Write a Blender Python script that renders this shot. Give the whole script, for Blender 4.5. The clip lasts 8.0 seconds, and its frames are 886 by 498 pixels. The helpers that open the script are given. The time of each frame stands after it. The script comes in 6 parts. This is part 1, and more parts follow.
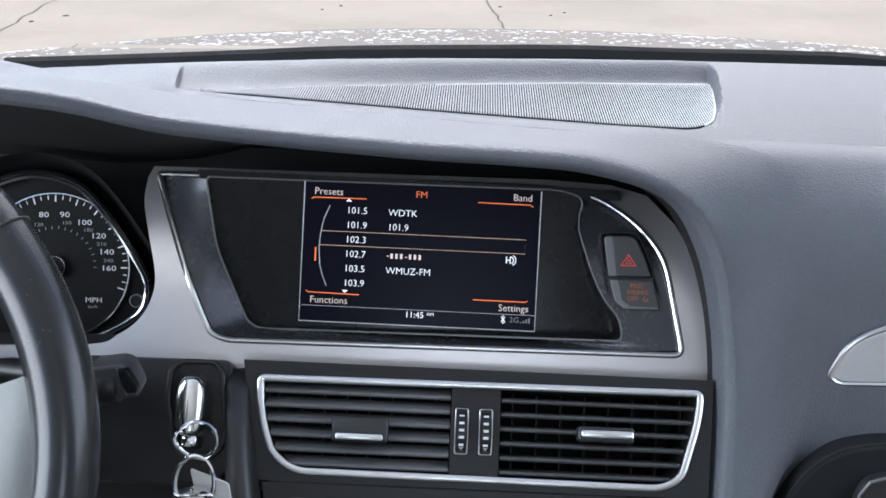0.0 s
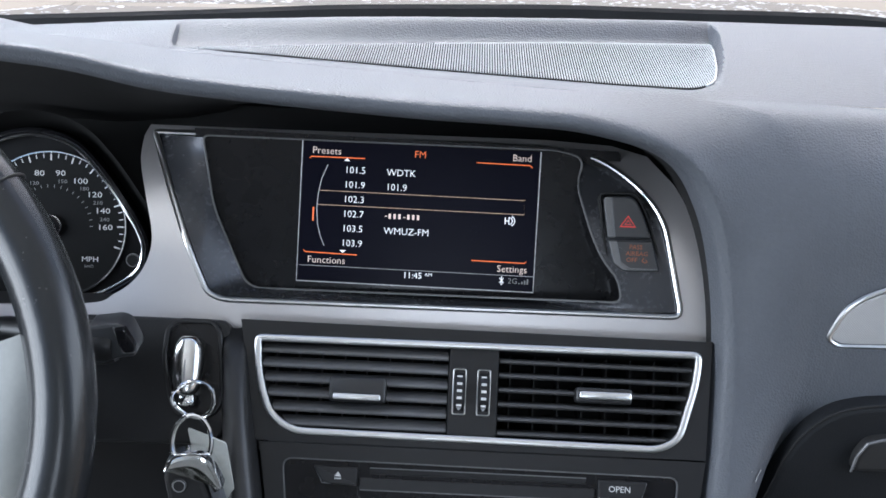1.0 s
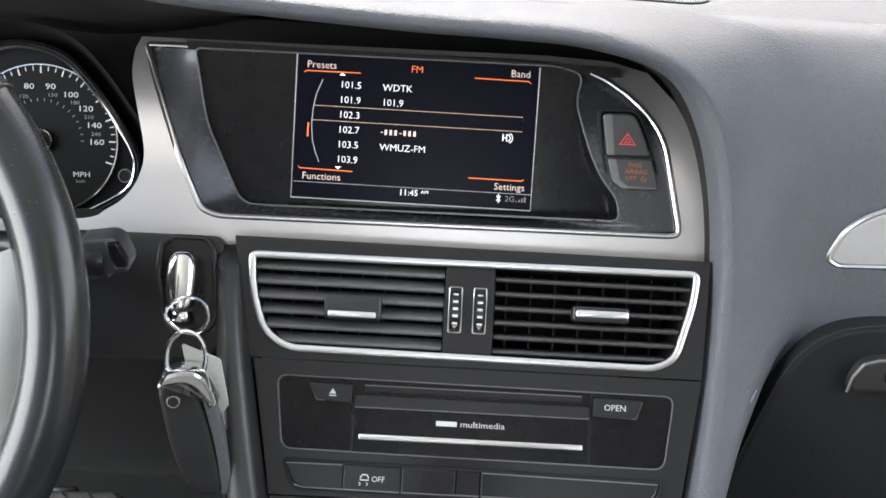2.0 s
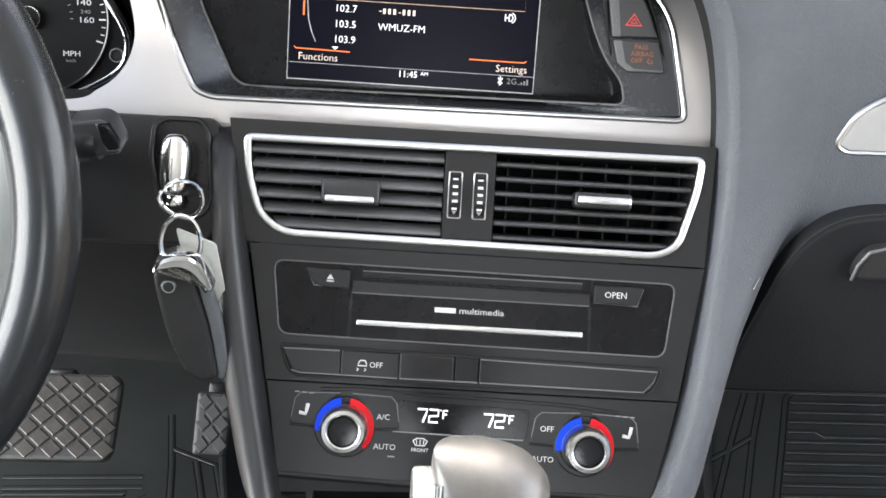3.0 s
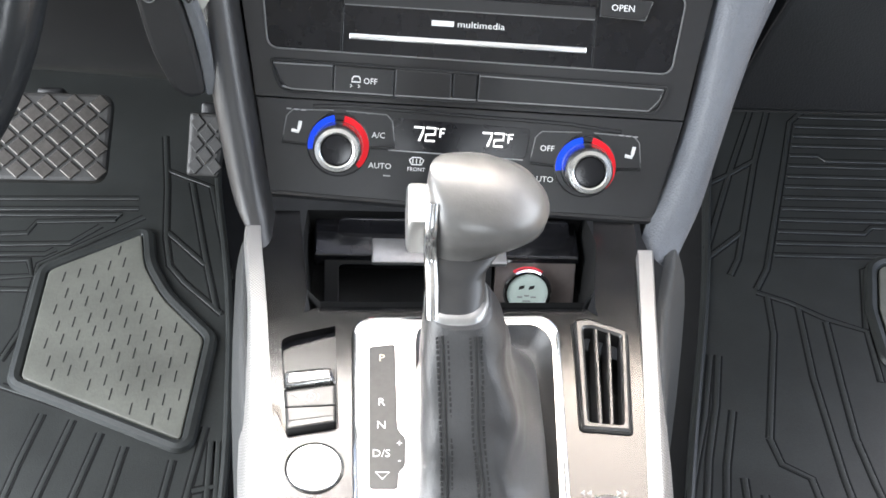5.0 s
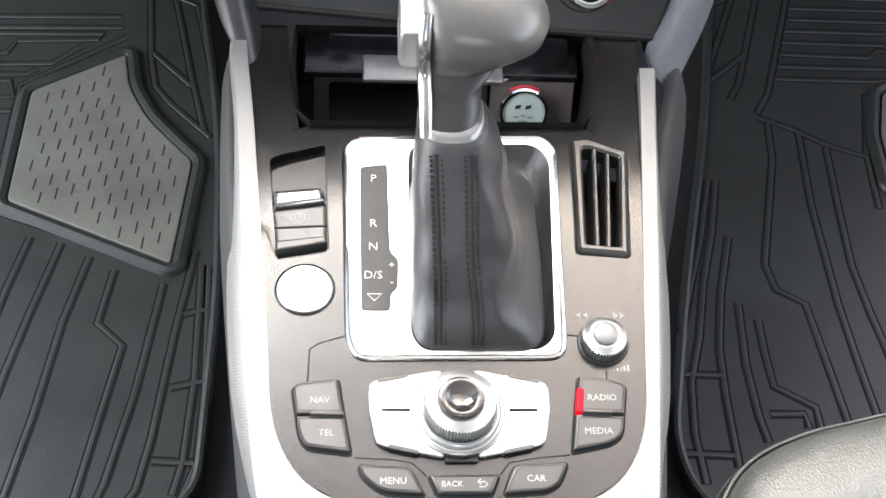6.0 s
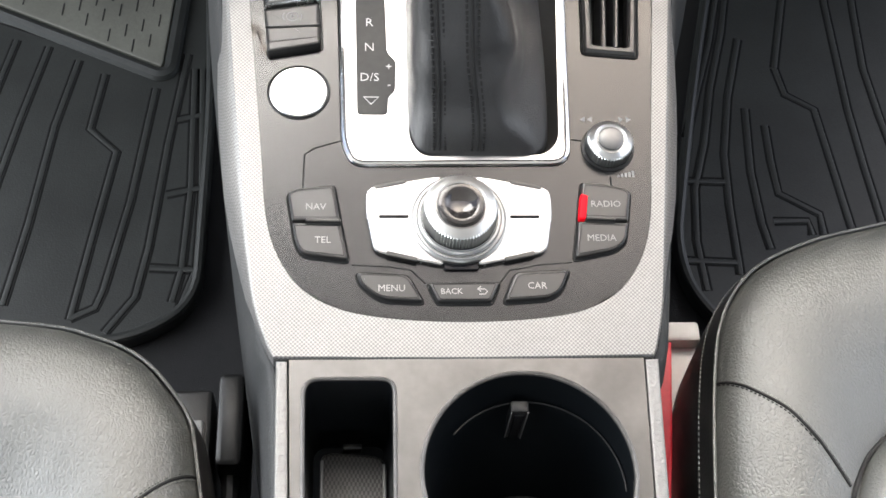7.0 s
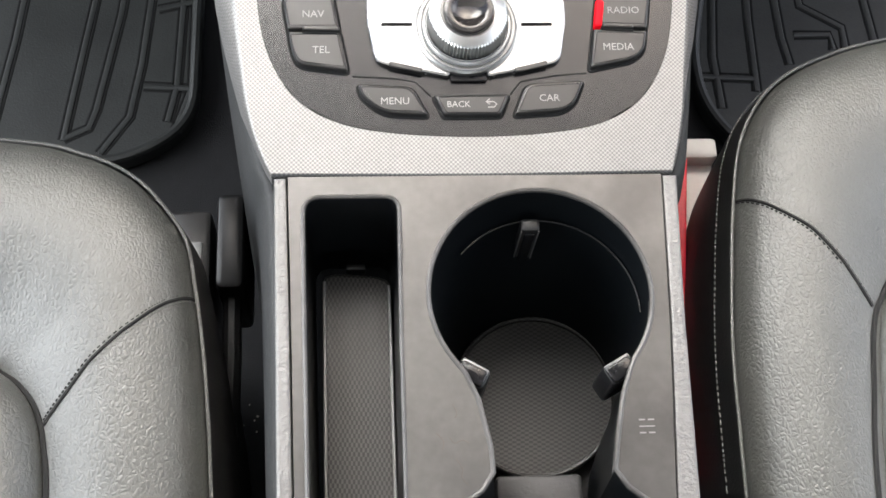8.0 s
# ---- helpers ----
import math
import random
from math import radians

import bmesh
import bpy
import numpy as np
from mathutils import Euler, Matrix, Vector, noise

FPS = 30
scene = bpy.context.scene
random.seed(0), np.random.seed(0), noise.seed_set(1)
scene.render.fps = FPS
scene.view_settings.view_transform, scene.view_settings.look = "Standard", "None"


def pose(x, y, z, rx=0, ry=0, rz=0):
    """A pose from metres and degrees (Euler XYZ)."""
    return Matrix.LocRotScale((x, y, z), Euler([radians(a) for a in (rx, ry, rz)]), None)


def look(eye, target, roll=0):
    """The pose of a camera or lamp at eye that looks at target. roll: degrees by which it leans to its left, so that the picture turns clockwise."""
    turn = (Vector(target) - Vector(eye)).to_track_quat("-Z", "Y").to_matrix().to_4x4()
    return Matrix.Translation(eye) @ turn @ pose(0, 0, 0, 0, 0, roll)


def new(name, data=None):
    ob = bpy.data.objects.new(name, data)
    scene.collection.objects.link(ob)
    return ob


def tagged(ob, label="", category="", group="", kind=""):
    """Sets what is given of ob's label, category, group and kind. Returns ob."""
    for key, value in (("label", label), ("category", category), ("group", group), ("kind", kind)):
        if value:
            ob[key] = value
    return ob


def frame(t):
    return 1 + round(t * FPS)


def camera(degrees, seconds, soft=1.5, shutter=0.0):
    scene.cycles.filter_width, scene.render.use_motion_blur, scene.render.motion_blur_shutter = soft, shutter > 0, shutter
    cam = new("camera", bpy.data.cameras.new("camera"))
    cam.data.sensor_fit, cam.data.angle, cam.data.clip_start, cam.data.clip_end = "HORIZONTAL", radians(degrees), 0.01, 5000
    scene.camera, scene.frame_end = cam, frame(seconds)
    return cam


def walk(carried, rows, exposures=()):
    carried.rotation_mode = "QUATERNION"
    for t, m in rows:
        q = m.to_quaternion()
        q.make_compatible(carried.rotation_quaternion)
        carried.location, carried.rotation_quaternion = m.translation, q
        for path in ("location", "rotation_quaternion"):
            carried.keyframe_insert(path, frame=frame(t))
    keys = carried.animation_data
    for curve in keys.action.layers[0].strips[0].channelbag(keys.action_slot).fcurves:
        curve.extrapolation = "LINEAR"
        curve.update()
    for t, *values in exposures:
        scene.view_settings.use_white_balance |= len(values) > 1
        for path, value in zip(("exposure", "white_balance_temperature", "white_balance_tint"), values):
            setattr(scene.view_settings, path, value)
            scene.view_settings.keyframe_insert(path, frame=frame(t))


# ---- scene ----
from mathutils.bvhtree import BVHTree

# ---- camera ----
cam = camera(39.94, 8.0, soft=1.6)
PATH = [
    (0.0, 0.0000, 0.0000, 1.1200, -2.80, -19.67, 2.15),
    (0.5, -0.0003, 0.0007, 1.1200, -2.90, -20.40, 2.33),
    (1.0, -0.0012, 0.0031, 1.1167, -3.07, -21.37, 2.51),
    (1.5, -0.0021, 0.0048, 1.1128, -3.31, -22.77, 2.77),
    (3.0, -0.0006, 0.0218, 1.1040, -3.88, -30.37, 3.55),
    (3.5, -0.0005, 0.0248, 1.0996, -4.02, -32.93, 3.71),
    (4.0, 0.0004, 0.0286, 1.0957, -4.21, -35.82, 3.90),
    (4.5, 0.0020, 0.0336, 1.0901, -4.54, -39.15, 4.18),
    (4.7, 0.0021, 0.0359, 1.0881, -4.70, -40.73, 4.24),
    (6.0, 0.0030, 0.0486, 1.0674, -6.59, -51.04, 5.82),
    (6.5, 0.0041, 0.0536, 1.0597, -7.45, -55.43, 6.52),
    (7.0, 0.0050, 0.0573, 1.0526, -8.31, -60.00, 7.22),
    (7.5, 0.0049, 0.0613, 1.0398, -9.41, -64.40, 8.06),
    (8.0, 0.0058, 0.0647, 1.0288, -10.52, -68.14, 9.01),
]


def aim(x, y, z, yaw, pitch, roll):
    yaw, pitch = radians(yaw), radians(pitch)
    eye = Vector((x, y, z))
    return look(eye, eye + Vector((-math.sin(yaw) * math.cos(pitch), math.cos(yaw) * math.cos(pitch), math.sin(pitch))), roll)


EXPOSURES = [(0.0, 1.0, 5830, 10), (1.0, 1.02, 5830, 10), (1.5, 1.25, 6350, 10), (3.0, 1.91, 6650, 10), (3.5, 2.01, 6570, 10), (4.5, 2.13, 6450, 10), (6.0, 1.66, 6500, 10), (6.5, 1.13, 6500, 10), (7.0, 0.92, 6520, 10), (8.0, 0.83, 6520, 10)]
walk(cam, [(t, aim(*row)) for t, *row in PATH], exposures=EXPOSURES)

# ---- sky and sun ----
world = bpy.data.worlds.new("sky")
scene.world = world
world.use_nodes = True
wt = world.node_tree
sky = wt.nodes.new("ShaderNodeTexSky")
sky.sky_type = "NISHITA"
sky.sun_disc = False
sky.sun_elevation, sky.sun_rotation = radians(52), radians(20)
sky.air_density, sky.dust_density = 1.0, 4.0
back = wt.nodes["Background"]
back.inputs["Strength"].default_value = 0.15
wt.links.new(sky.outputs["Color"], back.inputs["Color"])
sun = new("sun", bpy.data.lights.new("sun", "SUN"))
sun.data.energy, sun.data.angle, sun.data.color = 1.5, radians(30), (1.0, 0.96, 0.9)
sun.matrix_world = look((0, 0, 0), (0.25, -0.62, -0.85))

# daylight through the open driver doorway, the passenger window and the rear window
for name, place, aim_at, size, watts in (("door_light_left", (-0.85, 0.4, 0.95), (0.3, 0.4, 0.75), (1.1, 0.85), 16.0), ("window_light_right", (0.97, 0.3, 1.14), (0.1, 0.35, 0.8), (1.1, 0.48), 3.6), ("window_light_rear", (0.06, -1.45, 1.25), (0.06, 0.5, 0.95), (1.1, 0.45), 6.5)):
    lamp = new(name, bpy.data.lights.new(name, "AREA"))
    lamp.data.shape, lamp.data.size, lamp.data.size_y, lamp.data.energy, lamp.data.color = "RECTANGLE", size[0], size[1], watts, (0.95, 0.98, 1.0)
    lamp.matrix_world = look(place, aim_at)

# ---- materials ----
def material(name, color, rough=0.5, metal=0.0, spec=0.5, vary=0.12, scale=40.0, bump=0.0, bump_scale=400.0, emit=0.0, coat=0.0, kind="noise", stretch=None, stain=0.0, stain_scale=9.0, contrast=(0.8, 1.15)):
    m = bpy.data.materials.new(name)
    m.use_nodes = True
    nt = m.node_tree
    b = nt.nodes["Principled BSDF"]
    b.inputs["Roughness"].default_value = rough
    b.inputs["Metallic"].default_value = metal
    b.inputs["Specular IOR Level"].default_value = spec
    b.inputs["Coat Weight"].default_value = coat
    b.inputs["Coat Roughness"].default_value = 0.08
    co = nt.nodes.new("ShaderNodeTexCoord")
    mp = nt.nodes.new("ShaderNodeMapping")
    nt.links.new(co.outputs["Object"], mp.inputs["Vector"])
    if stretch:
        mp.inputs["Scale"].default_value = stretch
    n1 = nt.nodes.new("ShaderNodeTexNoise")
    n1.inputs["Scale"].default_value, n1.inputs["Detail"].default_value = scale, 5
    n2 = nt.nodes.new("ShaderNodeTexNoise")
    n2.inputs["Scale"].default_value, n2.inputs["Detail"].default_value = scale * 9, 3
    for n in (n1, n2):
        nt.links.new(mp.outputs["Vector"], n.inputs["Vector"])
    mix = nt.nodes.new("ShaderNodeMath")
    mix.operation = "ADD"
    nt.links.new(n1.outputs["Fac"], mix.inputs[0])
    nt.links.new(n2.outputs["Fac"], mix.inputs[1])
    ramp = nt.nodes.new("ShaderNodeMapRange")
    ramp.inputs["From Min"].default_value, ramp.inputs["From Max"].default_value = 0.6, 1.4
    ramp.inputs["To Min"].default_value, ramp.inputs["To Max"].default_value = 1 - vary, 1 + vary
    nt.links.new(mix.outputs[0], ramp.inputs["Value"])
    tint = nt.nodes.new("ShaderNodeVectorMath")
    tint.operation = "SCALE"
    tint.inputs[0].default_value = color
    nt.links.new(ramp.outputs[0], tint.inputs["Scale"])
    nt.links.new(tint.outputs["Vector"], b.inputs["Base Color"])
    rr = nt.nodes.new("ShaderNodeMapRange")
    rr.inputs["From Min"].default_value, rr.inputs["From Max"].default_value = 0.6, 1.4
    rr.inputs["To Min"].default_value, rr.inputs["To Max"].default_value = max(rough - 0.02, 0.02), min(rough + 0.03, 1)
    nt.links.new(mix.outputs[0], rr.inputs["Value"])
    nt.links.new(rr.outputs[0], b.inputs["Roughness"])
    if stain:
        n3 = nt.nodes.new("ShaderNodeTexNoise")
        n3.inputs["Scale"].default_value, n3.inputs["Detail"].default_value = stain_scale, 7
        nt.links.new(co.outputs["Object"], n3.inputs["Vector"])
        r3 = nt.nodes.new("ShaderNodeMapRange")
        r3.inputs["From Min"].default_value, r3.inputs["From Max"].default_value = 0.42, 0.68
        r3.inputs["To Min"].default_value, r3.inputs["To Max"].default_value = 1.0, 1.0 - stain
        nt.links.new(n3.outputs["Fac"], r3.inputs["Value"])
        t3 = nt.nodes.new("ShaderNodeVectorMath")
        t3.operation = "SCALE"
        nt.links.new(tint.outputs["Vector"], t3.inputs[0])
        nt.links.new(r3.outputs[0], t3.inputs["Scale"])
        nt.links.new(t3.outputs["Vector"], b.inputs["Base Color"])
    if bump:
        if kind == "leather":
            g = nt.nodes.new("ShaderNodeTexVoronoi")
            g.inputs["Scale"].default_value = bump_scale
            out = g.outputs["Distance"]
        elif kind == "hide":
            wob = nt.nodes.new("ShaderNodeTexNoise")
            wob.inputs["Scale"].default_value, wob.inputs["Detail"].default_value = bump_scale * 0.6, 2
            nt.links.new(mp.outputs["Vector"], wob.inputs["Vector"])
            far = nt.nodes.new("ShaderNodeVectorMath")
            far.operation = "MULTIPLY_ADD"
            far.inputs[1].default_value = (0.0022, 0.0022, 0.0022)
            nt.links.new(wob.outputs["Color"], far.inputs[0])
            nt.links.new(mp.outputs["Vector"], far.inputs[2])
            g = nt.nodes.new("ShaderNodeTexVoronoi")
            g.feature = "DISTANCE_TO_EDGE"
            g.inputs["Scale"].default_value = bump_scale
            nt.links.new(far.outputs["Vector"], g.inputs["Vector"])
            soft = nt.nodes.new("ShaderNodeMapRange")
            soft.inputs["From Max"].default_value = 0.3
            nt.links.new(g.outputs["Distance"], soft.inputs["Value"])
            out = soft.outputs[0]
        elif kind == "diamond":
            turn = nt.nodes.new("ShaderNodeMapping")
            turn.inputs["Rotation"].default_value = (0.0, 0.0, radians(2))
            nt.links.new(mp.outputs["Vector"], turn.inputs["Vector"])
            g = nt.nodes.new("ShaderNodeTexChecker")
            g.inputs["Scale"].default_value = bump_scale
            out = g.outputs["Fac"]
            shade = nt.nodes.new("ShaderNodeMapRange")
            shade.inputs["To Min"].default_value, shade.inputs["To Max"].default_value = contrast
            nt.links.new(out, shade.inputs["Value"])
            nt.links.new(turn.outputs["Vector"], g.inputs["Vector"])
            cut = nt.nodes.new("ShaderNodeVectorMath")
            cut.operation = "SCALE"
            nt.links.new(tint.outputs["Vector"], cut.inputs[0])
            nt.links.new(shade.outputs[0], cut.inputs["Scale"])
            nt.links.new(cut.outputs["Vector"], b.inputs["Base Color"])
        else:
            g = nt.nodes.new("ShaderNodeTexNoise")
            g.inputs["Scale"].default_value, g.inputs["Detail"].default_value = bump_scale, 4
            out = g.outputs["Fac"]
        if kind not in ("diamond", "hide"):
            nt.links.new(mp.outputs["Vector"], g.inputs["Vector"])
        bp = nt.nodes.new("ShaderNodeBump")
        bp.inputs["Strength"].default_value, bp.inputs["Distance"].default_value = bump, 0.0006
        nt.links.new(out, bp.inputs["Height"])
        nt.links.new(bp.outputs["Normal"], b.inputs["Normal"])
    if emit:
        b.inputs["Emission Color"].default_value = (*color, 1)
        b.inputs["Emission Strength"].default_value = emit
    return m


PAD = material("grained dash vinyl", (0.066, 0.071, 0.081), 0.55, bump=0.5, bump_scale=800, kind="leather", vary=0.1)
PAD_DARK = material("black dash vinyl", (0.009, 0.0098, 0.011), 0.55, spec=0.25, bump=0.25, bump_scale=900, kind="leather")
PLASTIC = material("matt black plastic", (0.009, 0.009, 0.0095), 0.36, spec=0.35, bump=0.08, bump_scale=1500)
PLASTIC_SOFT = material("soft black plastic", (0.013, 0.013, 0.0135), 0.42, bump=0.1, bump_scale=1500)
# one slat plastic in two tones: the light on each vent is in the colour
SLAT_LIT = material("lit satin black slats", (0.1, 0.1, 0.101), 0.34, vary=0.05)
SLAT_SHADED = material("shaded satin black slats", (0.03, 0.03, 0.031), 0.3, spec=0.7, vary=0.05)
GLOSS = material("glossy black plastic", (0.007, 0.007, 0.008), 0.18, spec=0.25, vary=0.05, stain=0.2, stain_scale=60)
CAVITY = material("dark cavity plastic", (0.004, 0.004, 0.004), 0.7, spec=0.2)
SATIN = material("satin silver paint", (0.56, 0.54, 0.535), 0.34, metal=0.85, vary=0.03, scale=900)
CHROME = material("polished chrome", (0.85, 0.85, 0.85), 0.12, metal=1.0, vary=0.02)
BRUSHED = material("matt chrome", (0.66, 0.66, 0.65), 0.3, metal=1.0, vary=0.01, scale=300)
WEAVE = material("patterned aluminium", (0.215, 0.213, 0.21), 0.44, metal=0.65, bump=0.6, bump_scale=1150, kind="diamond", vary=0.08, contrast=(0.7, 1.2))
INLAY = material("checked aluminium inlay", (0.5, 0.5, 0.5), 0.4, metal=0.6, bump=0.5, bump_scale=1300, kind="diamond", vary=0.05, contrast=(0.88, 1.08))
BEZEL = material("satin charcoal bezel paint", (0.062, 0.064, 0.07), 0.26, metal=0.6, vary=0.04)
BUTTON = material("satin charcoal button", (0.026, 0.027, 0.029), 0.3, spec=0.7, vary=0.06)
KNOB_SILVER = material("satin knob silver", (0.6, 0.6, 0.59), 0.36, metal=1.0, vary=0.04)
DIAL_SILVER = material("satin dial silver", (0.5, 0.5, 0.49), 0.24, metal=1.0, vary=0.06)
# paler grey for thin lines along the edges of black parts
EDGE = material("dark grey edge", (0.11, 0.11, 0.11), 0.3, vary=0.1)
LEATHER = material("black seat leather", (0.054, 0.056, 0.0522), 0.44, spec=0.85, bump=0.25, bump_scale=600, kind="hide", vary=0.08, stretch=(1.0, 0.72, 1.0), stain=0.12, stain_scale=14)
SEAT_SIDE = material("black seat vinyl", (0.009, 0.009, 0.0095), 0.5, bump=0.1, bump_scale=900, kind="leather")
STRIP_GREY = material("grained grey strip", (0.15, 0.149, 0.147), 0.45, metal=0.4, bump=0.9, bump_scale=620, vary=0.14)
WHEEL_LEATHER = material("worn wheel leather", (0.012, 0.013, 0.014), 0.25, spec=0.4, bump=0.05, bump_scale=900, kind="leather", vary=0.05)
BOOT_LEATHER = material("gaiter leather", (0.019, 0.019, 0.0195), 0.43, spec=0.55, bump=0.16, bump_scale=800, kind="hide")
KNOB_LEATHER = material("worn gear knob leather", (0.075, 0.073, 0.07), 0.3, bump=0.05, bump_scale=900, kind="leather", stain=0.25, stain_scale=40)
RUBBER = material("black mat rubber", (0.0225, 0.0242, 0.0232), 0.45, spec=0.5, bump=0.3, bump_scale=700, vary=0.2, stain=0.25, stain_scale=12)
PEDAL_RUBBER = material("worn pedal rubber", (0.022, 0.021, 0.02), 0.5, vary=0.2, bump=0.2, bump_scale=600)
HEEL = material("grey heel pad", (0.11, 0.11, 0.095), 0.55, bump=0.3, bump_scale=500, vary=0.14, stain=0.3, stain_scale=20)
CARPET = material("black carpet", (0.014, 0.014, 0.015), 0.95, bump=0.9, bump_scale=1400, vary=0.3, scale=80)
CONCRETE = material("pale concrete", (0.34, 0.285, 0.215), 0.85, bump=0.4, bump_scale=40, vary=0.1, scale=1.3, stain=0.18, stain_scale=0.7)
# dark bonnet: the reflected beige ground and sky are put into its base colour
PAINT = material("wet car paint with beige reflection", (0.21, 0.185, 0.155), 0.75, spec=0.12, vary=0.3, scale=120)
HEADLINER = material("pale grey headliner cloth", (0.62, 0.61, 0.59), 0.9, bump=0.4, bump_scale=900)
DOORTRIM = material("dark door trim", (0.03, 0.03, 0.032), 0.55, bump=0.2, bump_scale=700)
WHITE_MARK = material("white print", (0.52, 0.52, 0.51), 0.5, vary=0.03)
DIAL_WHITE = material("bright dial print", (0.6, 0.6, 0.6), 0.5, vary=0.02)
GREY_MARK = material("grey print", (0.2, 0.2, 0.2), 0.5, vary=0.03)
ORANGE_MARK = material("unlit orange print", (0.3, 0.10, 0.045), 0.5, vary=0.03)
RED_MARK = material("red hazard print", (0.65, 0.06, 0.05), 0.4, vary=0.03)
BLUE = material("blue scale", (0.0, 0.035, 0.5), 0.5, spec=0.2, vary=0.05)
RED = material("red scale", (0.5, 0.004, 0.01), 0.5, spec=0.2, vary=0.05)
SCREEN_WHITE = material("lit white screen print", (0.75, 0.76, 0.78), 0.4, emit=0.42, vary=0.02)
SCREEN_DIM = material("dim white screen print", (0.35, 0.35, 0.36), 0.4, emit=0.2, vary=0.02)
SCREEN_CREAM = material("lit cream screen print", (0.62, 0.5, 0.44), 0.4, emit=0.36, vary=0.02)
SCREEN_TAN = material("thin tan screen print", (0.5, 0.34, 0.24), 0.4, emit=0.25, vary=0.02)
SCREEN_ORANGE = material("lit orange screen print", (0.75, 0.15, 0.04), 0.4, emit=0.34, vary=0.02)
LCD_WHITE = material("lit temperature digits", (0.7, 0.68, 0.65), 0.4, emit=0.4, vary=0.02)
RED_LED = material("lit red marker", (0.6, 0.004, 0.012), 0.5, spec=0.1, emit=0.3, vary=0.02)
RED_CLOTH = material("red plastic", (0.62, 0.01, 0.03), 0.4)
WHITE_PLASTIC = material("white plastic", (0.6, 0.58, 0.55), 0.4, vary=0.05)
SOCKET = material("pale green socket cover", (0.42, 0.5, 0.46), 0.45, vary=0.05)
THREAD = material("grey stitching", (0.13, 0.13, 0.125), 0.8, bump=0.3, bump_scale=2000)
SEAM = material("deep seam", (0.006, 0.006, 0.006), 0.9)
TAN_PRINT = material("gold print", (0.48, 0.42, 0.28), 0.4, vary=0.03)
CARD = material("clear grey plastic tag", (0.42, 0.43, 0.40), 0.3, vary=0.1)
# sparkle of the wet beads, given as a pale colour
BEAD = material("wet flecks", (0.5, 0.48, 0.45), 0.3, vary=0.5, scale=300)
SEAL = material("weathered seal rubber", (0.022, 0.022, 0.022), 0.9, spec=0.03)
# shade along the mat ribs, put into a near-black colour
RIB_SHADE = material("mat rib shade", (0.006, 0.006, 0.006), 0.7, spec=0.2)
KEY_GREY = material("dark grey key plastic", (0.02, 0.0195, 0.019), 0.3, spec=0.6, vary=0.08)
SATIN_DARK = material("dark grey satin plastic", (0.005, 0.005, 0.0052), 0.21, spec=0.6, vary=0.02, scale=20)
CONSOLE_SIDE = material("grained console side", (0.026, 0.0275, 0.0285), 0.65, spec=0.3, bump=0.2, bump_scale=900, kind="leather")
glass = bpy.data.materials.new("clear glass")
glass.use_nodes = True
gb = glass.node_tree.nodes["Principled BSDF"]
gb.inputs["Transmission Weight"].default_value, gb.inputs["Roughness"].default_value, gb.inputs["IOR"].default_value = 1.0, 0.0, 1.02
gb.inputs["Base Color"].default_value = (0.96, 0.97, 0.97, 1)


# ---- mesh helpers; local lengths are millimetres ----
MM = 0.001


def plane_frame(origin, slope, yaw=0.0, roll=0.0):
    """A leaning face: x to the right, y up along the face, z out of it."""
    return Matrix.Translation(origin) @ pose(0, 0, 0, 0, 0, yaw) @ pose(0, 0, 0, slope) @ pose(0, 0, 0, 0, 0, roll)


STACK = plane_frame((0.055, 0.612, 0.747), 60, -2, -0.8)
SILV = plane_frame((0.055, 0.665, 0.8035), 68, -2, -0.4)
SCR = plane_frame((0.022, 0.712, 0.860), 72, -1, -1.3)
CONS = plane_frame((0.05, 0.257, 0.618), 5)
CUP = plane_frame((0.05, 0.257, 0.618), 0)


def thing(name, label, category, m=None, group="", kind=""):
    ob = new(name)
    ob.empty_display_size = 0.02
    ob.matrix_world = m if m is not None else Matrix()
    return tagged(ob, label, category, group, kind)


def part(name, bm, mat, parent, label="", m=None, scale=MM, smooth=True, angle=35, kind=""):
    me = bpy.data.meshes.new(name)
    if scale != 1:
        bmesh.ops.scale(bm, vec=(scale,) * 3, verts=bm.verts)
    bmesh.ops.recalc_face_normals(bm, faces=bm.faces)
    bm.to_mesh(me)
    bm.free()
    me.materials.append(mat)
    if smooth and len(me.polygons):
        me.shade_smooth()
        me.set_sharp_from_angle(angle=radians(angle))
    ob = new(name, me)
    if parent is not None:
        ob.parent = parent
    if m is not None:
        ob.matrix_basis = m
    return tagged(ob, label, kind=kind)


def area2(p):
    return sum(a[0] * b[1] - b[0] * a[1] for a, b in zip(p, p[1:] + p[:1]))


def ccw(p):
    p = [tuple(q) for q in p]
    return p if area2(p) > 0 else p[::-1]


def offset(p, d):
    """A closed outline moved outward by d (inward: minus)."""
    out = []
    for i, q in enumerate(p):
        a, b = Vector(p[i - 1]), Vector(p[(i + 1) % len(p)])
        q = Vector(q)
        e1, e2 = (q - a).normalized(), (b - q).normalized()
        n1, n2 = Vector((e1.y, -e1.x)), Vector((e2.y, -e2.x))
        n = n1 + n2
        n = n / max(n.length_squared / 2, 0.3)
        out.append(q + n * d)
    # where an inward move would turn a short edge round, its ends meet
    for _ in range(12 if d < 0 else 0):
        calm = True
        for i in range(len(p)):
            e, f = Vector(p[i]) - Vector(p[i - 1]), out[i] - out[i - 1]
            if e.dot(f) < -1e-9:
                mid = (out[i] + out[i - 1]) / 2
                out[i], out[i - 1], calm = mid, mid.copy(), False
        if calm:
            break
    return [tuple(q) for q in out]


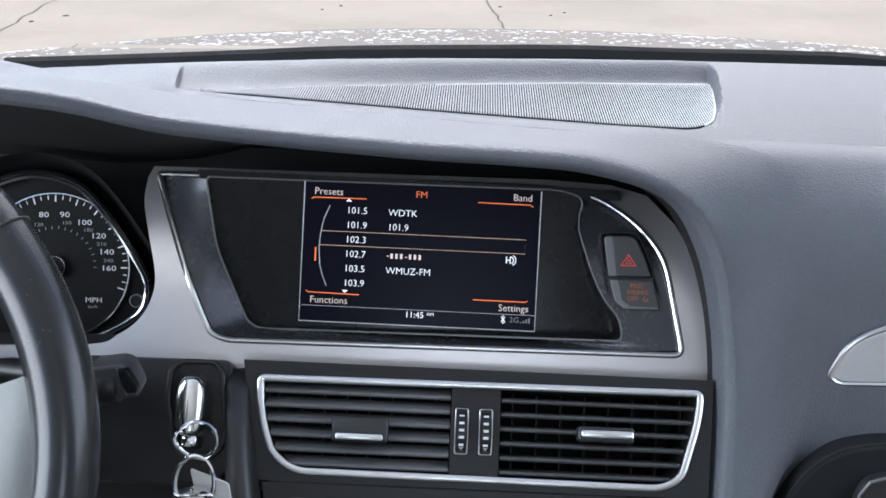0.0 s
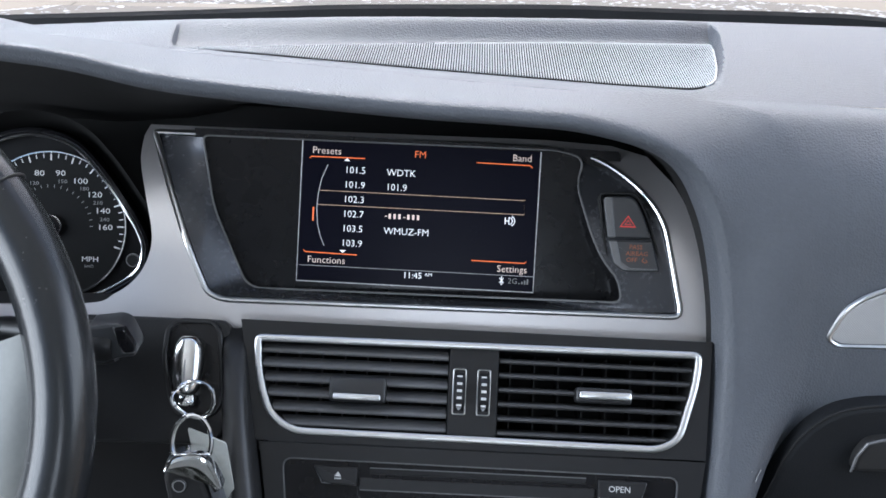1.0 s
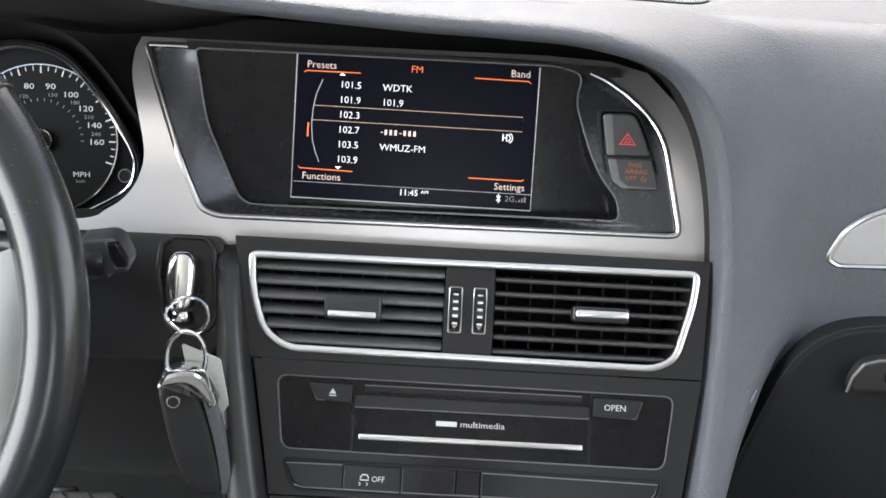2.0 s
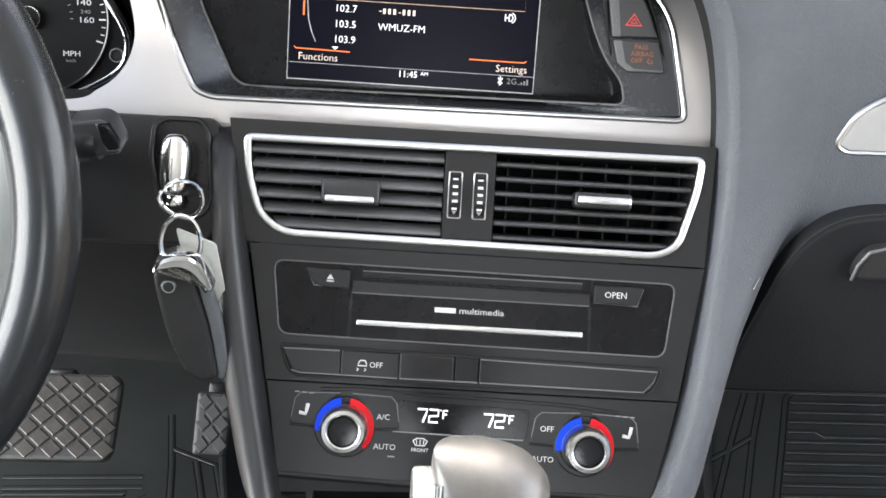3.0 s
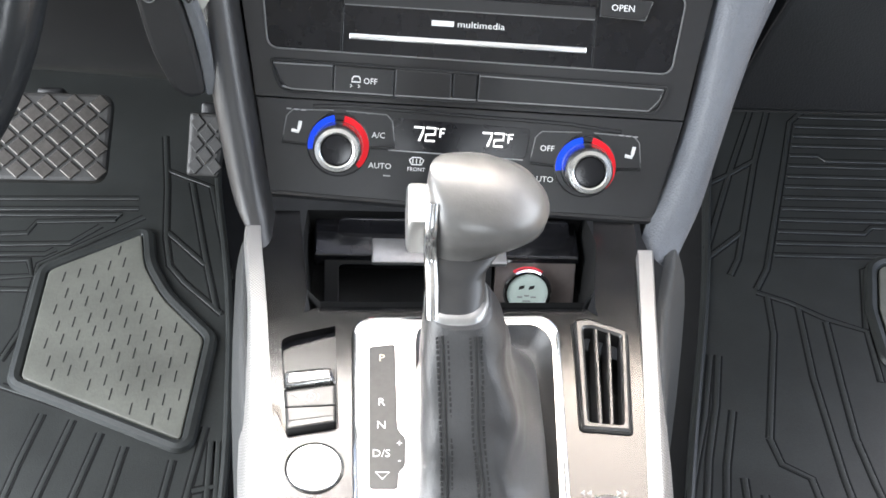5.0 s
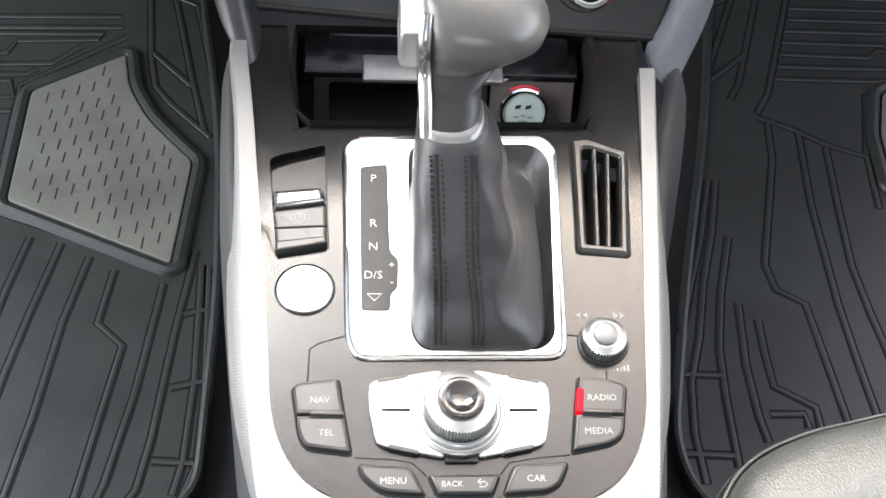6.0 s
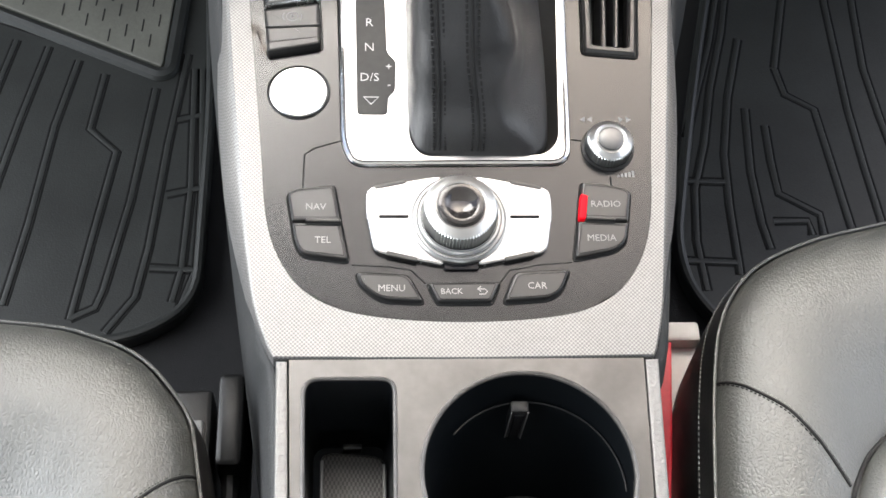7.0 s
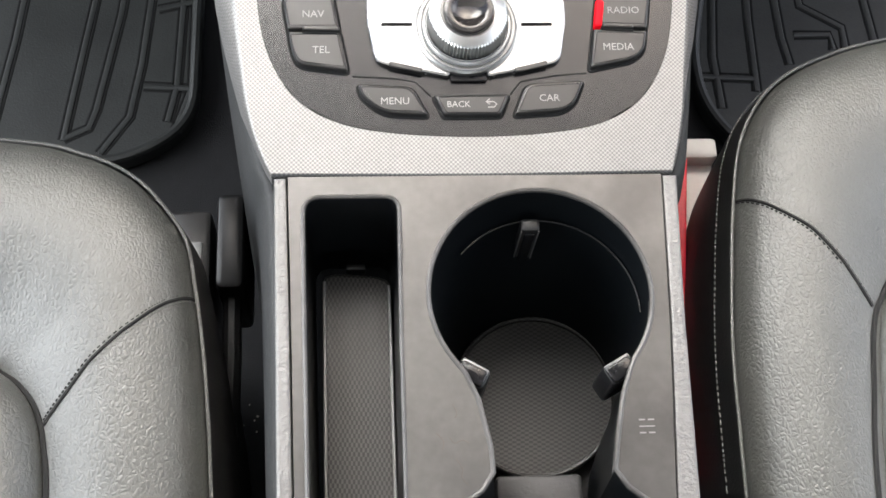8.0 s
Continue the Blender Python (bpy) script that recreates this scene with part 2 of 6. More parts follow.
def rounded(pts, r, n=5):
    """An outline with filleted corners; r: one radius or one a corner."""
    pts = [Vector(p) for p in pts]
    rs = r if isinstance(r, (list, tuple)) else [r] * len(pts)
    out = []
    for i, q in enumerate(pts):
        a, b = pts[i - 1], pts[(i + 1) % len(pts)]
        da, db = (a - q), (b - q)
        k = min(rs[i], da.length * 0.48, db.length * 0.48)
        if k < 0.05:
            out.append(tuple(q))
            continue
        p0, p2 = q + da.normalized() * k, q + db.normalized() * k
        for j in range(n + 1):
            t = j / n
            out.append(tuple(p0 * (1 - t) ** 2 + q * 2 * t * (1 - t) + p2 * t * t))
    return ccw(out)


def rect(x0, y0, x1, y1, r=0.0, n=5):
    return rounded([(x0, y0), (x1, y0), (x1, y1), (x0, y1)], r, n)


def loops(bm, rings, cap0=True, cap1=True, closed=True):
    """Skins rings of 3D points of one count."""
    vs = [[bm.verts.new(p) for p in ring] for ring in rings]
    n = len(rings[0])
    for a, b in zip(vs, vs[1:]):
        for i in range(n if closed else n - 1):
            j = (i + 1) % n
            bm.faces.new((a[i], a[j], b[j], b[i]))
    if cap0:
        bm.faces.new(vs[0][::-1])
    if cap1:
        bm.faces.new(vs[-1])
    return vs


def slab(poly, z0, z1, bevel=0.6, bm=None):
    """An extruded outline with a rounded front edge."""
    bm = bm or bmesh.new()
    poly = ccw(poly)
    at = lambda p, z: [(x, y, z) for x, y in p]
    if bevel > 0:
        loops(bm, [at(poly, z0), at(poly, z1 - bevel), at(offset(poly, -0.3 * bevel), z1 - 0.3 * bevel), at(offset(poly, -bevel), z1), at(offset(poly, -bevel - 0.25), z1)])
        bmesh.ops.remove_doubles(bm, verts=bm.verts, dist=0.03)
    else:
        loops(bm, [at(poly, z0), at(poly, z1)])
    return bm


def band(outer, inner, z0, z1, bevel=0.5, bm=None):
    """A frame between two outlines of one count."""
    bm = bm or bmesh.new()
    at = lambda p, z: [(x, y, z) for x, y in p]
    outer, inner = ccw(outer), ccw(inner)
    rings = [at(inner, z0), at(inner, z1 - bevel), at(offset(inner, bevel), z1), at(offset(outer, -bevel), z1), at(outer, z1 - bevel), at(outer, z0)]
    loops(bm, rings, cap0=False, cap1=False)
    return bm


def plate(outer, holes, z0, z1, bm=None, skin=True):
    """A flat plate with holes that go through it."""
    bm = bm or bmesh.new()
    edges = []
    # no point twice in a row: the fill would stop there
    outer, *holes = [[q for i, q in enumerate(p) if (Vector(q) - Vector(p[i - 1])).length > 0.05] for p in [outer] + holes]
    for poly in [outer] + holes:
        vs = [bm.verts.new((x, y, z1)) for x, y in poly]
        edges += [bm.edges.new((a, b)) for a, b in zip(vs, vs[1:] + vs[:1])]
    bmesh.ops.triangle_fill(bm, use_beauty=True, use_dissolve=False, edges=edges)
    for poly in [outer] + holes:
        a = [bm.verts.new((x, y, z1)) for x, y in poly]
        b = [bm.verts.new((x, y, z0)) for x, y in poly]
        for i in range(len(poly)):
            j = (i + 1) % len(poly)
            bm.faces.new((a[i], a[j], b[j], b[i]))
    bmesh.ops.remove_doubles(bm, verts=bm.verts, dist=1e-5)
    return bm


def tube(path, r, seg=10, closed=False, bm=None, flat=1.0, caps=True):
    """A round bar along a path; r: one radius or one a point."""
    bm = bm or bmesh.new()
    pts = [Vector(p) for p in path]
    n = len(pts)
    rs = r if isinstance(r, (list, tuple)) else [r] * n
    rings, up = [], None
    for i, p in enumerate(pts):
        a = pts[i - 1] if (i or closed) else p
        b = pts[(i + 1) % n] if (i < n - 1 or closed) else p
        d = (b - a).normalized()
        if up is None:
            up = Vector((0, 0, 1)) if abs(d.z) < 0.9 else Vector((0, 1, 0))
        side = d.cross(up).normalized()
        up = side.cross(d).normalized()
        rings.append([p + (side * math.cos(t) + up * math.sin(t) * flat) * rs[i] for t in (2 * math.pi * k / seg for k in range(seg))])
    if closed:
        vs = [[bm.verts.new(q) for q in ring] for ring in rings]
        for i in range(n):
            a, b = vs[i], vs[(i + 1) % n]
            for k in range(seg):
                j = (k + 1) % seg
                bm.faces.new((a[k], a[j], b[j], b[k]))
    else:
        loops(bm, rings, caps, caps)
    return bm


def lathe(profile, cx=0.0, cy=0.0, seg=40, bm=None, cap=True):
    """Turned about z: a profile of (radius, height)."""
    bm = bm or bmesh.new()
    rings = [[(cx + r * math.cos(2 * math.pi * k / seg), cy + r * math.sin(2 * math.pi * k / seg), h) for k in range(seg)] for r, h in profile]
    loops(bm, rings, cap, cap)
    return bm


def smooth_line(pts, n=6, closed=False):
    """A Catmull-Rom line through the points."""
    pts = [Vector(p) for p in pts]
    m = len(pts)
    out = []
    for i in range(m if closed else m - 1):
        g = (lambda k: pts[k % m]) if closed else (lambda k: pts[min(max(k, 0), m - 1)])
        p0, p1, p2, p3 = g(i - 1), g(i), g(i + 1), g(i + 2)
        for j in range(n):
            t = j / n
            out.append(0.5 * ((2 * p1) + (p2 - p0) * t + (2 * p0 - 5 * p1 + 4 * p2 - p3) * t * t + (3 * p1 - p0 - 3 * p2 + p3) * t ** 3))
    if not closed:
        out.append(pts[-1])
    return out


def sheet(rows, thick=0.0, bm=None, sub=(5, 5)):
    """A smooth skin through rows of points, with a thickness behind it."""
    bm = bm or bmesh.new()
    rows = [smooth_line(r, sub[1]) for r in rows]
    cols = list(zip(*rows))
    cols = [smooth_line(c, sub[0]) for c in cols]
    rows = list(zip(*cols))
    loops(bm, rows, False, False, closed=False)
    if thick:
        bmesh.ops.recalc_face_normals(bm, faces=bm.faces)
        bmesh.ops.solidify(bm, geom=bm.faces[:], thickness=thick)
    return bm


def block(x0, y0, z0, x1, y1, z1, r=1.0, bm=None):
    """A box with all edges rounded."""
    bm = bm or bmesh.new()
    q = rect(x0, y0, x1, y1, r, 3)
    at = lambda d, z: [(x, y, z) for x, y in (offset(q, -d) if d else q)]
    loops(bm, [at(r * 0.7, z0), at(0.2 * r, z0 + 0.3 * r), at(0, z0 + r), at(0, z1 - r), at(0.2 * r, z1 - 0.3 * r), at(r * 0.7, z1)])
    return bm


def lettering(text, x, y, size, mat, parent, z=0.4, align="CENTER", squeeze=1.0, m=None, name="lettering", label=""):
    """Flat raised letters, size: the capitals' height."""
    c = bpy.data.curves.new("lettering", "FONT")
    c.body, c.size, c.align_x, c.align_y, c.extrude, c.resolution_u = text, size * MM * 1.38, align, "CENTER", 0.00008, 2
    c.offset = -size * MM * 0.012 if size > 4 else 0.0
    o = bpy.data.objects.new("lettering", c)
    scene.collection.objects.link(o)
    bpy.context.view_layer.update()
    me = bpy.data.meshes.new_from_object(o)
    bpy.data.objects.remove(o)
    bpy.data.curves.remove(c)
    me.materials.clear()
    me.materials.append(mat)
    ob = new(name, me)
    ob.parent = parent
    ob.matrix_basis = (m if m is not None else Matrix()) @ Matrix.Translation((x * MM, y * MM, z * MM)) @ Matrix.Diagonal((squeeze, 1, 1, 1))
    return tagged(ob, label or "")


def bar(x0, y0, x1, y1, mat, parent, z=0.3, h=0.15, name="bar", label=""):
    return part(name, slab(rect(x0, y0, x1, y1), z, z + h, 0), mat, parent, label)


def stroke(pts, w, mat, parent, z=0.3, name="line", label="", closed=False):
    return part(name, tube([(x, y, z) for x, y in pts], w / 2, 6, closed, flat=0.35), mat, parent, label)


def settle(bm, pts, lift=0.0, way=(0, 0, -1)):
    """Points let down onto a skin along one direction."""
    tree = BVHTree.FromBMesh(bm)
    out = []
    for q in pts:
        d = Vector(way).normalized()
        hit = tree.ray_cast(Vector(q) - d * 200, d)
        if hit[0] is not None:
            out.append(hit[0] - d * lift)
    return out


def stitches(line, side, mat, parent, r=0.4, gap=0.45, shift=(0, 0, 1), label="fine stitches"):
    """A dashed thread beside a line; side: its distance from it."""
    bm = bmesh.new()
    for p, q in zip(line, line[1:]):
        d = q - p
        s = d.cross(Vector(shift)).normalized() * side
        tube([p + s, p + s + d * (1 - gap)], r, 5, bm=bm)
    part("stitches", bm, mat, parent, label, kind="stuff")


# ---- outside: ground, bonnet, windscreen, body shell ----
def ground():
    bm = bmesh.new()
    bmesh.ops.create_grid(bm, x_segments=2, y_segments=2, size=400)
    g = part("ground", bm, CONCRETE, None, "pale beige sunlit concrete pavement", scale=1, smooth=False)
    tagged(g, category="ground", kind="structure")
    line = thing("joint", "dark joint line in the concrete pavement", "joint", kind="structure")
    for pts in ([(-1.985, 5.2), (-1.983, 6.27), (-1.996, 7.35), (-1.97, 9.6)], [(0.628, 5.6), (0.624, 6.72), (0.602, 7.89), (0.61, 10.0)]):
        path = [(x + random.uniform(-0.02, 0.02), y, 0.002) for x, y, _ in smooth_line([(x, y, 0) for x, y in pts], 8)]
        part("crack", tube([(x * 1000, y * 1000, 2) for x, y, _ in path], [random.uniform(4, 7) for _ in path], 6, flat=0.15), material("joint filler", (0.12, 0.1, 0.075), 0.9), line)
    bm = bmesh.new()
    for _ in range(12):
        x, y, r = random.uniform(-2.2, 2.8), random.uniform(3.6, 8.0), random.uniform(6, 16)
        slab([(x * 1000 + r * random.uniform(0.5, 1.6) * math.cos(k), y * 1000 + r * random.uniform(0.5, 2.2) * math.sin(k)) for k in (0.3, 1.5, 2.6, 3.9, 5.2)], 0, 4, 0, bm)
    tagged(part("leaf_litter", bm, material("dry litter", (0.10, 0.07, 0.045), 0.9), None, "small dry leaf scraps lying on concrete"), category="leaf litter", kind="stuff")


ground()


BONNET = ((1.07, 0.866, 0.03), (1.3, 0.874, 0.033), (1.5, 0.858, 0.036), (1.75, 0.827, 0.04), (2.0, 0.787, 0.05), (2.15, 0.735, 0.1), (2.2, 0.6, 0.1), (2.2, 0.35, 0.1))


def bonnet_point(k, y, z, fall):
    """A point across the crowned bonnet, k from -1 to 1; the car leans a little to its left."""
    x = 0.06 + 0.8 * k
    return x, y - 0.12 * k * k, z + 0.028 * (x - 0.1) - fall * (0.5 if k > 0 else 1.0) * abs(k) ** 2.2


def bonnet():
    t = thing("car_bonnet", "wet black car bonnet covered with pale flecks", "car bonnet")
    rows = [[bonnet_point(k, *row) for k in (-1, -0.75, -0.5, -0.25, 0, 0.25, 0.5, 0.75, 1)] for row in BONNET]
    part("panel", sheet(rows, 0.004, sub=(6, 4)), PAINT, t, scale=1)
    bm = bmesh.new()
    rnd = random.Random(4)
    ys, zs, falls = zip(*BONNET[:6])
    for _ in range(3400):
        k, y = rnd.uniform(-0.95, 0.95), rnd.uniform(1.15, 2.02)
        r = rnd.uniform(0.001, 0.0036)
        c = Vector(bonnet_point(k, y, float(np.interp(y, ys, zs)) + 0.001, float(np.interp(y, ys, falls))))
        ring = [c + Vector((r * rnd.uniform(0.6, 2.6) * math.cos(a), r * rnd.uniform(0.6, 1.3) * math.sin(a), -0.0006)) for a in (0, 1.05, 2.1, 3.14, 4.2, 5.2)]
        v = [bm.verts.new(p) for p in ring]
        top = bm.verts.new(c + Vector((0, 0, r * rnd.uniform(0.1, 0.35))))
        for i in range(6):
            bm.faces.new((v[i], v[(i + 1) % 6], top))
    part("flecks", bm, BEAD, t, "pale glints of wet flecks", scale=1, kind="stuff")


bonnet()


def shell():
    # windscreen from the cowl to the header, roof, side walls with window openings, rear wall
    t = thing("windshield", "clear raked windscreen glass with black lower seal", "windshield", kind="structure")
    rows = [[(0.06 + 0.72 * k, 1.2 - 0.1 * k * k, 0.90) for k in (-1, -0.5, 0, 0.5, 1)], [(0.06 + 0.66 * k, 0.84 - 0.08 * k * k, 1.16) for k in (-1, -0.5, 0, 0.5, 1)], [(0.06 + 0.58 * k, 0.47 - 0.04 * k * k, 1.37) for k in (-1, -0.5, 0, 0.5, 1)]]
    pane = part("pane", sheet(rows, 0.004, sub=(3, 3)), glass, t, scale=1)
    pane.visible_shadow = False
    seal = smooth_line([(-0.349, 1.112, 0.888), (-0.253, 1.112, 0.8935), (-0.151, 1.112, 0.9), (-0.048, 1.112, 0.9072), (0.056, 1.112, 0.9112), (0.161, 1.112, 0.9142), (0.266, 1.11, 0.9145), (0.373, 1.108, 0.9155), (0.462, 1.105, 0.9132), (0.75, 1.04, 0.9)], 4)
    part("seal", tube([p * 1000 for p in seal], 9.5, 8), SEAL, t, "black rubber seal")
    part("seal", tube([(p + Vector((0, 0.004, -0.012))) * 1000 for p in seal], 13, 8), SEAL, t, "black rubber seal")
    x0, x1 = -0.66, 0.78

    def wall(name, rows, mat, label):
        w = part(name, sheet(rows, 0.02, sub=(2, 2)), mat, None, label, scale=1, smooth=False)
        tagged(w, category=name.split("_")[0], kind="structure")

    wall("ceiling", [[(x0 + 0.1, 0.47, 1.375), (0.06, 0.48, 1.39), (x1 - 0.1, 0.47, 1.375)], [(x0 + 0.1, -0.1, 1.40), (0.06, -0.1, 1.42), (x1 - 0.1, -0.1, 1.40)], [(x0 + 0.1, -1.2, 1.36), (0.06, -1.2, 1.38), (x1 - 0.1, -1.2, 1.36)]], HEADLINER, "light grey cloth headliner")
    for name, x in (("wall_left", x0), ("wall_right", x1)):
        wall(name, [[(x, -0.22, 0.2), (x, -0.7, 0.2), (x, -1.25, 0.2)], [(x, -0.22, 0.6), (x, -0.7, 0.6), (x, -1.25, 0.6)], [(x, -0.24, 0.94), (x, -0.7, 0.95), (x, -1.25, 0.96)]], DOORTRIM, "dark rear door trim panel below the window")
        wall("wall_sill", [[(x, 1.2, 0.2), (x, -0.22, 0.2)], [(x, 1.2, 0.33), (x, -0.22, 0.33)]], DOORTRIM, "dark door sill below the open doorway")
        wall("wall_front", [[(x, 1.2, 0.2), (x, 0.98, 0.2)], [(x, 1.2, 0.9), (x, 0.98, 0.9)]], DOORTRIM, "dark footwell side panel")
        s = 0.1 if x < 0 else -0.1
        wall("wall_pillar", [[(x, -0.3, 0.93), (x, -0.22, 0.93)], [(x + s, -0.38, 1.4), (x + s, -0.28, 1.4)]], DOORTRIM, "dark door pillar between the windows")
    wall("wall_rear", [[(x0, -1.25, 0.2), (x1, -1.25, 0.2)], [(x0, -1.25, 0.6), (x1, -1.25, 0.6)], [(x0, -1.2, 0.98), (x1, -1.2, 0.98)]], DOORTRIM, "dark rear wall of the cabin")
    f = part("floor", sheet([[(x0, -1.25, 0.285), (0.06, -1.25, 0.285), (x1, -1.25, 0.285)], [(x0, 0.4, 0.285), (0.06, 0.4, 0.285), (x1, 0.4, 0.285)], [(x0, 1.12, 0.285), (0.06, 1.12, 0.285), (x1, 1.12, 0.285)], [(x0, 1.2, 0.36), (0.06, 1.2, 0.36), (x1, 1.2, 0.36)], [(x0, 1.24, 0.75), (0.06, 1.24, 0.75), (x1, 1.24, 0.75)]], 0.0, sub=(4, 2)), CARPET, None, "black carpeted cabin floor", scale=1)
    tagged(f, category="floor", kind="structure")


shell()


# ---- dashboard ----
LIP = [(-0.65, 0.66, 0.975), (-0.45, 0.66, 0.972), (-0.212, 0.66, 0.959), (-0.121, 0.66, 0.944), (0.004, 0.66, 0.934), (0.068, 0.66, 0.931), (0.116, 0.66, 0.927), (0.159, 0.658, 0.914), (0.180, 0.654, 0.885), (0.191, 0.646, 0.845), (0.1945, 0.632, 0.80), (0.190, 0.606, 0.75), (0.180, 0.568, 0.688), (0.168, 0.546, 0.650), (0.157, 0.5255, 0.628)]
SHOULDER = [(-0.65, 0.80, 0.958), (-0.45, 0.80, 0.956), (-0.212, 0.785, 0.9505), (-0.121, 0.752, 0.9495), (0.004, 0.716, 0.9485), (0.068, 0.703, 0.947), (0.12, 0.697, 0.946), (0.178, 0.698, 0.944), (0.226, 0.673, 0.935), (0.244, 0.643, 0.89), (0.246, 0.628, 0.80), (0.226, 0.612, 0.745), (0.203, 0.582, 0.684), (0.1925, 0.556, 0.645), (0.182, 0.541, 0.632)]



def ease(a, b, x):
    t = min(max((x - a) / (b - a), 0), 1)
    return t * t * (3 - 2 * t)


def dash_front(x):
    """Where the top pad starts behind the lip: y and z."""
    xs = [p[0] for p in SHOULDER[:8]] + [0.25, 0.35, 0.55, 0.9]
    return float(np.interp(x, xs, [p[1] for p in SHOULDER[:8]] + [0.697, 0.695, 0.695, 0.70])), float(np.interp(x, xs, [p[2] for p in SHOULDER[:8]] + [0.9425, 0.940, 0.938, 0.936]))


GRILLE_BACK = ((-0.130, 0.035, 0.118, 0.218), (0.762, 0.795, 0.809, 0.818))
GRILLE_SIDE = ((0.706, 0.722, 0.754, 0.800, 0.818), (0.184, 0.198, 0.207, 0.216, 0.218))


def dash_top(x, y):
    """Height of the top pad: up to a crest below the windscreen, with a hollow that holds the grille."""
    y0, z0 = dash_front(x)
    crest = float(np.interp(x, (-0.65, -0.3, -0.212, -0.14, 0.035, 0.118, 0.218, 0.9), (0.86, 0.845, 0.825, 0.80, 0.823, 0.835, 0.842, 0.85)))
    top = float(np.interp(x, (-0.65, -0.30, -0.268, -0.256, -0.224, -0.186, -0.149, -0.111, -0.073, -0.035, 0.022, 0.118, 0.196, 0.9), (0.962, 0.960, 0.954, 0.9483, 0.9504, 0.953, 0.9552, 0.9574, 0.9592, 0.9613, 0.9635, 0.9658, 0.9669, 0.9674))) - 0.2 * (crest - 0.82)
    if y > crest:
        return top - 0.26 * (y - crest)
    z = z0 + (top - z0) * (1 - (1 - (y - y0) / (crest - y0)) ** 2.0)
    back, side = float(np.interp(x, *GRILLE_BACK)), float(np.interp(y, *GRILLE_SIDE))
    hollow = ease(-0.1365, -0.1335, x) * (1 - ease(side + 0.0012, side + 0.0034, x)) * (1 - ease(back + 0.003, crest - 0.002, y)) * ease(0.0, 0.014, y - y0)
    return z + (0.9502 - 0.04 * max(0, 0.8 - y) - z) * hollow


def dashboard():
    t = thing("dashboard", "grey grained soft-touch dashboard with rolled lip over the centre", "dashboard")
    line = smooth_line(LIP, 6)
    outer = smooth_line(SHOULDER, 6)
    rows, lining, mids = [], [], []
    for i, (p, q) in enumerate(zip(line, outer)):
        a, b = line[max(i - 1, 0)], line[min(i + 1, len(line) - 1)]
        d = b - a
        n = Vector((-d.z, 0, d.x)).normalized()
        side = ease(0.2, 0.9, n.x)
        s = p + n * 0.014 + Vector((0, 0.001 - 0.006 * side, 0))
        m = s * 0.5 + q * 0.5 + n * (0.002 * side) + Vector((0, -0.003 * side, 0))
        mids.append(m)
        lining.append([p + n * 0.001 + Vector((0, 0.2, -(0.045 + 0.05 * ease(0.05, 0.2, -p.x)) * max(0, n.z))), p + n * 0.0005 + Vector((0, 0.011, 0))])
        rows.append([p + Vector((0, 0.012, 0)), p + n * 0.004, p + n * 0.009 + Vector((0, -0.004, 0)), s, m, q])
    lip = sheet(rows, 0, sub=(1, 4))
    # added near-black skin holds the shade below the grey lip
    part("lip_shade", sheet(lining, 0, sub=(1, 2)), CAVITY, t, "underside of the lip, black for its shade", scale=1)
    xs = [-0.65 + 0.02 * i for i in range(24)] + [-0.19 + 0.004 * i for i in range(1, 12)] + [-0.142 + 0.001 * i for i in range(1, 15)] + [-0.128 + 0.004 * i for i in range(1, 78)] + [0.182 + 0.001 * i for i in range(1, 60)] + [0.26 + 0.03 * i for i in range(1, 18)]
    bm = bmesh.new()
    rows = []
    for x in xs:
        y0 = dash_front(x)[0]
        ya = max(0.79, y0 + 0.004)
        ys = list(np.linspace(y0, ya, 14)) + list(np.linspace(ya, 0.86, 30))[1:] + list(np.linspace(0.86, 1.19, 14))[1:]
        rows.append([(x, float(y), dash_top(x, float(y))) for y in ys])
    loops(bm, rows, False, False, closed=False)
    part("top_pad", bm, PAD, t, scale=1)
    depth = lambda z: float(np.interp(z, (0.50, 0.58, 0.66, 0.72, 0.77, 0.82, 0.86, 0.90, 0.925, 0.936, 0.941), (0.74, 0.67, 0.64, 0.630, 0.628, 0.630, 0.634, 0.643, 0.656, 0.674, 0.696)))
    rows = [[(0.178, 0.698, 0.944), (0.205, 0.698, 0.9435), (0.25, 0.697, 0.9425), (0.35, 0.695, 0.940), (0.55, 0.695, 0.938), (0.78, 0.70, 0.936)]]
    for k, ((x, y, z), zs) in enumerate(zip(SHOULDER[8:14], (0.935, 0.897, 0.80, 0.745, 0.70, 0.668))):
        dive = 0.2 + 0.75 * (1 - ease(0.74, 0.82, zs))
        q = Vector((x, y, z))
        on = q.lerp(Vector((max(0.275, x + 0.02), depth(zs), zs)), 0.5)
        if zs < 0.78:
            on = Vector((x + 0.007, y + (depth(zs) - y) * dive, (z + zs) / 2))
        rows.append([q, on] + [(max(a, x + 0.02 * j), depth(zs) + d, zs) for j, (a, d) in enumerate(((0.275, 0.0), (0.36, 0), (0.55, 0.002), (0.78, 0.02)), 1)])
    face = sheet(rows, 0, sub=(6, 5))
    face.verts.ensure_lookup_table()
    wide = 5 * (len(rows[0]) - 1) + 1
    for i in range(6 * (len(rows) - 1) + 1):
        gap = outer[42 + i] - face.verts[i * wide].co
        for j, f in enumerate((1.0, 0.8, 0.6, 0.4, 0.2)):
            face.verts[i * wide + j].co += gap * f
    joined = bpy.data.meshes.new("face")
    face.to_mesh(joined)
    face.free()
    lip.from_mesh(joined)
    bpy.data.meshes.remove(joined)
    bmesh.ops.remove_doubles(lip, verts=[v for v in lip.verts if v.is_boundary], dist=0.0022)
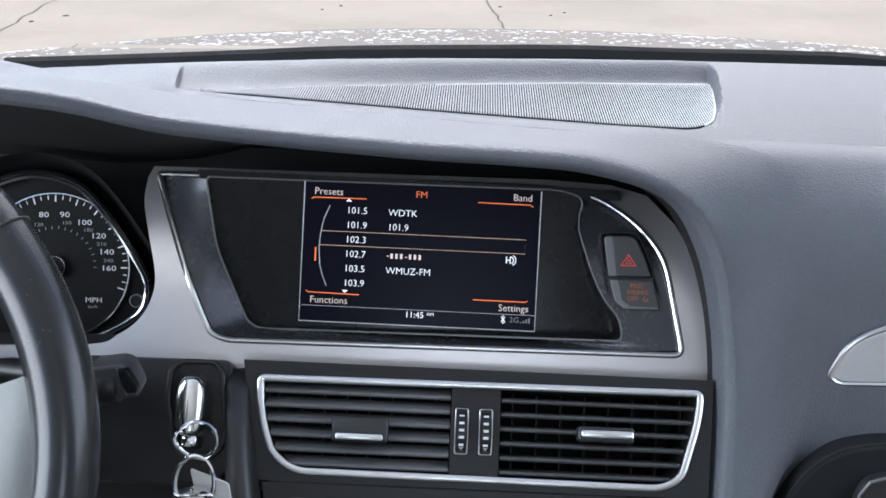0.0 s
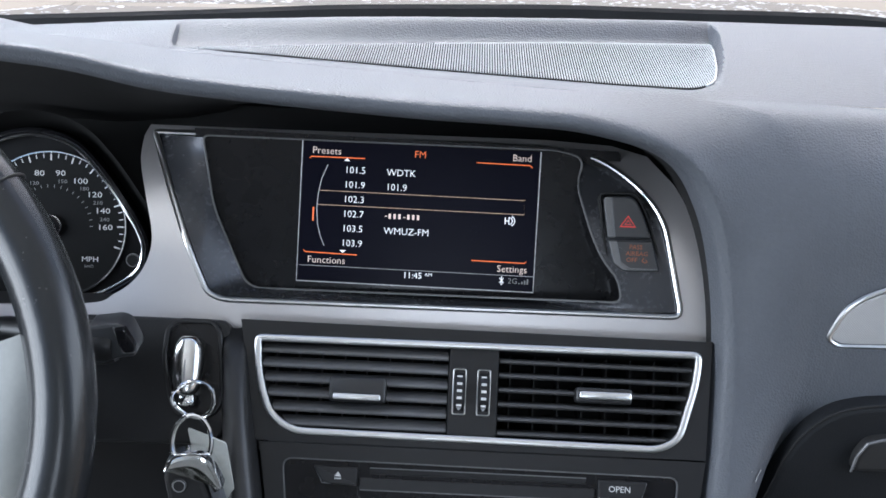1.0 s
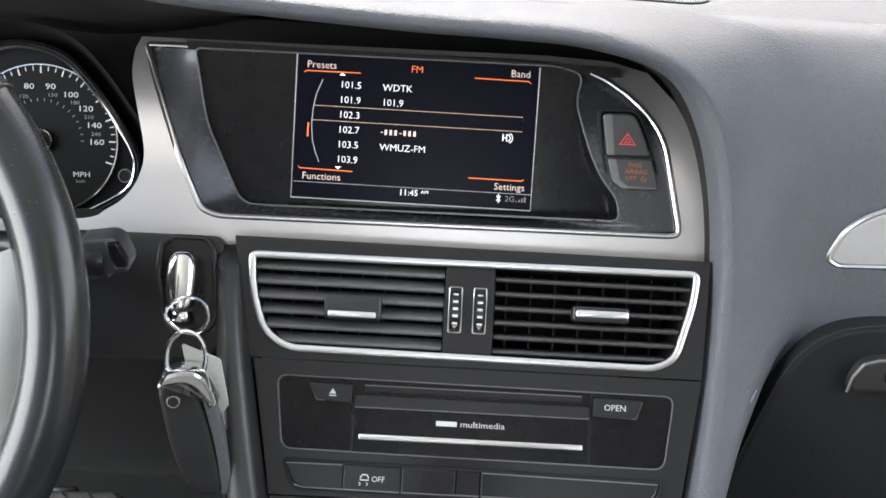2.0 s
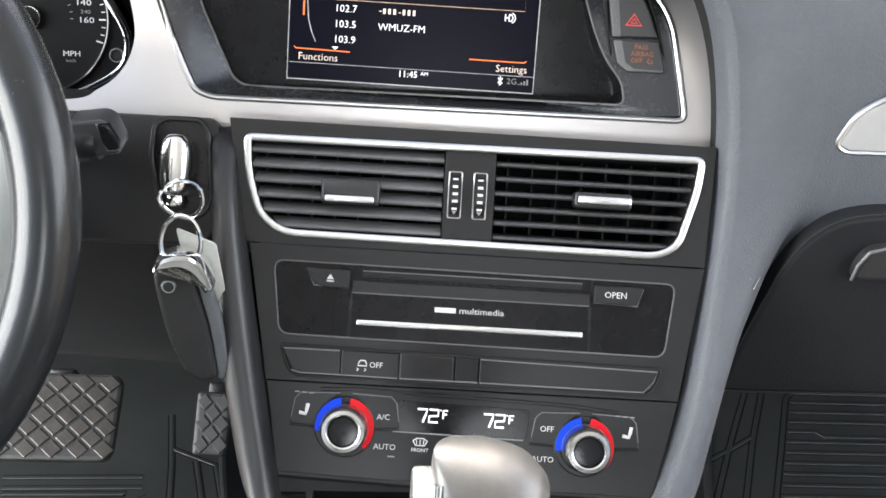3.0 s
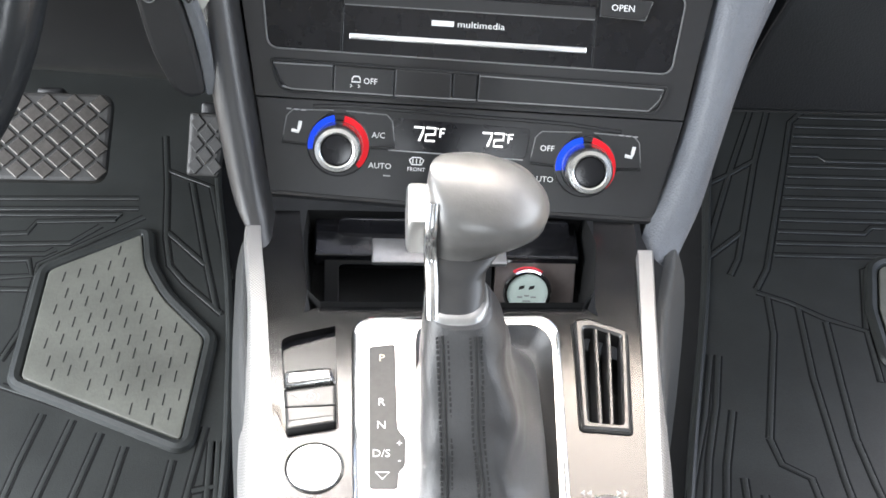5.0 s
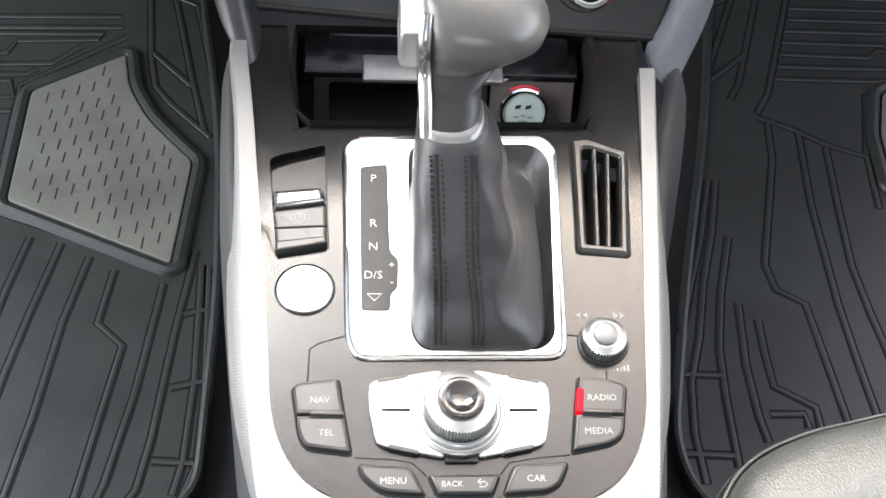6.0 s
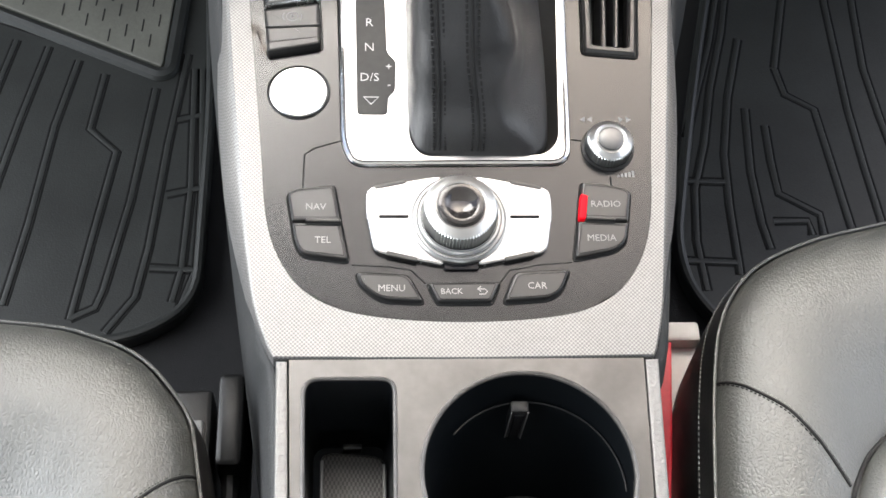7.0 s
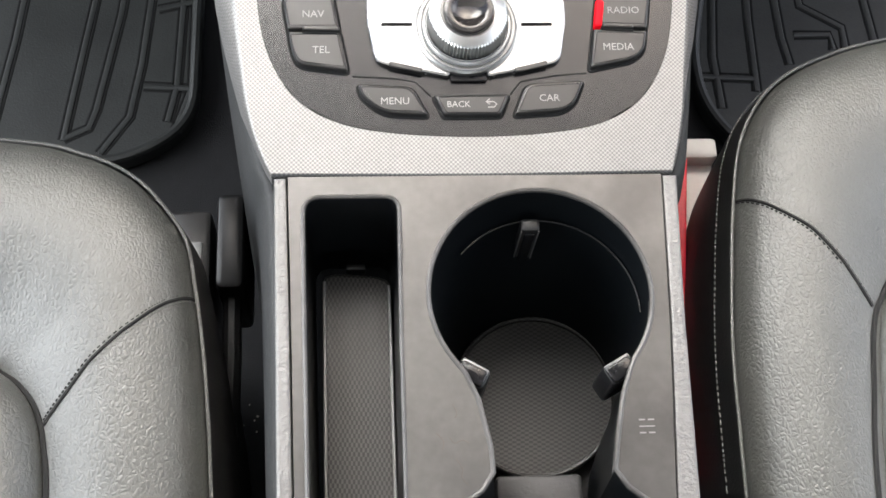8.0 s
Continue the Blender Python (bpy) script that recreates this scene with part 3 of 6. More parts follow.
    part("front_pad", lip, PAD, t, "rolled lip and passenger face", scale=1, angle=70)
    # panels under the dash
    knee = [[(-0.66, 0.72, 0.80), (-0.3, 0.72, 0.80), (-0.06, 0.72, 0.80)], [(-0.66, 0.69, 0.785), (-0.3, 0.69, 0.785), (-0.07, 0.685, 0.785)], [(-0.66, 0.662, 0.75), (-0.3, 0.662, 0.75), (-0.07, 0.655, 0.75)], [(-0.66, 0.668, 0.69), (-0.3, 0.668, 0.69), (-0.06, 0.66, 0.69)], [(-0.66, 0.70, 0.62), (-0.3, 0.70, 0.62), (-0.05, 0.68, 0.62)], [(-0.66, 0.82, 0.58), (-0.3, 0.82, 0.58), (-0.04, 0.8, 0.58)]]
    part("knee_panel", sheet(knee, 0, sub=(4, 3)), PLASTIC_SOFT, t, scale=1)
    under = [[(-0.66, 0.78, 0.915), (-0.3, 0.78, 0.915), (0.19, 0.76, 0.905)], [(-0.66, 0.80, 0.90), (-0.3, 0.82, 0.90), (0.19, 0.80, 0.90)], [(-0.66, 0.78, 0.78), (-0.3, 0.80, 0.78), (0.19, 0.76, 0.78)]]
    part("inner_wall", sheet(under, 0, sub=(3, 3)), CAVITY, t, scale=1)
    # padded leg beside the centre stack on the driver's side
    rows = []
    for x, y, z, w in ((-0.0800, 0.668, 0.806, 0.014), (-0.079, 0.650, 0.8, 0.015), (-0.076, 0.622, 0.775, 0.015), (-0.069, 0.592, 0.735, 0.018), (-0.061, 0.566, 0.69, 0.019), (-0.053, 0.543, 0.65, 0.018), (-0.050, 0.530, 0.638, 0.013), (-0.048, 0.523, 0.632, 0.005)):
        rows.append([(x + 0.001, y + 0.02, z), (x, y - 0.002, z), (x - 0.005, y - 0.008, z), (x - w * 0.7, y - 0.006, z), (x - w, y + 0.006, z), (x - w - 0.002, y + 0.05, z), (x - w + 0.004, y + 0.14, z)])
    part("side_pad", sheet(rows, 0, sub=(4, 4)), PLASTIC_SOFT, t, scale=1)
    # a pale scuff in the vinyl beside the centre stack
    for pts in ([(0.2209, 0.6055, 0.7482), (0.2196, 0.6044, 0.7462), (0.2183, 0.6027, 0.7447), (0.2177, 0.6022, 0.7432), (0.217, 0.6011, 0.7425)], [(0.2148, 0.6025, 0.7489), (0.2145, 0.6024, 0.7484)]):
        part("scuff", tube([(x * 1000, y * 1000, z * 1000) for x, y, z in pts], 0.3, 6), GREY_MARK, t, "pale scuff in the vinyl")
    glove(t)
    return t


def glove(dash):
    g = thing("glovebox", "black glovebox lid with rounded upper corner and pull handle", "glovebox", plane_frame((0.0, 0.616, 0.60), 90))
    out = rounded([(213, 60), (760, 60), (760, 187), (284, 186), (262, 181), (246, 167), (237, 150), (224, 108)], [6, 10, 30, 12, 12, 12, 12, 30], 5)
    part("lid", slab(out, -30, 2, 3), PAD_DARK, g)
    h = [(275, 146), (276, 157), (281, 166), (290, 168.5), (420, 170), (420, 145)]
    part("handle", slab(rounded(h, [5, 5, 5, 6, 6, 6]), 2, 9, 3), KEY_GREY, g, "satin pull handle")
    part("handle_lip", tube([(275, 146.5, 8), (276.5, 157, 9), (281.5, 165.5, 9), (290, 168, 9), (420, 169.5, 9)], 1.0, 6), EDGE, g)
    part("handle_lock", lathe([(5.5, 8), (5.5, 9.6), (4.6, 10), (4.2, 9.2), (0.2, 9.2)], 300, 158, 24), PLASTIC, g)
    part("lid_gap", tube([(x, y, 0.5) for x, y in out], 0.9, 6, closed=True), SEAM, g, "dark gap round the lid")
    d = thing("trim_strip", "patterned aluminium inlay strip edged with chrome on the dash face", "trim", plane_frame((0.0, 0.634, 0.80), 90))
    o = rounded([(258, 21), (265.5, 38.5), (275, 46), (288, 51.5), (340, 66), (500, 80), (760, 84), (760, 32), (500, 20), (292, 17), (264, 17)], [3, 8, 8, 10, 10, 10, 5, 5, 10, 8, 3])
    part("inlay", slab(o, -6, 3.5, 1.5), INLAY, d)
    part("border", tube([(x, y, 2.5) for x, y in offset(o, 0.8)], 1.6, 8, closed=True), BRUSHED, d, "matt chrome border")


dashboard()


LEAN = 0.07


def speaker_grille():
    t = thing("speaker_grille", "grey ribbed speaker grille set into the dash top", "speaker grille")
    pts = [(-0.130, 0.762), (0.035, 0.795), (0.118, 0.809), (0.218, 0.818), (0.216, 0.800), (0.207, 0.754), (0.198, 0.722), (0.184, 0.706), (0.139, 0.711), (0.033, 0.731), (-0.086, 0.757)]
    o = rounded([(x * 1000, y * 1000) for x, y in pts], [1, 5, 5, 3, 5, 10, 10, 12, 6, 10, 10], 4)
    z = 951.0

    def sloped(bm):
        for v in bm.verts:
            v.co.z -= 0.04 * max(0.0, 800 - v.co.y)
        return bm

    part("panel", sloped(slab(o, z - 8, z, 0.8)), CAVITY, t)
    # the rim runs along the back and the rounded end only
    lower = lambda x: float(np.interp(x, (-130, -86, 33, 139, 184), (762, 757, 731, 711, 706)))
    start = max(range(len(o)), key=lambda i: (o[i][1] <= lower(o[i][0]) + 5 and o[i][0] < 190) * o[i][0])
    edge = [q for q in o[start:] + o[:start] if q[1] > lower(q[0]) + 5 or q[0] > 190]
    part("rim", sloped(tube([(x, y, z) for x, y in edge], 0.7, 6)), BRUSHED, t, "thin pale rim")
    bm = bmesh.new()
    x = -126.0
    while x < 226:
        cross = []
        for (ax, ay), (bx, by) in zip(o, o[1:] + o[:1]):
            # ribs lean a little across the grille
            fa, fb = ax - LEAN * (ay - 760) - x, bx - LEAN * (by - 760) - x
            if (fa < 0) != (fb < 0):
                k = fa / (fa - fb)
                cross.append(ay + (by - ay) * k)
        if len(cross) == 2:
            y0, y1 = sorted(cross)
            if y1 - y0 > 3:
                y0, y1 = y0 + 0.8, y1 - 0.8
                q = [(x + LEAN * (y0 - 760), y0), (x + LEAN * (y1 - 760), y1)]
                w = 0.4
                vs = [bm.verts.new((q[0][0] - w, q[0][1], z)), bm.verts.new((q[0][0], q[0][1], z + 1.1)), bm.verts.new((q[0][0] + w, q[0][1], z)), bm.verts.new((q[1][0] - w, q[1][1], z)), bm.verts.new((q[1][0], q[1][1], z + 1.1)), bm.verts.new((q[1][0] + w, q[1][1], z))]
                bm.faces.new((vs[0], vs[1], vs[4], vs[3]))
                bm.faces.new((vs[1], vs[2], vs[5], vs[4]))
                bm.faces.new((vs[0], vs[2], vs[1]))
                bm.faces.new((vs[3], vs[4], vs[5]))
        x += 1.6
    part("ribs", sloped(bm), material("pale grille metal", (0.5, 0.51, 0.52), 0.45, metal=0.3), t, "fine pale metal ribs", smooth=False, kind="stuff")


speaker_grille()


# ---- silver trim and screen ----
RING = rounded([(-204, 117), (38, 118), (72, 114), (97, 97), (114, 76), (127, 13), (-151, 12), (-162, 16), (-172, 37)], [6, 12, 14, 16, 20, 9, 12, 8, 10], 6)


def bowed(bm):
    """The trim leans back towards its top."""
    for v in bm.verts:
        v.co.z -= 0.0042 * max(0.0, v.co.y - 38) ** 2
    return bm


def cut_fine(bm):
    """Shorter edges, so that the plate can bow."""
    for _ in range(3):
        far = [e for e in bm.edges if abs(e.verts[0].co.y - e.verts[1].co.y) > 9 and e.calc_length() > 12]
        if far:
            bmesh.ops.subdivide_edges(bm, edges=far, cuts=1)
            bmesh.ops.triangulate(bm, faces=[f for f in bm.faces if len(f.verts) > 4])
    return bm


def bezel_edge(x, y):
    """How deep the inner edge of the bezel lies: on the glass, but flush beside the buttons."""
    glass_z = -15.4 - 0.0187 * (x + 175) + 0.069 * (y - 112.5) + 0.0042 * max(0.0, y - 38) ** 2
    return max(-3 + (glass_z + 3) * 0.75 * (1 - ease(40, 66, x)), glass_z + 1.2)


def matched(outer, inner, ends, n):
    """Two outlines as lists of one length: n steps from each pair of corners to the next."""
    found = []
    for k, p in enumerate((outer, inner)):
        p = [Vector(q) for q in p]
        near = [min(range(len(p)), key=lambda i: (p[i] - Vector(e[k])).length) for e in ends]
        step = 1 if sum((b - a) % len(p) for a, b in zip(near, near[1:] + near[:1])) <= len(p) else -1
        line = []
        for a, b in zip(near, near[1:] + near[:1]):
            run = [p[a]]
            while a != b:
                a = (a + step) % len(p)
                run.append(p[a])
            at = np.cumsum([0.0] + [(v - u).length for u, v in zip(run, run[1:])])
            for f in np.linspace(0, at[-1], n, False):
                line.append((float(np.interp(f, at, [q.x for q in run])), float(np.interp(f, at, [q.y for q in run]))))
        found.append(line)
    return found


def silver_trim():
    t = thing("trim_panel", "satin silver dash trim panel round the screen", "trim panel", SILV)
    out = [(-330, -2), (143, -2), (141, 20), (135, 60), (128, 80), (120, 95), (104, 113), (82, 119), (42, 121), (-205, 119.5)] + [(q.x, q.y) for q in smooth_line([(-207.5, 112, 0), (-207, 96, 0), (-201, 74, 0), (-195.5, 52, 0), (-196.5, 38, 0), (-203, 25, 0), (-215, 15, 0), (-236, 7.5, 0), (-330, 4, 0)], 6)]
    part("face", bowed(cut_fine(plate(ccw(out), [RING], -14, 0))), SATIN, t)
    part("lower_edge", tube([(-330, -2.5, -3), (-60, -2.5, -3), (143, -2.5, -3)], 3.4, 10), SATIN, t)
    part("chrome_ring", bowed(tube([(x, y, -0.2) for x, y in offset(RING, -1.8)], 1.8, 10, closed=True)), BRUSHED, t, "bright chrome ring")
    inner = rounded([(-170, 113), (47, 114), (65, 110), (60, 93), (69, 62), (77, 46), (86, 36), (89, 22), (-134, 21), (-141, 25), (-162, 70)], [4, 6, 8, 14, 12, 8, 5, 6, 8, 8, 10], 5)
    # the bezel slopes in towards the glass, but for the flat part that carries the buttons
    ends = (((-204, 117), (-170, 113)), ((38, 118), (47, 114)), ((72, 114), (65, 110)), ((97, 97), (60, 93)), ((114, 76), (69, 62)), ((122, 40), (80, 43)), ((127, 13), (89, 22)), ((-151, 12), (-134, 21)), ((-162, 16), (-141, 25)), ((-172, 37), (-162, 70)))
    far, near = matched(offset(RING, -3.6), inner, ends, 14)
    bm = bmesh.new()
    rings = [[(x, y, -26) for x, y in far]]
    for f in (0.0, 0.12, 0.35, 0.6, 0.85, 1.0):
        rings.append([(a[0] + (b[0] - a[0]) * f, a[1] + (b[1] - a[1]) * f, -3 + (bezel_edge(*b) + 3) * f) for a, b in zip(far, near)])
    loops(bm, rings, False, False)
    part("bezel", bowed(bm), BEZEL, t, "satin charcoal bezel", angle=60)
    bm = bmesh.new()
    loops(bm, [[(x, y, bezel_edge(x, y) - 1) for x, y in inner], [(x * 0.97 - 1, y * 0.94 + 3, -40) for x, y in inner]], False, False)
    part("recess_wall", bowed(bm), GLOSS, t, "glossy black recess wall")
    part("bezel_lip", bowed(tube([(x, y, bezel_edge(x, y)) for x, y in inner], 0.7, 6, closed=True)), EDGE, t, "thin paler bezel edge")
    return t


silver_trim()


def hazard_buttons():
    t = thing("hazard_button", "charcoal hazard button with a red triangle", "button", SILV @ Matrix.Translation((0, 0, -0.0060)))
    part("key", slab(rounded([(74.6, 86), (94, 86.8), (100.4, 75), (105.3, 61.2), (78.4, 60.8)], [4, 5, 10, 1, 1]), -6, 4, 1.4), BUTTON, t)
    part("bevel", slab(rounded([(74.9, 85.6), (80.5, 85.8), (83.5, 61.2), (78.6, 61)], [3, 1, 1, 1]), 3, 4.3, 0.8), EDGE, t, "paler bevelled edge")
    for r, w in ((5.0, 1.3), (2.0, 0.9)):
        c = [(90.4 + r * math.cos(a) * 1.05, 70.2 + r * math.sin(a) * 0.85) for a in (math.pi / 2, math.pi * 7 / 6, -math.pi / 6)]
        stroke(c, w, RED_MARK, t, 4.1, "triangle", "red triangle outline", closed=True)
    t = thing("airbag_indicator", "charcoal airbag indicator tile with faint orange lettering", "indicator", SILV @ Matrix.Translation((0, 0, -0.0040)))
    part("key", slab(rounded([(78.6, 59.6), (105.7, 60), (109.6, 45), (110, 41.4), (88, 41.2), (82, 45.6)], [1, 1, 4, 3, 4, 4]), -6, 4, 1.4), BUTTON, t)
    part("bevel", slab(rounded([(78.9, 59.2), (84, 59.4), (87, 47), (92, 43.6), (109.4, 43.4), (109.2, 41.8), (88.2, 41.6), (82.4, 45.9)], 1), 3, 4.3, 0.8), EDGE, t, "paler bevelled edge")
    for i, w in enumerate(("PASS", "AIRBAG", "OFF")):
        lettering(w, 95.4 + (0.8 if i else 0) - (3.0 if i == 2 else 0), 55.8 - 3.9 * i, 2.8, ORANGE_MARK, t, 4.35)
    stroke([(100.4, 49.6), (99.4, 47.6), (101, 46.6), (102.6, 47), (101.6, 48.6)], 0.6, ORANGE_MARK, t, 4.35, "icon")
    o = rounded([(73, 87.6), (95, 88.6), (102, 75.6), (111.5, 45), (112, 39.6), (87.2, 39.6), (80.4, 44.6), (76.6, 60)], [4, 5, 10, 4, 3, 4, 4, 6], 5)
    part("surround", band(offset(o, 0.9), offset(o, -0.6), -7, 0.4, 0.4), SEAM, t, "dark gap round the buttons")


hazard_buttons()


def screen():
    t = thing("display_screen", "lit car radio screen listing FM stations in white and orange", "screen", SCR)
    part("glass_panel", slab(rounded([(-141, 47), (-140, 42), (-131, 2), (-111, -38), (-105, -48), (-96, -53), (122, -56), (122, 47)], [1, 1, 8, 8, 8, 8, 3, 3]), -6, -0.6, 0), GLOSS, t, "glossy black panel")
    part("display", slab(rect(-74, -43, 72, 44, 1), -1, 0, 0.2), material("dark display", (0.004, 0.004, 0.009), 0.25, spec=0.05, vary=0.02, emit=0.0), t, "dark display")
    stroke([(-74.6, 44), (-74.6, -43.4), (72.4, -43.4), (72.4, 44)], 0.7, SCREEN_DIM, t, 0.1, "edge", "thin pale edge")
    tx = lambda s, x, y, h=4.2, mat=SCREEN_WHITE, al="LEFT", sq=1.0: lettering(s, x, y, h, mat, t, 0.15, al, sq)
    tx("Presets", -68.5, 37.3, 4.4, SCREEN_CREAM)
    tx("FM", -2, 38, 4.4, SCREEN_ORANGE, "CENTER")
    tx("Band", 67, 39.2, 4.4, SCREEN_CREAM, "RIGHT")
    tx("Functions", -68.5, -30, 4.4, SCREEN_CREAM)
    tx("Settings", 68, -29.8, 4.4, SCREEN_CREAM, "RIGHT")
    for i, (f, s) in enumerate((("101.5", "WDTK"), ("101.9", "101.9"), ("102.3", ""), ("102.7", ""), ("103.5", "WMUZ-FM"), ("103.9", ""))):
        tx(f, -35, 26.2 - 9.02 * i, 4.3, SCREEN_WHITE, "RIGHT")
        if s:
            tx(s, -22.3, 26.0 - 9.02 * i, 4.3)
    for x0, y0, x1, y1 in [(-22, -1.1, -20.6, -0.6), (-10.6, -1.3, -9.2, -0.8)] + [(x + 0.4, -2.3, x + 1.9, 0.8) for x in (-20.1, -17.1, -14.1, -8.6, -5.6, -2.6)]:
        bar(x0, y0, x1, y1, SCREEN_CREAM, t, 0.05, name="bar")
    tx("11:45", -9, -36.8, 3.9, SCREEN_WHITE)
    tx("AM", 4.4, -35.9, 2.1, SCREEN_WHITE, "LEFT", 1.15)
    tx("2G", 56.2, -37, 3.6, GREY_MARK)
    for k in range(4):
        bar(63 + 1.7 * k, -38.6, 64 + 1.7 * k, -38 + 0.9 * k, GREY_MARK, t, 0.05, name="signal_bar")
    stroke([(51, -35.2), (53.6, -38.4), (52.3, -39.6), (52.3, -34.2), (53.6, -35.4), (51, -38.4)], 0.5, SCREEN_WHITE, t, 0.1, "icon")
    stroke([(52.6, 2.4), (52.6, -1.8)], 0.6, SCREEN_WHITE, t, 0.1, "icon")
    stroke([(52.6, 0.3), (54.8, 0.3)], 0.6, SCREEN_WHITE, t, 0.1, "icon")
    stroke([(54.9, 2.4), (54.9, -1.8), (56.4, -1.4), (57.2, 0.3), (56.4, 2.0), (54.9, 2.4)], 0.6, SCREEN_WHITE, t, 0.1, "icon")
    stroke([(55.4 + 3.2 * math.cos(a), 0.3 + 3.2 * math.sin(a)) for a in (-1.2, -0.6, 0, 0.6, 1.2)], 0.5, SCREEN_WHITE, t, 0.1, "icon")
    for pts in ([(-70, 32.4), (-68.8, 33.5), (-36, 33.9)], [(33, 35.2), (66, 35.2), (67.6, 33.8)], [(-71, -24.2), (-70, -25.3), (-38, -25.8)], [(33, -25.4), (66, -25.5), (67, -24.4)]):
        stroke(pts, 0.62, SCREEN_ORANGE, t, 0.1, "rule", "orange rule")
    stroke([(-63, 13), (64, 13.4), (64, 4.6), (-63.6, 4.2)], 0.34, SCREEN_TAN, t, 0.1, "selection_box", "orange selection outline", closed=False)
    stroke([(-58.5, 29), (-62, 20), (-63.6, 11), (-64.1, 2), (-63.2, -8), (-61.2, -15), (-58.6, -21)], 0.5, SCREEN_DIM, t, 0.1, "arc")
    bar(-66.6, -6, -65.7, 2.4, SCREEN_ORANGE, t, 0.05, name="scroll_mark")
    for y, d in ((31.8, 1), (-23.2, -1)):
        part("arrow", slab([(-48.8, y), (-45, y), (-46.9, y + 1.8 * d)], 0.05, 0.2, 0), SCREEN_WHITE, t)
    stroke([(-73.5, -33.6), (72, -33.6)], 0.3, SCREEN_DIM, t, 0.05, "divider")


screen()


# ---- centre vents ----
def vents():
    t = thing("air_vent", "twin centre air vents in a black panel with chrome surround", "air vent", STACK)
    ring = rounded([(-131, 67), (131, 69), (129, 50), (119.5, 17), (107, 10), (-107, 11), (-121.5, 21), (-129.5, 45)], [5, 6, 14, 8, 10, 12, 10, 16], 6)
    hole = offset(ring, -3.5)
    part("panel", plate(ccw([(-140, 75.5), (137, 75.5), (134, 6.5), (-127, 6.5)]), [hole], -8, 0), PLASTIC, t, "black panel")
    part("chrome_ring", tube([(x, y, 0.4) for x, y in offset(ring, -1.6)], 2.2, 10, closed=True, flat=0.8), BRUSHED, t, "satin chrome surround")
    bm = bmesh.new()
    loops(bm, [[(x, y, -1) for x, y in hole], [(x * 0.97, 39 + (y - 39) * 0.9, -45) for x, y in hole]], False, True)
    part("duct", bm, CAVITY, t, "dark duct")
    part("centre_block", slab(rect(-17, 8, 12, 72), -20, -1.5, 1), PLASTIC, t)
    for x in (-14, 0.2):
        part("thumbwheel", lathe([(14.6, -3.4), (16, -2.6), (16, 2.6), (14.6, 3.4)], seg=56), PLASTIC, t, "ribbed thumbwheel with pale marks", m=Matrix.Translation(((x + 3.4) * MM, 39.5 * MM, -13 * MM)) @ pose(0, 0, 0, 0, 90, 0))
        part("rim", band(rect(x - 0.6, 26, x + 7.4, 53, 1.5), rect(x + 0.2, 26.8, x + 6.6, 52.2, 1), -2, -0.6, 0.3), BRUSHED, t, "thin chrome rim")
        for k in range(5):
            bar(x + 1.9, 47.4 - 4.1 * k, x + 4.9, 48.9 - 4.1 * k, WHITE_MARK, t, math.sqrt(256 - (8.7 - 4.1 * k) ** 2) - 12.95, name="mark")
        part("mark", slab([(x + 1.8, 30.5), (x + 5.0, 30.5), (x + 3.4, 28.4)], -0.3, 0.6, 0), GREY_MARK, t)
    for side, (a, b) in enumerate(((-129, -17.5), (12.5, 130))):
        for i in range(6):
            v = 58.5 - 8.4 * i
            lo = a + (1.0 + max(0, (24 - v)) * 0.9 + (60 - v) * 0.12 if side == 0 else 0.0)
            hi = b - (1.0 + max(0, (24 - v)) * 0.8 + (60 - v) * 0.2 if side else 0.0)
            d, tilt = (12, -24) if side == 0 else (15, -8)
            bm = bmesh.new()
            sec = [(0, -1.5), (0.9, -0.8), (1.1, 0), (0.9, 0.8), (0, 1.5), (-d, 0.8), (-d, -0.8)]
            rings = []
            for x in (lo, hi):
                rings.append([(x, v + z * math.sin(radians(tilt)) + y * math.cos(radians(tilt)), -4.5 + z * math.cos(radians(tilt)) - y * math.sin(radians(tilt))) for z, y in sec])
            loops(bm, rings)
            # left slats coloured as lit, right slats as shaded
            part("slat", bm, SLAT_LIT if side == 0 else SLAT_SHADED, t, angle=50)
        n = 8
        for k in range(n):
            x = a + 8 + (b - a - 16) * k / (n - 1)
            part("vane", slab([(x - 0.5, 13), (x + 0.5, 13), (x + 0.5, 65), (x - 0.5, 65)], -40, -24, 0), PLASTIC, t, smooth=False)
    # sliders
    part("slider", block(-86, 30.5, -8, -53, 45, 6, 2.2), PLASTIC_SOFT, t)
    part("slider_bar", block(-83.5, 31.5, 5, -56, 35.2, 9, 1.2), BRUSHED, t, "satin chrome bar")
    part("slider", block(57, 36.5, -8, 90, 45.5, 4, 2.2), PLASTIC_SOFT, t)
    part("slider_bar", block(58.5, 38.6, 3, 89, 43.2, 8, 1.6), BRUSHED, t, "satin chrome bar")


vents()


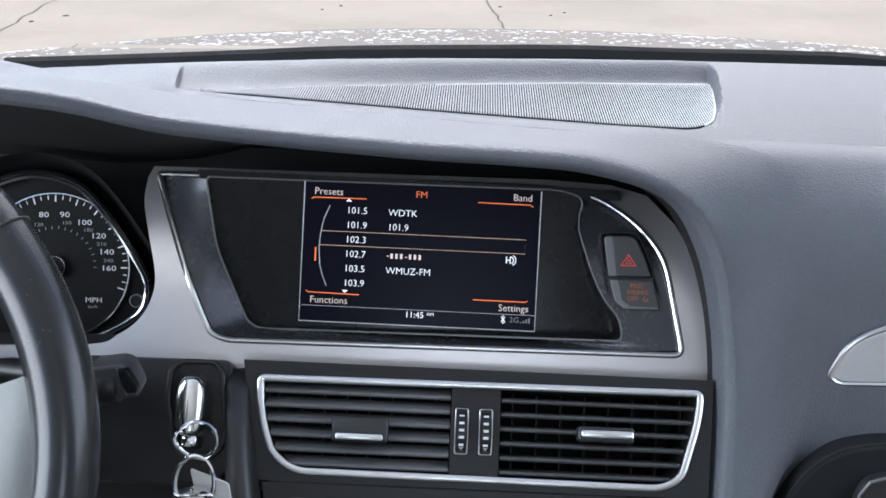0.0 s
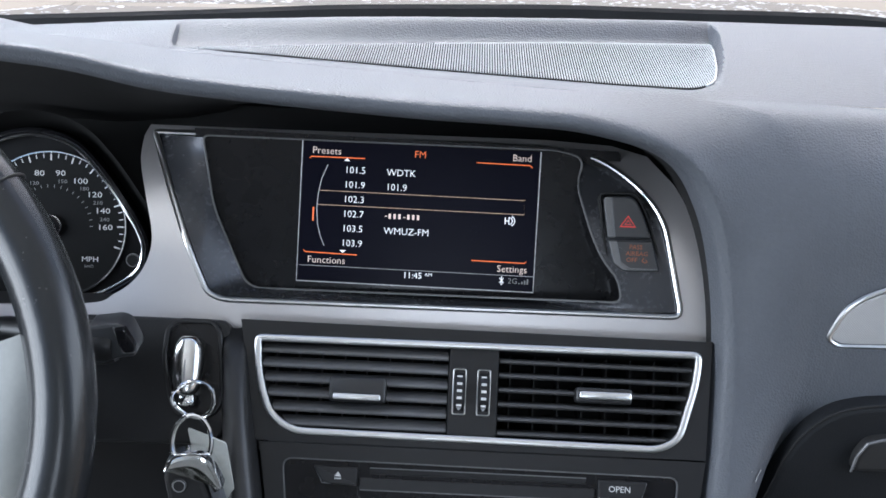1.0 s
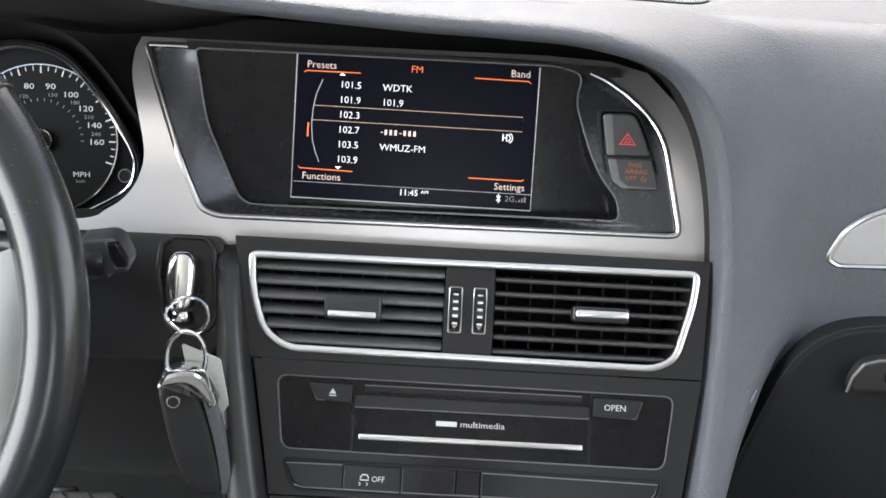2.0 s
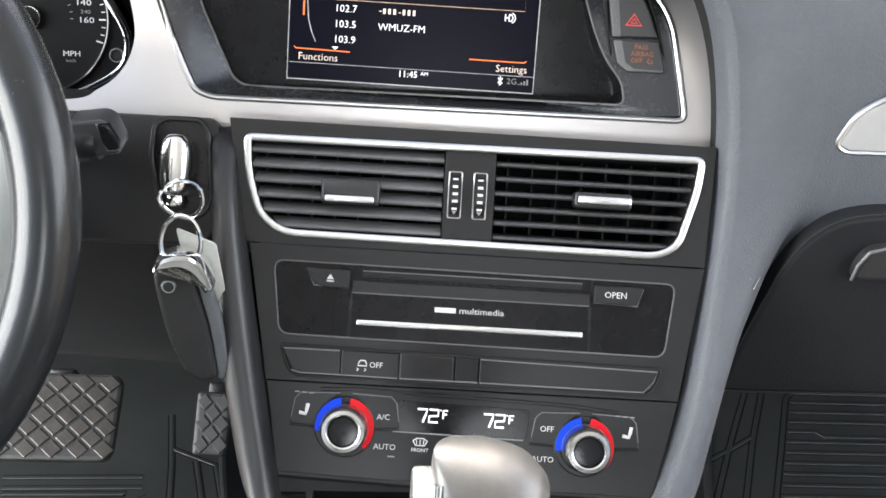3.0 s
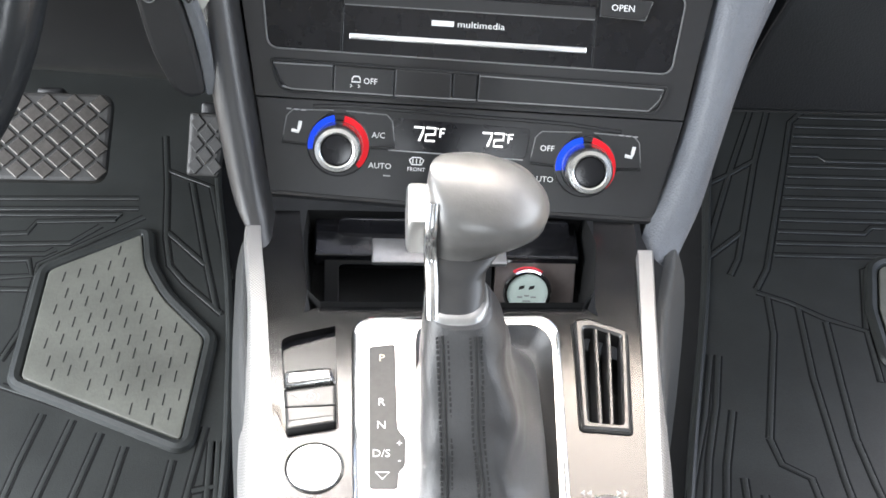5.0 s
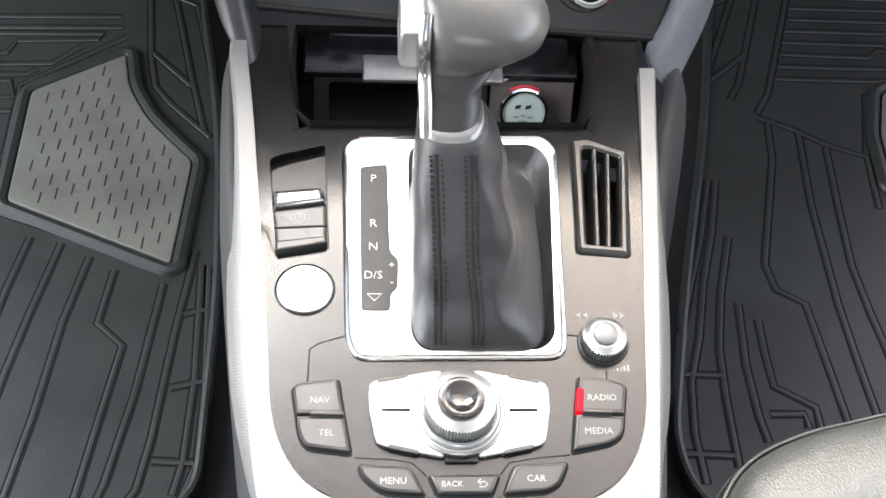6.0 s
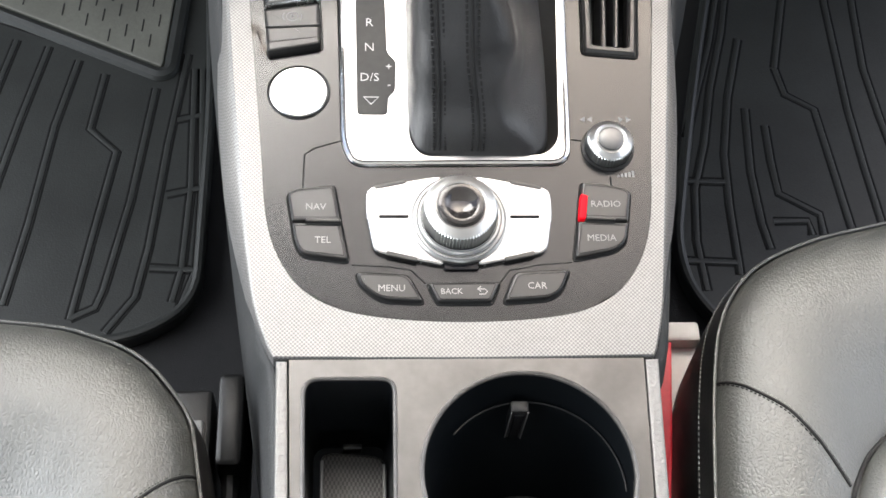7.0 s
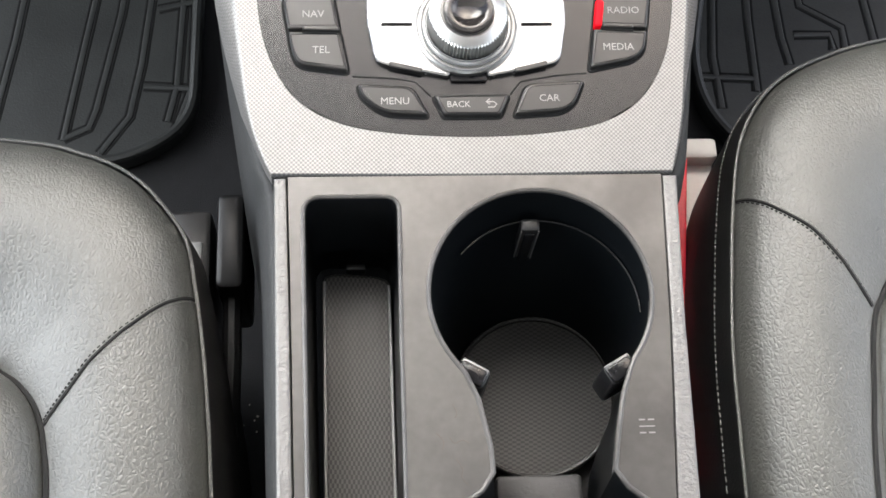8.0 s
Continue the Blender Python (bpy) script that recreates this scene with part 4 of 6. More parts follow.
# ---- media player, switches, climate ----
def media_player():
    t = thing("media_player", "glossy black disc player with chrome strip and push keys", "media player", STACK)
    out = rounded([(-111, -2.5), (119, -3.5), (114.5, -46.5), (-106, -45)], [7, 7, 7, 7], 6)
    part("panel", plate(ccw([(-124.5, 5.6), (134, 5.6), (123.5, -70.6), (-111, -70.6)]), [out], -8, 0), PLASTIC, t, "matt black panel")
    part("fascia", slab(offset(out, -0.7), -8, -0.9, 0.6), GLOSS, t, "glossy black fascia")
    part("fascia_edge", tube([(x, y, -0.5) for x, y in offset(out, -0.5)], 0.45, 6, closed=True), EDGE, t)
    part("slot", slab(rect(-60, -9.4, 65, -7.0, 0.8), -0.9, -0.75, 0), SEAM, t)
    part("slot_lip", tube([(-60, -9.9, -0.8), (65, -9.9, -0.8)], 0.45, 6), PLASTIC, t)
    part("door", slab(rect(-65.6, -45.2, 70, -19.5, 0.5), -0.9, -0.2, 0.4), GLOSS, t, "glossy drop-down door")
    part("door_lip", slab(rect(-65.6, -19, 70, -12.4, 0.5), -0.9, 0.1, 0.4), PLASTIC, t)
    for x in (-66.4, 70.8):
        part("gap", slab(rect(x - 0.35, -45.6, x + 0.35, -3.5), -0.9, -0.7, 0), SEAM, t)
    part("chrome_strip", block(-62, -37.4, -0.6, 66.5, -34.2, 1.2, 0.8), BRUSHED, t, "satin chrome strip")
    bar(-18.2, -27.6, -6.2, -24.8, WHITE_MARK, t, -0.15, name="bar")
    lettering("multimedia", -4.4, -26.2, 3.5, WHITE_MARK, t, -0.1, "LEFT", 1.2)
    part("eject_key", slab(rounded([(-92.5, -6.2), (-66.9, -6.6), (-66.9, -17), (-87, -16.4)], [1.5, 1, 1, 6]), -0.9, 2.6, 0.8), PLASTIC, t)
    part("mark", slab([(-80, -12.2), (-76, -12.2), (-78, -9.2)], 2.62, 2.75, 0), WHITE_MARK, t)
    bar(-80, -13.6, -76, -12.9, WHITE_MARK, t, 2.6, name="mark")
    part("open_key", slab(rounded([(71.5, -6.8), (100, -7.2), (97, -18.2), (71.5, -17.2)], [1, 1.5, 6, 1]), -0.9, 2.6, 0.8), PLASTIC, t)
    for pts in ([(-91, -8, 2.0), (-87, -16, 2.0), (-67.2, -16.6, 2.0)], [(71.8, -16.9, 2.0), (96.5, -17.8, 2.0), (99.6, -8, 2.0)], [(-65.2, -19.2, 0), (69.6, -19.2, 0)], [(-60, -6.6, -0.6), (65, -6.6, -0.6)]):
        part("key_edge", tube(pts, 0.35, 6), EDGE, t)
    lettering("OPEN", 84, -12.2, 3.6, WHITE_MARK, t, 2.65)


media_player()


def switch_row():
    t = thing("switch_row", "row of black push switches under the disc player", "switches", STACK)
    cells = ((-102.5, -69.6), (-69.2, -36.6), (-36.2, -5.4), (-5.0, 8.6), (9.0, 111))
    for i, (a, b) in enumerate(cells):
        p = [(a, -51.6), (b, -52.2 if i < 4 else -54), (b - (3.5 if i == 4 else 0), -66.4), (a + (6 if i == 0 else 0), -66)]
        part("switch", slab(rounded(p, [1.2, 1.2, 5 if i == 4 else 1, 7 if i == 0 else 1]), -4, 2.8 if i != 3 else 1.6, 1.0), PLASTIC, t)
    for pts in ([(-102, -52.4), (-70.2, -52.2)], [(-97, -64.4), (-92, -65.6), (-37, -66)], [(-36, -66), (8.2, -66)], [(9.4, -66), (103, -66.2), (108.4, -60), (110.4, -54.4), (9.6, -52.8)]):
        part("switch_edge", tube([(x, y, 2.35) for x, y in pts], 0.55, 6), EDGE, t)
    rim = rounded([(-103.6, -50.6), (112, -53), (112, -56), (108, -67.6), (-98, -67.2)], [2, 2, 4, 6, 7])
    part("gap", tube([(x, y, 1.9) for x, y in rim], 0.8, 6, closed=True), SEAM, t, "dark gap round the switches")
    lettering("OFF", -53.2, -59.4, 3.3, WHITE_MARK, t, 2.9, "LEFT", 0.95)
    stroke([(-59.6, -60), (-59.2, -58.2), (-58.4, -57), (-55.8, -57), (-55, -58.2), (-54.8, -60)], 0.7, WHITE_MARK, t, 2.85, "icon", closed=True)
    for x in (-60.2, -56.0):
        stroke([(x, -61.4), (x + 1.0, -62.2), (x, -63)], 0.5, WHITE_MARK, t, 2.9, "icon")


switch_row()


def climate():
    t = thing("climate_control", "black climate control panel with two dials and lit temperatures", "climate control", STACK)
    part("panel", slab(ccw([(-111, -71.4), (123.5, -71.4), (112, -129), (-102, -125)]), -8, 0, 0.6), PLASTIC, t)
    part("brow", tube([(-80, -74.6, 0.3), (-60, -73.6, 0.5), (60, -76.2, 0.5), (90, -79, 0.3)], 1.0, 6, flat=0.7), PLASTIC, t)
    part("display", slab(rounded([(-36, -78.5), (40, -80), (38, -97), (-39, -96)], 3), -2, 0.25, 0.2), GLOSS, t, "dark display")
    stroke([(-38, -96.4), (36.5, -97.6)], 0.7, GREY_MARK, t, 0.3, "edge")
    for x, y in ((-24.3, -90.3), (13.4, -91.2)):
        for pts in ([(0, 7.4), (5.4, 7.4), (4.6, 4.2), (3.0, 0)], [(6.6, 7.4), (11.8, 7.4), (11.6, 4.0), (6.7, 3.6), (6.4, 0.3), (11.6, 0.3)]):
            stroke([(x + u, y + v) for u, v in pts], 1.15, LCD_WHITE, t, 0.4, "digit", "lit white digit")
        stroke([(x + 12.8, y + 7.2), (x + 13.4, y + 7.2)], 0.8, LCD_WHITE, t, 0.4, "degree_mark")
        stroke([(x + 17, y + 7.2), (x + 14.6, y + 7.2), (x + 14.4, y + 2.6)], 0.9, LCD_WHITE, t, 0.4, "unit_letter")
        stroke([(x + 14.5, y + 5), (x + 16.6, y + 5)], 0.9, LCD_WHITE, t, 0.4, "unit_letter")
    for cx, cy, left in ((-65.2, -95.2, True), (71.4, -99.2, False)):
        # flat keys above and beside the dial
        for sx in (-1, 1):
            p = [(cx + sx * 3, cy + 19.2), (cx + sx * 26, cy + 18.4), (cx + sx * 29, cy + 15), (cx + sx * 31, cy + 0.4), (cx + sx * 15, cy - 0.4), (cx + sx * 12, cy + 12)]
            part("key", slab(rounded(p, [1, 3, 3, 1, 1, 4]), -0.5, 1.2, 0.6), PLASTIC, t)
            part("key_edge", tube([(cx + sx * 3.4, cy + 19, 1.0), (cx + sx * 25.4, cy + 18.2, 1.0), (cx + sx * 28.8, cy + 14.8, 1.0), (cx + sx * 30.4, cy + 4, 0.9)], 0.35, 6), EDGE, t)
            part("key_gap", tube([(cx + sx * 16, cy - 1.2, 0.1), (cx + sx * 31, cy - 0.6, 0.1)], 0.35, 6), SEAM, t)
        part("dial_ring", lathe([(17.2, -1), (17.2, 1.4), (16.4, 2.2), (14.2, 2.2), (13.6, 1.2), (13.6, -1)], cx, cy, 48, cap=False), PLASTIC, t)

        def arc(a0, a1, mat, name):
            bm = bmesh.new()
            ang = [radians(a0 + (a1 - a0) * k / 20) for k in range(21)]
            o = [(cx + 16.7 * math.cos(a), cy + 16.7 * math.sin(a)) for a in ang] + [(cx + 13.2 * math.cos(a), cy + 13.2 * math.sin(a)) for a in reversed(ang)]
            part(name, slab(o, 1.8, 2.7, 0), mat, t, name.replace("_", " "))

        arc(100, 190, BLUE, "blue_arc")
        arc(-45, 80, RED, "red_arc")
        knob = part("dial_knob", lathe([(13.3, 0), (13.0, 16), (12.7, 18.2), (11.6, 19.8), (9.6, 20.2), (8.7, 19.8), (8.4, 18.6)], cx, cy, 56, cap=False), DIAL_SILVER, t, "knurled chrome dial knob")
        part("dial_cap", lathe([(8.5, 18.2), (7.8, 19.2), (4.6, 19.5), (0.2, 19.4)], cx, cy, 40), GLOSS, knob, "glossy black cap")
        part("dial_base", lathe([(13.4, 1), (13.6, 5), (13.2, 6)], cx, cy, 56, cap=False), BRUSHED, knob)
        # seat heat icon
        x, y = (cx - 23, cy + 8.5) if left else (cx + 24.4, cy + 9)
        stroke([(x - 3, y - 1.6), (x + 0.6, y - 2.2), (x + 1.2, y), (x + 1.8, y + 3.6)], 2.0, WHITE_MARK, t, 1.3, "icon")
        for k in range(3):
            bar(cx + (-29 if left else 17) + 4 * k, cy + 18.2 - 0.2 * k, cx + (-26.4 if left else 19.6) + 4 * k, cy + 19.0 - 0.2 * k, GREY_MARK, t, 1.45, name="mark")
    for s, x, y, h in (("A/C", -43.6, -88.6, 3.3), ("AUTO", -42, -105.4, 3.3), ("OFF", 49.5, -90.3, 3.3), ("AUTO", 48, -107.6, 3.3), ("FRONT", -22, -106.2, 2.2)):
        lettering(s, x, y, h, WHITE_MARK, t, 1.35)
    stroke([(-26, -101), (-24, -99.6), (-20, -99.6), (-18, -101), (-19.4, -103.6), (-24.6, -103.6), (-26, -101)], 0.6, WHITE_MARK, t, 0.6, "icon")
    for x in (-24, -22, -20):
        stroke([(x, -103), (x, -100.4)], 0.5, WHITE_MARK, t, 0.6, "icon")
    for x, y in ((-36, -111), (46, -113.5)):
        bar(x - 4, y, x, y + 0.8, GREY_MARK, t, 1.0, name="mark")
    part("lower_lip", tube([(-101, -124, -1), (0, -127, -1), (111, -128, -1)], 2.2, 8), PLASTIC, t)


climate()


# ---- centre console ----
PANEL = [(-103.6, 270), (-102, 255), (-98, 225), (-91, 160), (-84.5, 95), (-81.5, 62), (-76, 43), (-66, 28.5), (-50, 19.5), (-28, 15.5), (0, 14.2), (27, 15.5), (48, 19.5), (63, 28.5), (73, 43), (78.5, 62), (82, 95), (89, 160), (96, 225), (98.2, 246), (99.2, 257)]


CONSOLE = thing("centre_console", "dark grey centre console edged with patterned aluminium", "centre console", CONS)


def lower_console():
    t = CONSOLE
    side = ((0.53, 0.632, -0.063, 0.176), (0.45, 0.632, -0.058, 0.155), (0.36, 0.624, -0.047, 0.143), (0.27, 0.616, -0.033, 0.131), (0.25, 0.614, -0.0275, 0.1255), (0.18, 0.613, -0.024, 0.1215), (0.0, 0.613, -0.018, 0.118))
    rows = []
    for y, z, a, b in side:
        rows.append([(a - 0.016, y, 0.30), (a - 0.012, y, 0.45), (a - 0.008, y, z - 0.05), (a - 0.003, y, z - 0.012), (a + 0.001, y, z - 0.004), (a + 0.006, y, z - 0.006)])
    part("side_panel", sheet(rows, 0, sub=(3, 3)), CONSOLE_SIDE, t, m=CONS.inverted(), scale=1)
    mir = []
    for y, z, a, b in side:
        w = ease(0.42, 0.56, y)
        mir.append([(b + 0.016 + 0.03 * w, y, 0.295), (b + 0.012 + 0.02 * w, y, 0.45), (b + 0.008 + 0.006 * w, y, z - 0.05), (b + 0.003, y, z - 0.012), (b - 0.001, y, z - 0.004), (b - 0.006, y, z - 0.006)])
    part("side_panel", sheet(mir, 0, sub=(3, 3)), CONSOLE_SIDE, t, m=CONS.inverted(), scale=1)


lower_console()


def console_trim():
    t = CONSOLE
    inner = [(x, y) for x, y, _ in smooth_line([(x, y, 0) for x, y in PANEL], 4)]
    outer = [(-110.8, 270), (-109.2, 255), (-104.5, 215), (-97, 130), (-88, 48), (-83.5, 20), (-76.5, 0.5), (73.5, 0.5), (78.4, 20), (82.5, 50), (92.5, 130), (102, 215), (105.4, 246), (106.6, 257)]
    out = [(x, y) for x, y, _ in smooth_line([(x, y, 0) for x, y in outer[:7]], 5)] + [(-40, 0), (0, -0.4), (38, 0)] + [(x, y) for x, y, _ in smooth_line([(x, y, 0) for x, y in outer[7:]], 5)]
    ring = out + inner[::-1]
    bm = bmesh.new()
    vs = [bm.verts.new((x, y, 0.6)) for x, y in ring]
    edges = [bm.edges.new((a, b)) for a, b in zip(vs, vs[1:] + vs[:1])]
    bmesh.ops.triangle_fill(bm, use_beauty=True, edges=edges)
    loops(bm, [[(x, y, 0.6) for x, y in inner], [(x, y, -8) for x, y in inner]], False, False, closed=False)
    part("frame", bm, WEAVE, t, "bright patterned aluminium frame", smooth=False)
    bm = bmesh.new()
    n = len(out)
    rows = []
    for dx, z, flare in ((0, 0.6, 0), (0.5, 0.2, 0.3), (1.0, -1.5, 1.2), (1.3, -5, 3.2), (1.5, -10, 5.6), (1.6, -17, 7.6)):
        row = []
        for i, (x, y) in enumerate(out):
            a, b = Vector(out[max(i - 1, 0)]), Vector(out[min(i + 1, n - 1)])
            d = (b - a).normalized()
            # the frame wraps down over the console side and tapers out at its rear corner
            wrap = ease(0, 85, y) * (1 - 0.85 * ease(110, 235, y))
            row.append((x + d.y * (dx + flare * wrap), y - d.x * dx, z if z > -10 or y > 4 else -10))
        rows.append(row)
    loops(bm, rows, False, False, closed=False)
    part("frame_edge", bm, WEAVE, t)
    return t


console_trim()


def sag(y):
    """The panel curves down towards the tray."""
    return -0.0006 * max(0.0, y - 140) ** 2


def console_plate():
    t = CONSOLE
    gate = rounded([(-54, 208), (45, 211), (51.5, 203), (46.5, 85), (-46.5, 84), (-51, 95)], [13, 10, 9, 9, 8, 6], 5)
    vent = rounded([(59, 207), (66.5, 208.6), (85.6, 200.6), (79.8, 140.4), (56.3, 142.4)], 1.5)
    brake = rounded([(-88.5, 195), (-84, 198), (-62, 205), (-58.5, 142), (-82.5, 137)], [3, 3, 1, 1, 1])
    # the tray opening reaches the front edge
    body = ccw([p for p in PANEL if p[1] < 212] + [(94.7, 214), (73, 214), (66, 220), (-70, 218), (-78, 214), (-96.4, 214)])
    body = [(x * 1.012, y) if 40 < y < 212 else (x, y) for x, y in body]
    panel = cut_fine(plate(body, [ccw(gate), ccw(vent), ccw(brake)], -6, 0))
    for v in panel.verts:
        v.co.z += sag(v.co.y)
    part("panel", panel, SATIN_DARK, t)
    for edge in (((-96.4, -78), (-97.2, -77.6), (-98.6, -77.4), (-100.4, -78.6), (-102.8, -81), (-105, -84)), ((73, 94.7), (72.6, 95.4), (73.2, 96.8), (74.8, 98.6), (77, 100.8), (80, 103))):
        rows = [[(a, y, z), ((a + b) / 2, y, z), (b, y, z)] for (a, b), y, z in zip(edge, (214, 220, 230, 245, 262, 291), (-3.3, -3.8, -4.6, -5.9, -7.4, -9.8))]
        part("panel_wing", sheet(rows, 0, sub=(3, 2)), SATIN_DARK, t, "dark wing beside the tray", angle=60)
    for pts in ([(-50, 97), (-62, 93), (-66, 90), (-66.5, 73)], [(47.5, 98), (56, 97)], [(63, 80), (63, 70)], [(-46.1, 39.3), (-30.2, 38.4), (-22.4, 37), (-16.6, 31)], [(43.6, 40.4), (30.5, 39.3), (18, 37), (13.8, 31.6)]):
        part("joint", tube([(x, y, 0.05) for x, y in pts], 0.35, 6, flat=0.4), SEAM, t)
    return t


console_plate()


def tray():
    t = thing("storage_tray", "open black tray with a chrome tab and socket cover", "tray", CONS)
    bm = bmesh.new()
    rim = [(-81, 262), (-77, 226), (-70, 218), (66, 220), (72, 228), (77, 262), (76, 296), (-80, 296)]
    loops(bm, [[(x, y, 0.3 if y < 263 else -14) for x, y in ccw(rim)], [(x * 0.96, y * 1.0 + 1, -46) for x, y in ccw(rim)]], False, True)
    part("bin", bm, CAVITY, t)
    part("ledge", block(-76, 268, -30, 72, 296, -20, 2), GLOSS, t)
    part("back_panel", slab(rounded([(-66, -46), (70, -46), (66, -12), (-62, -12)], 3), 0, 2, 0.6), GLOSS, t, m=Matrix.Translation((0, 0.292, 0)) @ pose(0, 0, 0, 75, 0, 0))
    part("tab", block(-44, 259, -18, 30, 277, -15, 1.2), material("grey satin tab", (0.2, 0.2, 0.198), 0.35, metal=0.8), t, "satin chrome tab")
    wall = Matrix.Translation((0, 0.259, -0.036)) @ pose(0, 0, 0, 62)
    part("socket_plate", slab(rect(25, -26, 70, 17, 2), -5, -2.4, 0.5), material("brown-grey plastic", (0.085, 0.072, 0.068), 0.35), t, "brown-grey socket plate", m=wall)
    part("recess_frame", band(rect(-70, -26, 23, 17, 3), rect(-62, -26, 15, 12, 3), -5, -2.4, 0.5), PLASTIC_SOFT, t, m=wall)
    s = thing("power_socket", "pale green socket cover with chrome rim and red ring", "socket", CONS @ Matrix.Translation((0.043, 0.257, -0.036)) @ pose(0, 0, 0, 62))
    part("rim", lathe([(13.6, -6), (13.6, 1), (12.8, 2), (11.4, 2), (10.8, 1)], cap=False), CHROME, s, "chrome rim")
    part("cover", lathe([(11, 0), (10.6, 0.9), (0.2, 1.0)]), SOCKET, s)
    part("ring", tube([(14.2 * math.cos(a), 14.2 * math.sin(a), -1.2) for a in np.linspace(radians(55), radians(125), 14)], 0.45, 6), RED_CLOTH, s, "dark red ring")
    for x in (-3.6, 2.0):
        part("mark", slab(rounded([(x - 1.4, 1.6), (x + 1.6, 2.4), (x + 2.0, 4.4), (x - 1.0, 3.8)], 0.4), 1.0, 1.15, 0), SEAM, s)
    for x0, y0, x1 in ((-5.5, -3.2, -2.5), (-1.6, -2.4, 1.2), (2.0, -3.2, 5.0), (-2.4, -5.6, 2.0)):
        bar(x0, y0, x1, y0 + 0.9, GREY_MARK, s, 1.0, name="mark")


tray()


def gear_selector():
    t = thing("gear_selector", "automatic gear selector with leather knob and stitched gaiter", "gear selector", CONS)
    gate = rounded([(-54, 208), (45, 211), (51.5, 203), (46.5, 85), (-46.5, 84), (-51, 95)], [13, 10, 9, 9, 8, 6], 6)
    boot = rounded([(-20, 203), (40, 205), (47, 196), (42, 97), (36, 90), (-17, 89), (-22, 97), (-22, 194)], [7, 8, 6, 7, 5, 6, 6, 6], 6)
    part("gate_plate", plate(offset(gate, -0.5), [boot], -3, 1.0), BRUSHED, t, "bright satin gate plate")
    part("gate_rim", tube([(x, y, 0.6) for x, y in offset(gate, -1.6)], 1.3, 8, closed=True), CHROME, t, "chrome rim")
    ind = rounded([(-45, 189), (-32, 191), (-31, 141), (-27, 136), (-27.6, 121), (-30.6, 118), (-31, 109), (-44, 109)], [2, 2, 2, 2, 2, 2, 2, 2])
    part("position_strip", slab(ind, 0.5, 1.4, 0.3), material("grey strip", (0.055, 0.054, 0.052), 0.5, spec=0.2), t, "grey position strip")
    for s, y in (("P", 182), ("R", 156), ("N", 143), ("D/S", 127.5)):
        lettering(s, -38.6, y, 4.4 if len(s) == 1 else 4.2, TAN_PRINT if s == "P" else WHITE_MARK, t, 1.5)
    lettering("+", -30.2, 133, 3.6, WHITE_MARK, t, 1.5)
    lettering("-", -30.2, 124, 3.6, WHITE_MARK, t, 1.5)
    stroke([(-41.2, 117.6), (-34.8, 117.6), (-38, 114)], 0.7, WHITE_MARK, t, 1.5, "mark", closed=True)
    # gaiter: a sunken well and a folded column up to the collar
    well = offset(boot, 0.6)
    bm = bmesh.new()
    loops(bm, [[(x, y, 0.6) for x, y in well], [(x, y, -1.5) for x, y in offset(boot, -1.2)], [(x, y, -5) for x, y in offset(boot, -4)], [(x, y, -8) for x, y in offset(boot, -9)]], False, True)
    part("well", bm, BOOT_LEATHER, t, "leather edge of the gaiter", angle=80)

    def ring(x0, x1, y0, y1, z, ex=0.55, lean=0.0):
        cx, cy, rx, ry = (x0 + x1) / 2, (y0 + y1) / 2, (x1 - x0) / 2, (y1 - y0) / 2
        out = []
        for k in range(64):
            c, s = math.cos(2 * math.pi * k / 64), math.sin(2 * math.pi * k / 64)
            out.append((cx + rx * math.copysign(abs(c) ** ex, c) + lean * s, cy + ry * math.copysign(abs(s) ** ex, s), z))
        return out

    rings = [ring(-20, 37, 91, 186, -12, 0.26), ring(-22, 38.5, 89.5, 188, -4, 0.26), ring(-22.4, 38, 89.2, 188, 1, 0.3), ring(-22, 34.5, 91.5, 186, 6, 0.36), ring(-21.8, 27, 97, 184, 16), ring(-22, 22.5, 104, 182, 28), ring(-22.5, 19, 113, 179, 42), ring(-22.5, 15.5, 123, 176, 56), ring(-22, 12.5, 133, 174, 68), ring(-21.2, 8.6, 138, 172, 76, 0.65), ring(-20.5, 7.0, 140, 171, 79, 0.7)]
    bm = bmesh.new()
    loops(bm, rings, False, True)
    bmesh.ops.subdivide_edges(bm, edges=[e for e in bm.edges if abs(e.verts[0].co.z - e.verts[1].co.z) > 1], cuts=3, use_grid_fill=True, smooth=0.4)
    for v in bm.verts:
        k = min(max(v.co.z, 0) / 12, 1) * min(max(79 - v.co.z, 0) / 15, 1)
        n = noise.noise_vector(v.co * 0.05)
        c = noise.noise(Vector((v.co.x * 0.11 + v.co.z * 0.05, v.co.y * 0.03, v.co.z * 0.07)))
        q = max(0.0, v.co.x - 4) / 20
        fold = math.sin(v.co.z * 0.13 + v.co.y * 0.10 + v.co.x * 0.16)
        v.co += Vector((n.x * (0.5 if v.co.x < 0 else 2.0) + fold * 1.5 * q, n.y * 1.5 - c * 1.8 - fold * 2.0 * q, n.z * 1.2)) * k
    skin = bm.copy()
    part("gaiter", bm, BOOT_LEATHER, t, "black leather gaiter", angle=80)
    for top_x, mid_x, low_x in ((-14.5, -11.5, -9.5), (-0.3, 2.5, 6.5)):
        raw = smooth_line([(low_x, 91, 3), (low_x - 0.5, 98, 18), (mid_x, 112, 40), ((mid_x + top_x) / 2, 125, 60), (top_x, 138, 77)], 9)
        line = settle(skin, raw, 0.1, (0, 0.75, -1))
        part("seam", tube(line, 0.65, 6), SEAM, t, "welted seam")
        for side in (-2.4, 2.4):
            stitches(line, side, SEAM, t, 0.62, 0.35, (0, -0.75, 1), "dark stitches along the seam")
    skin.free()
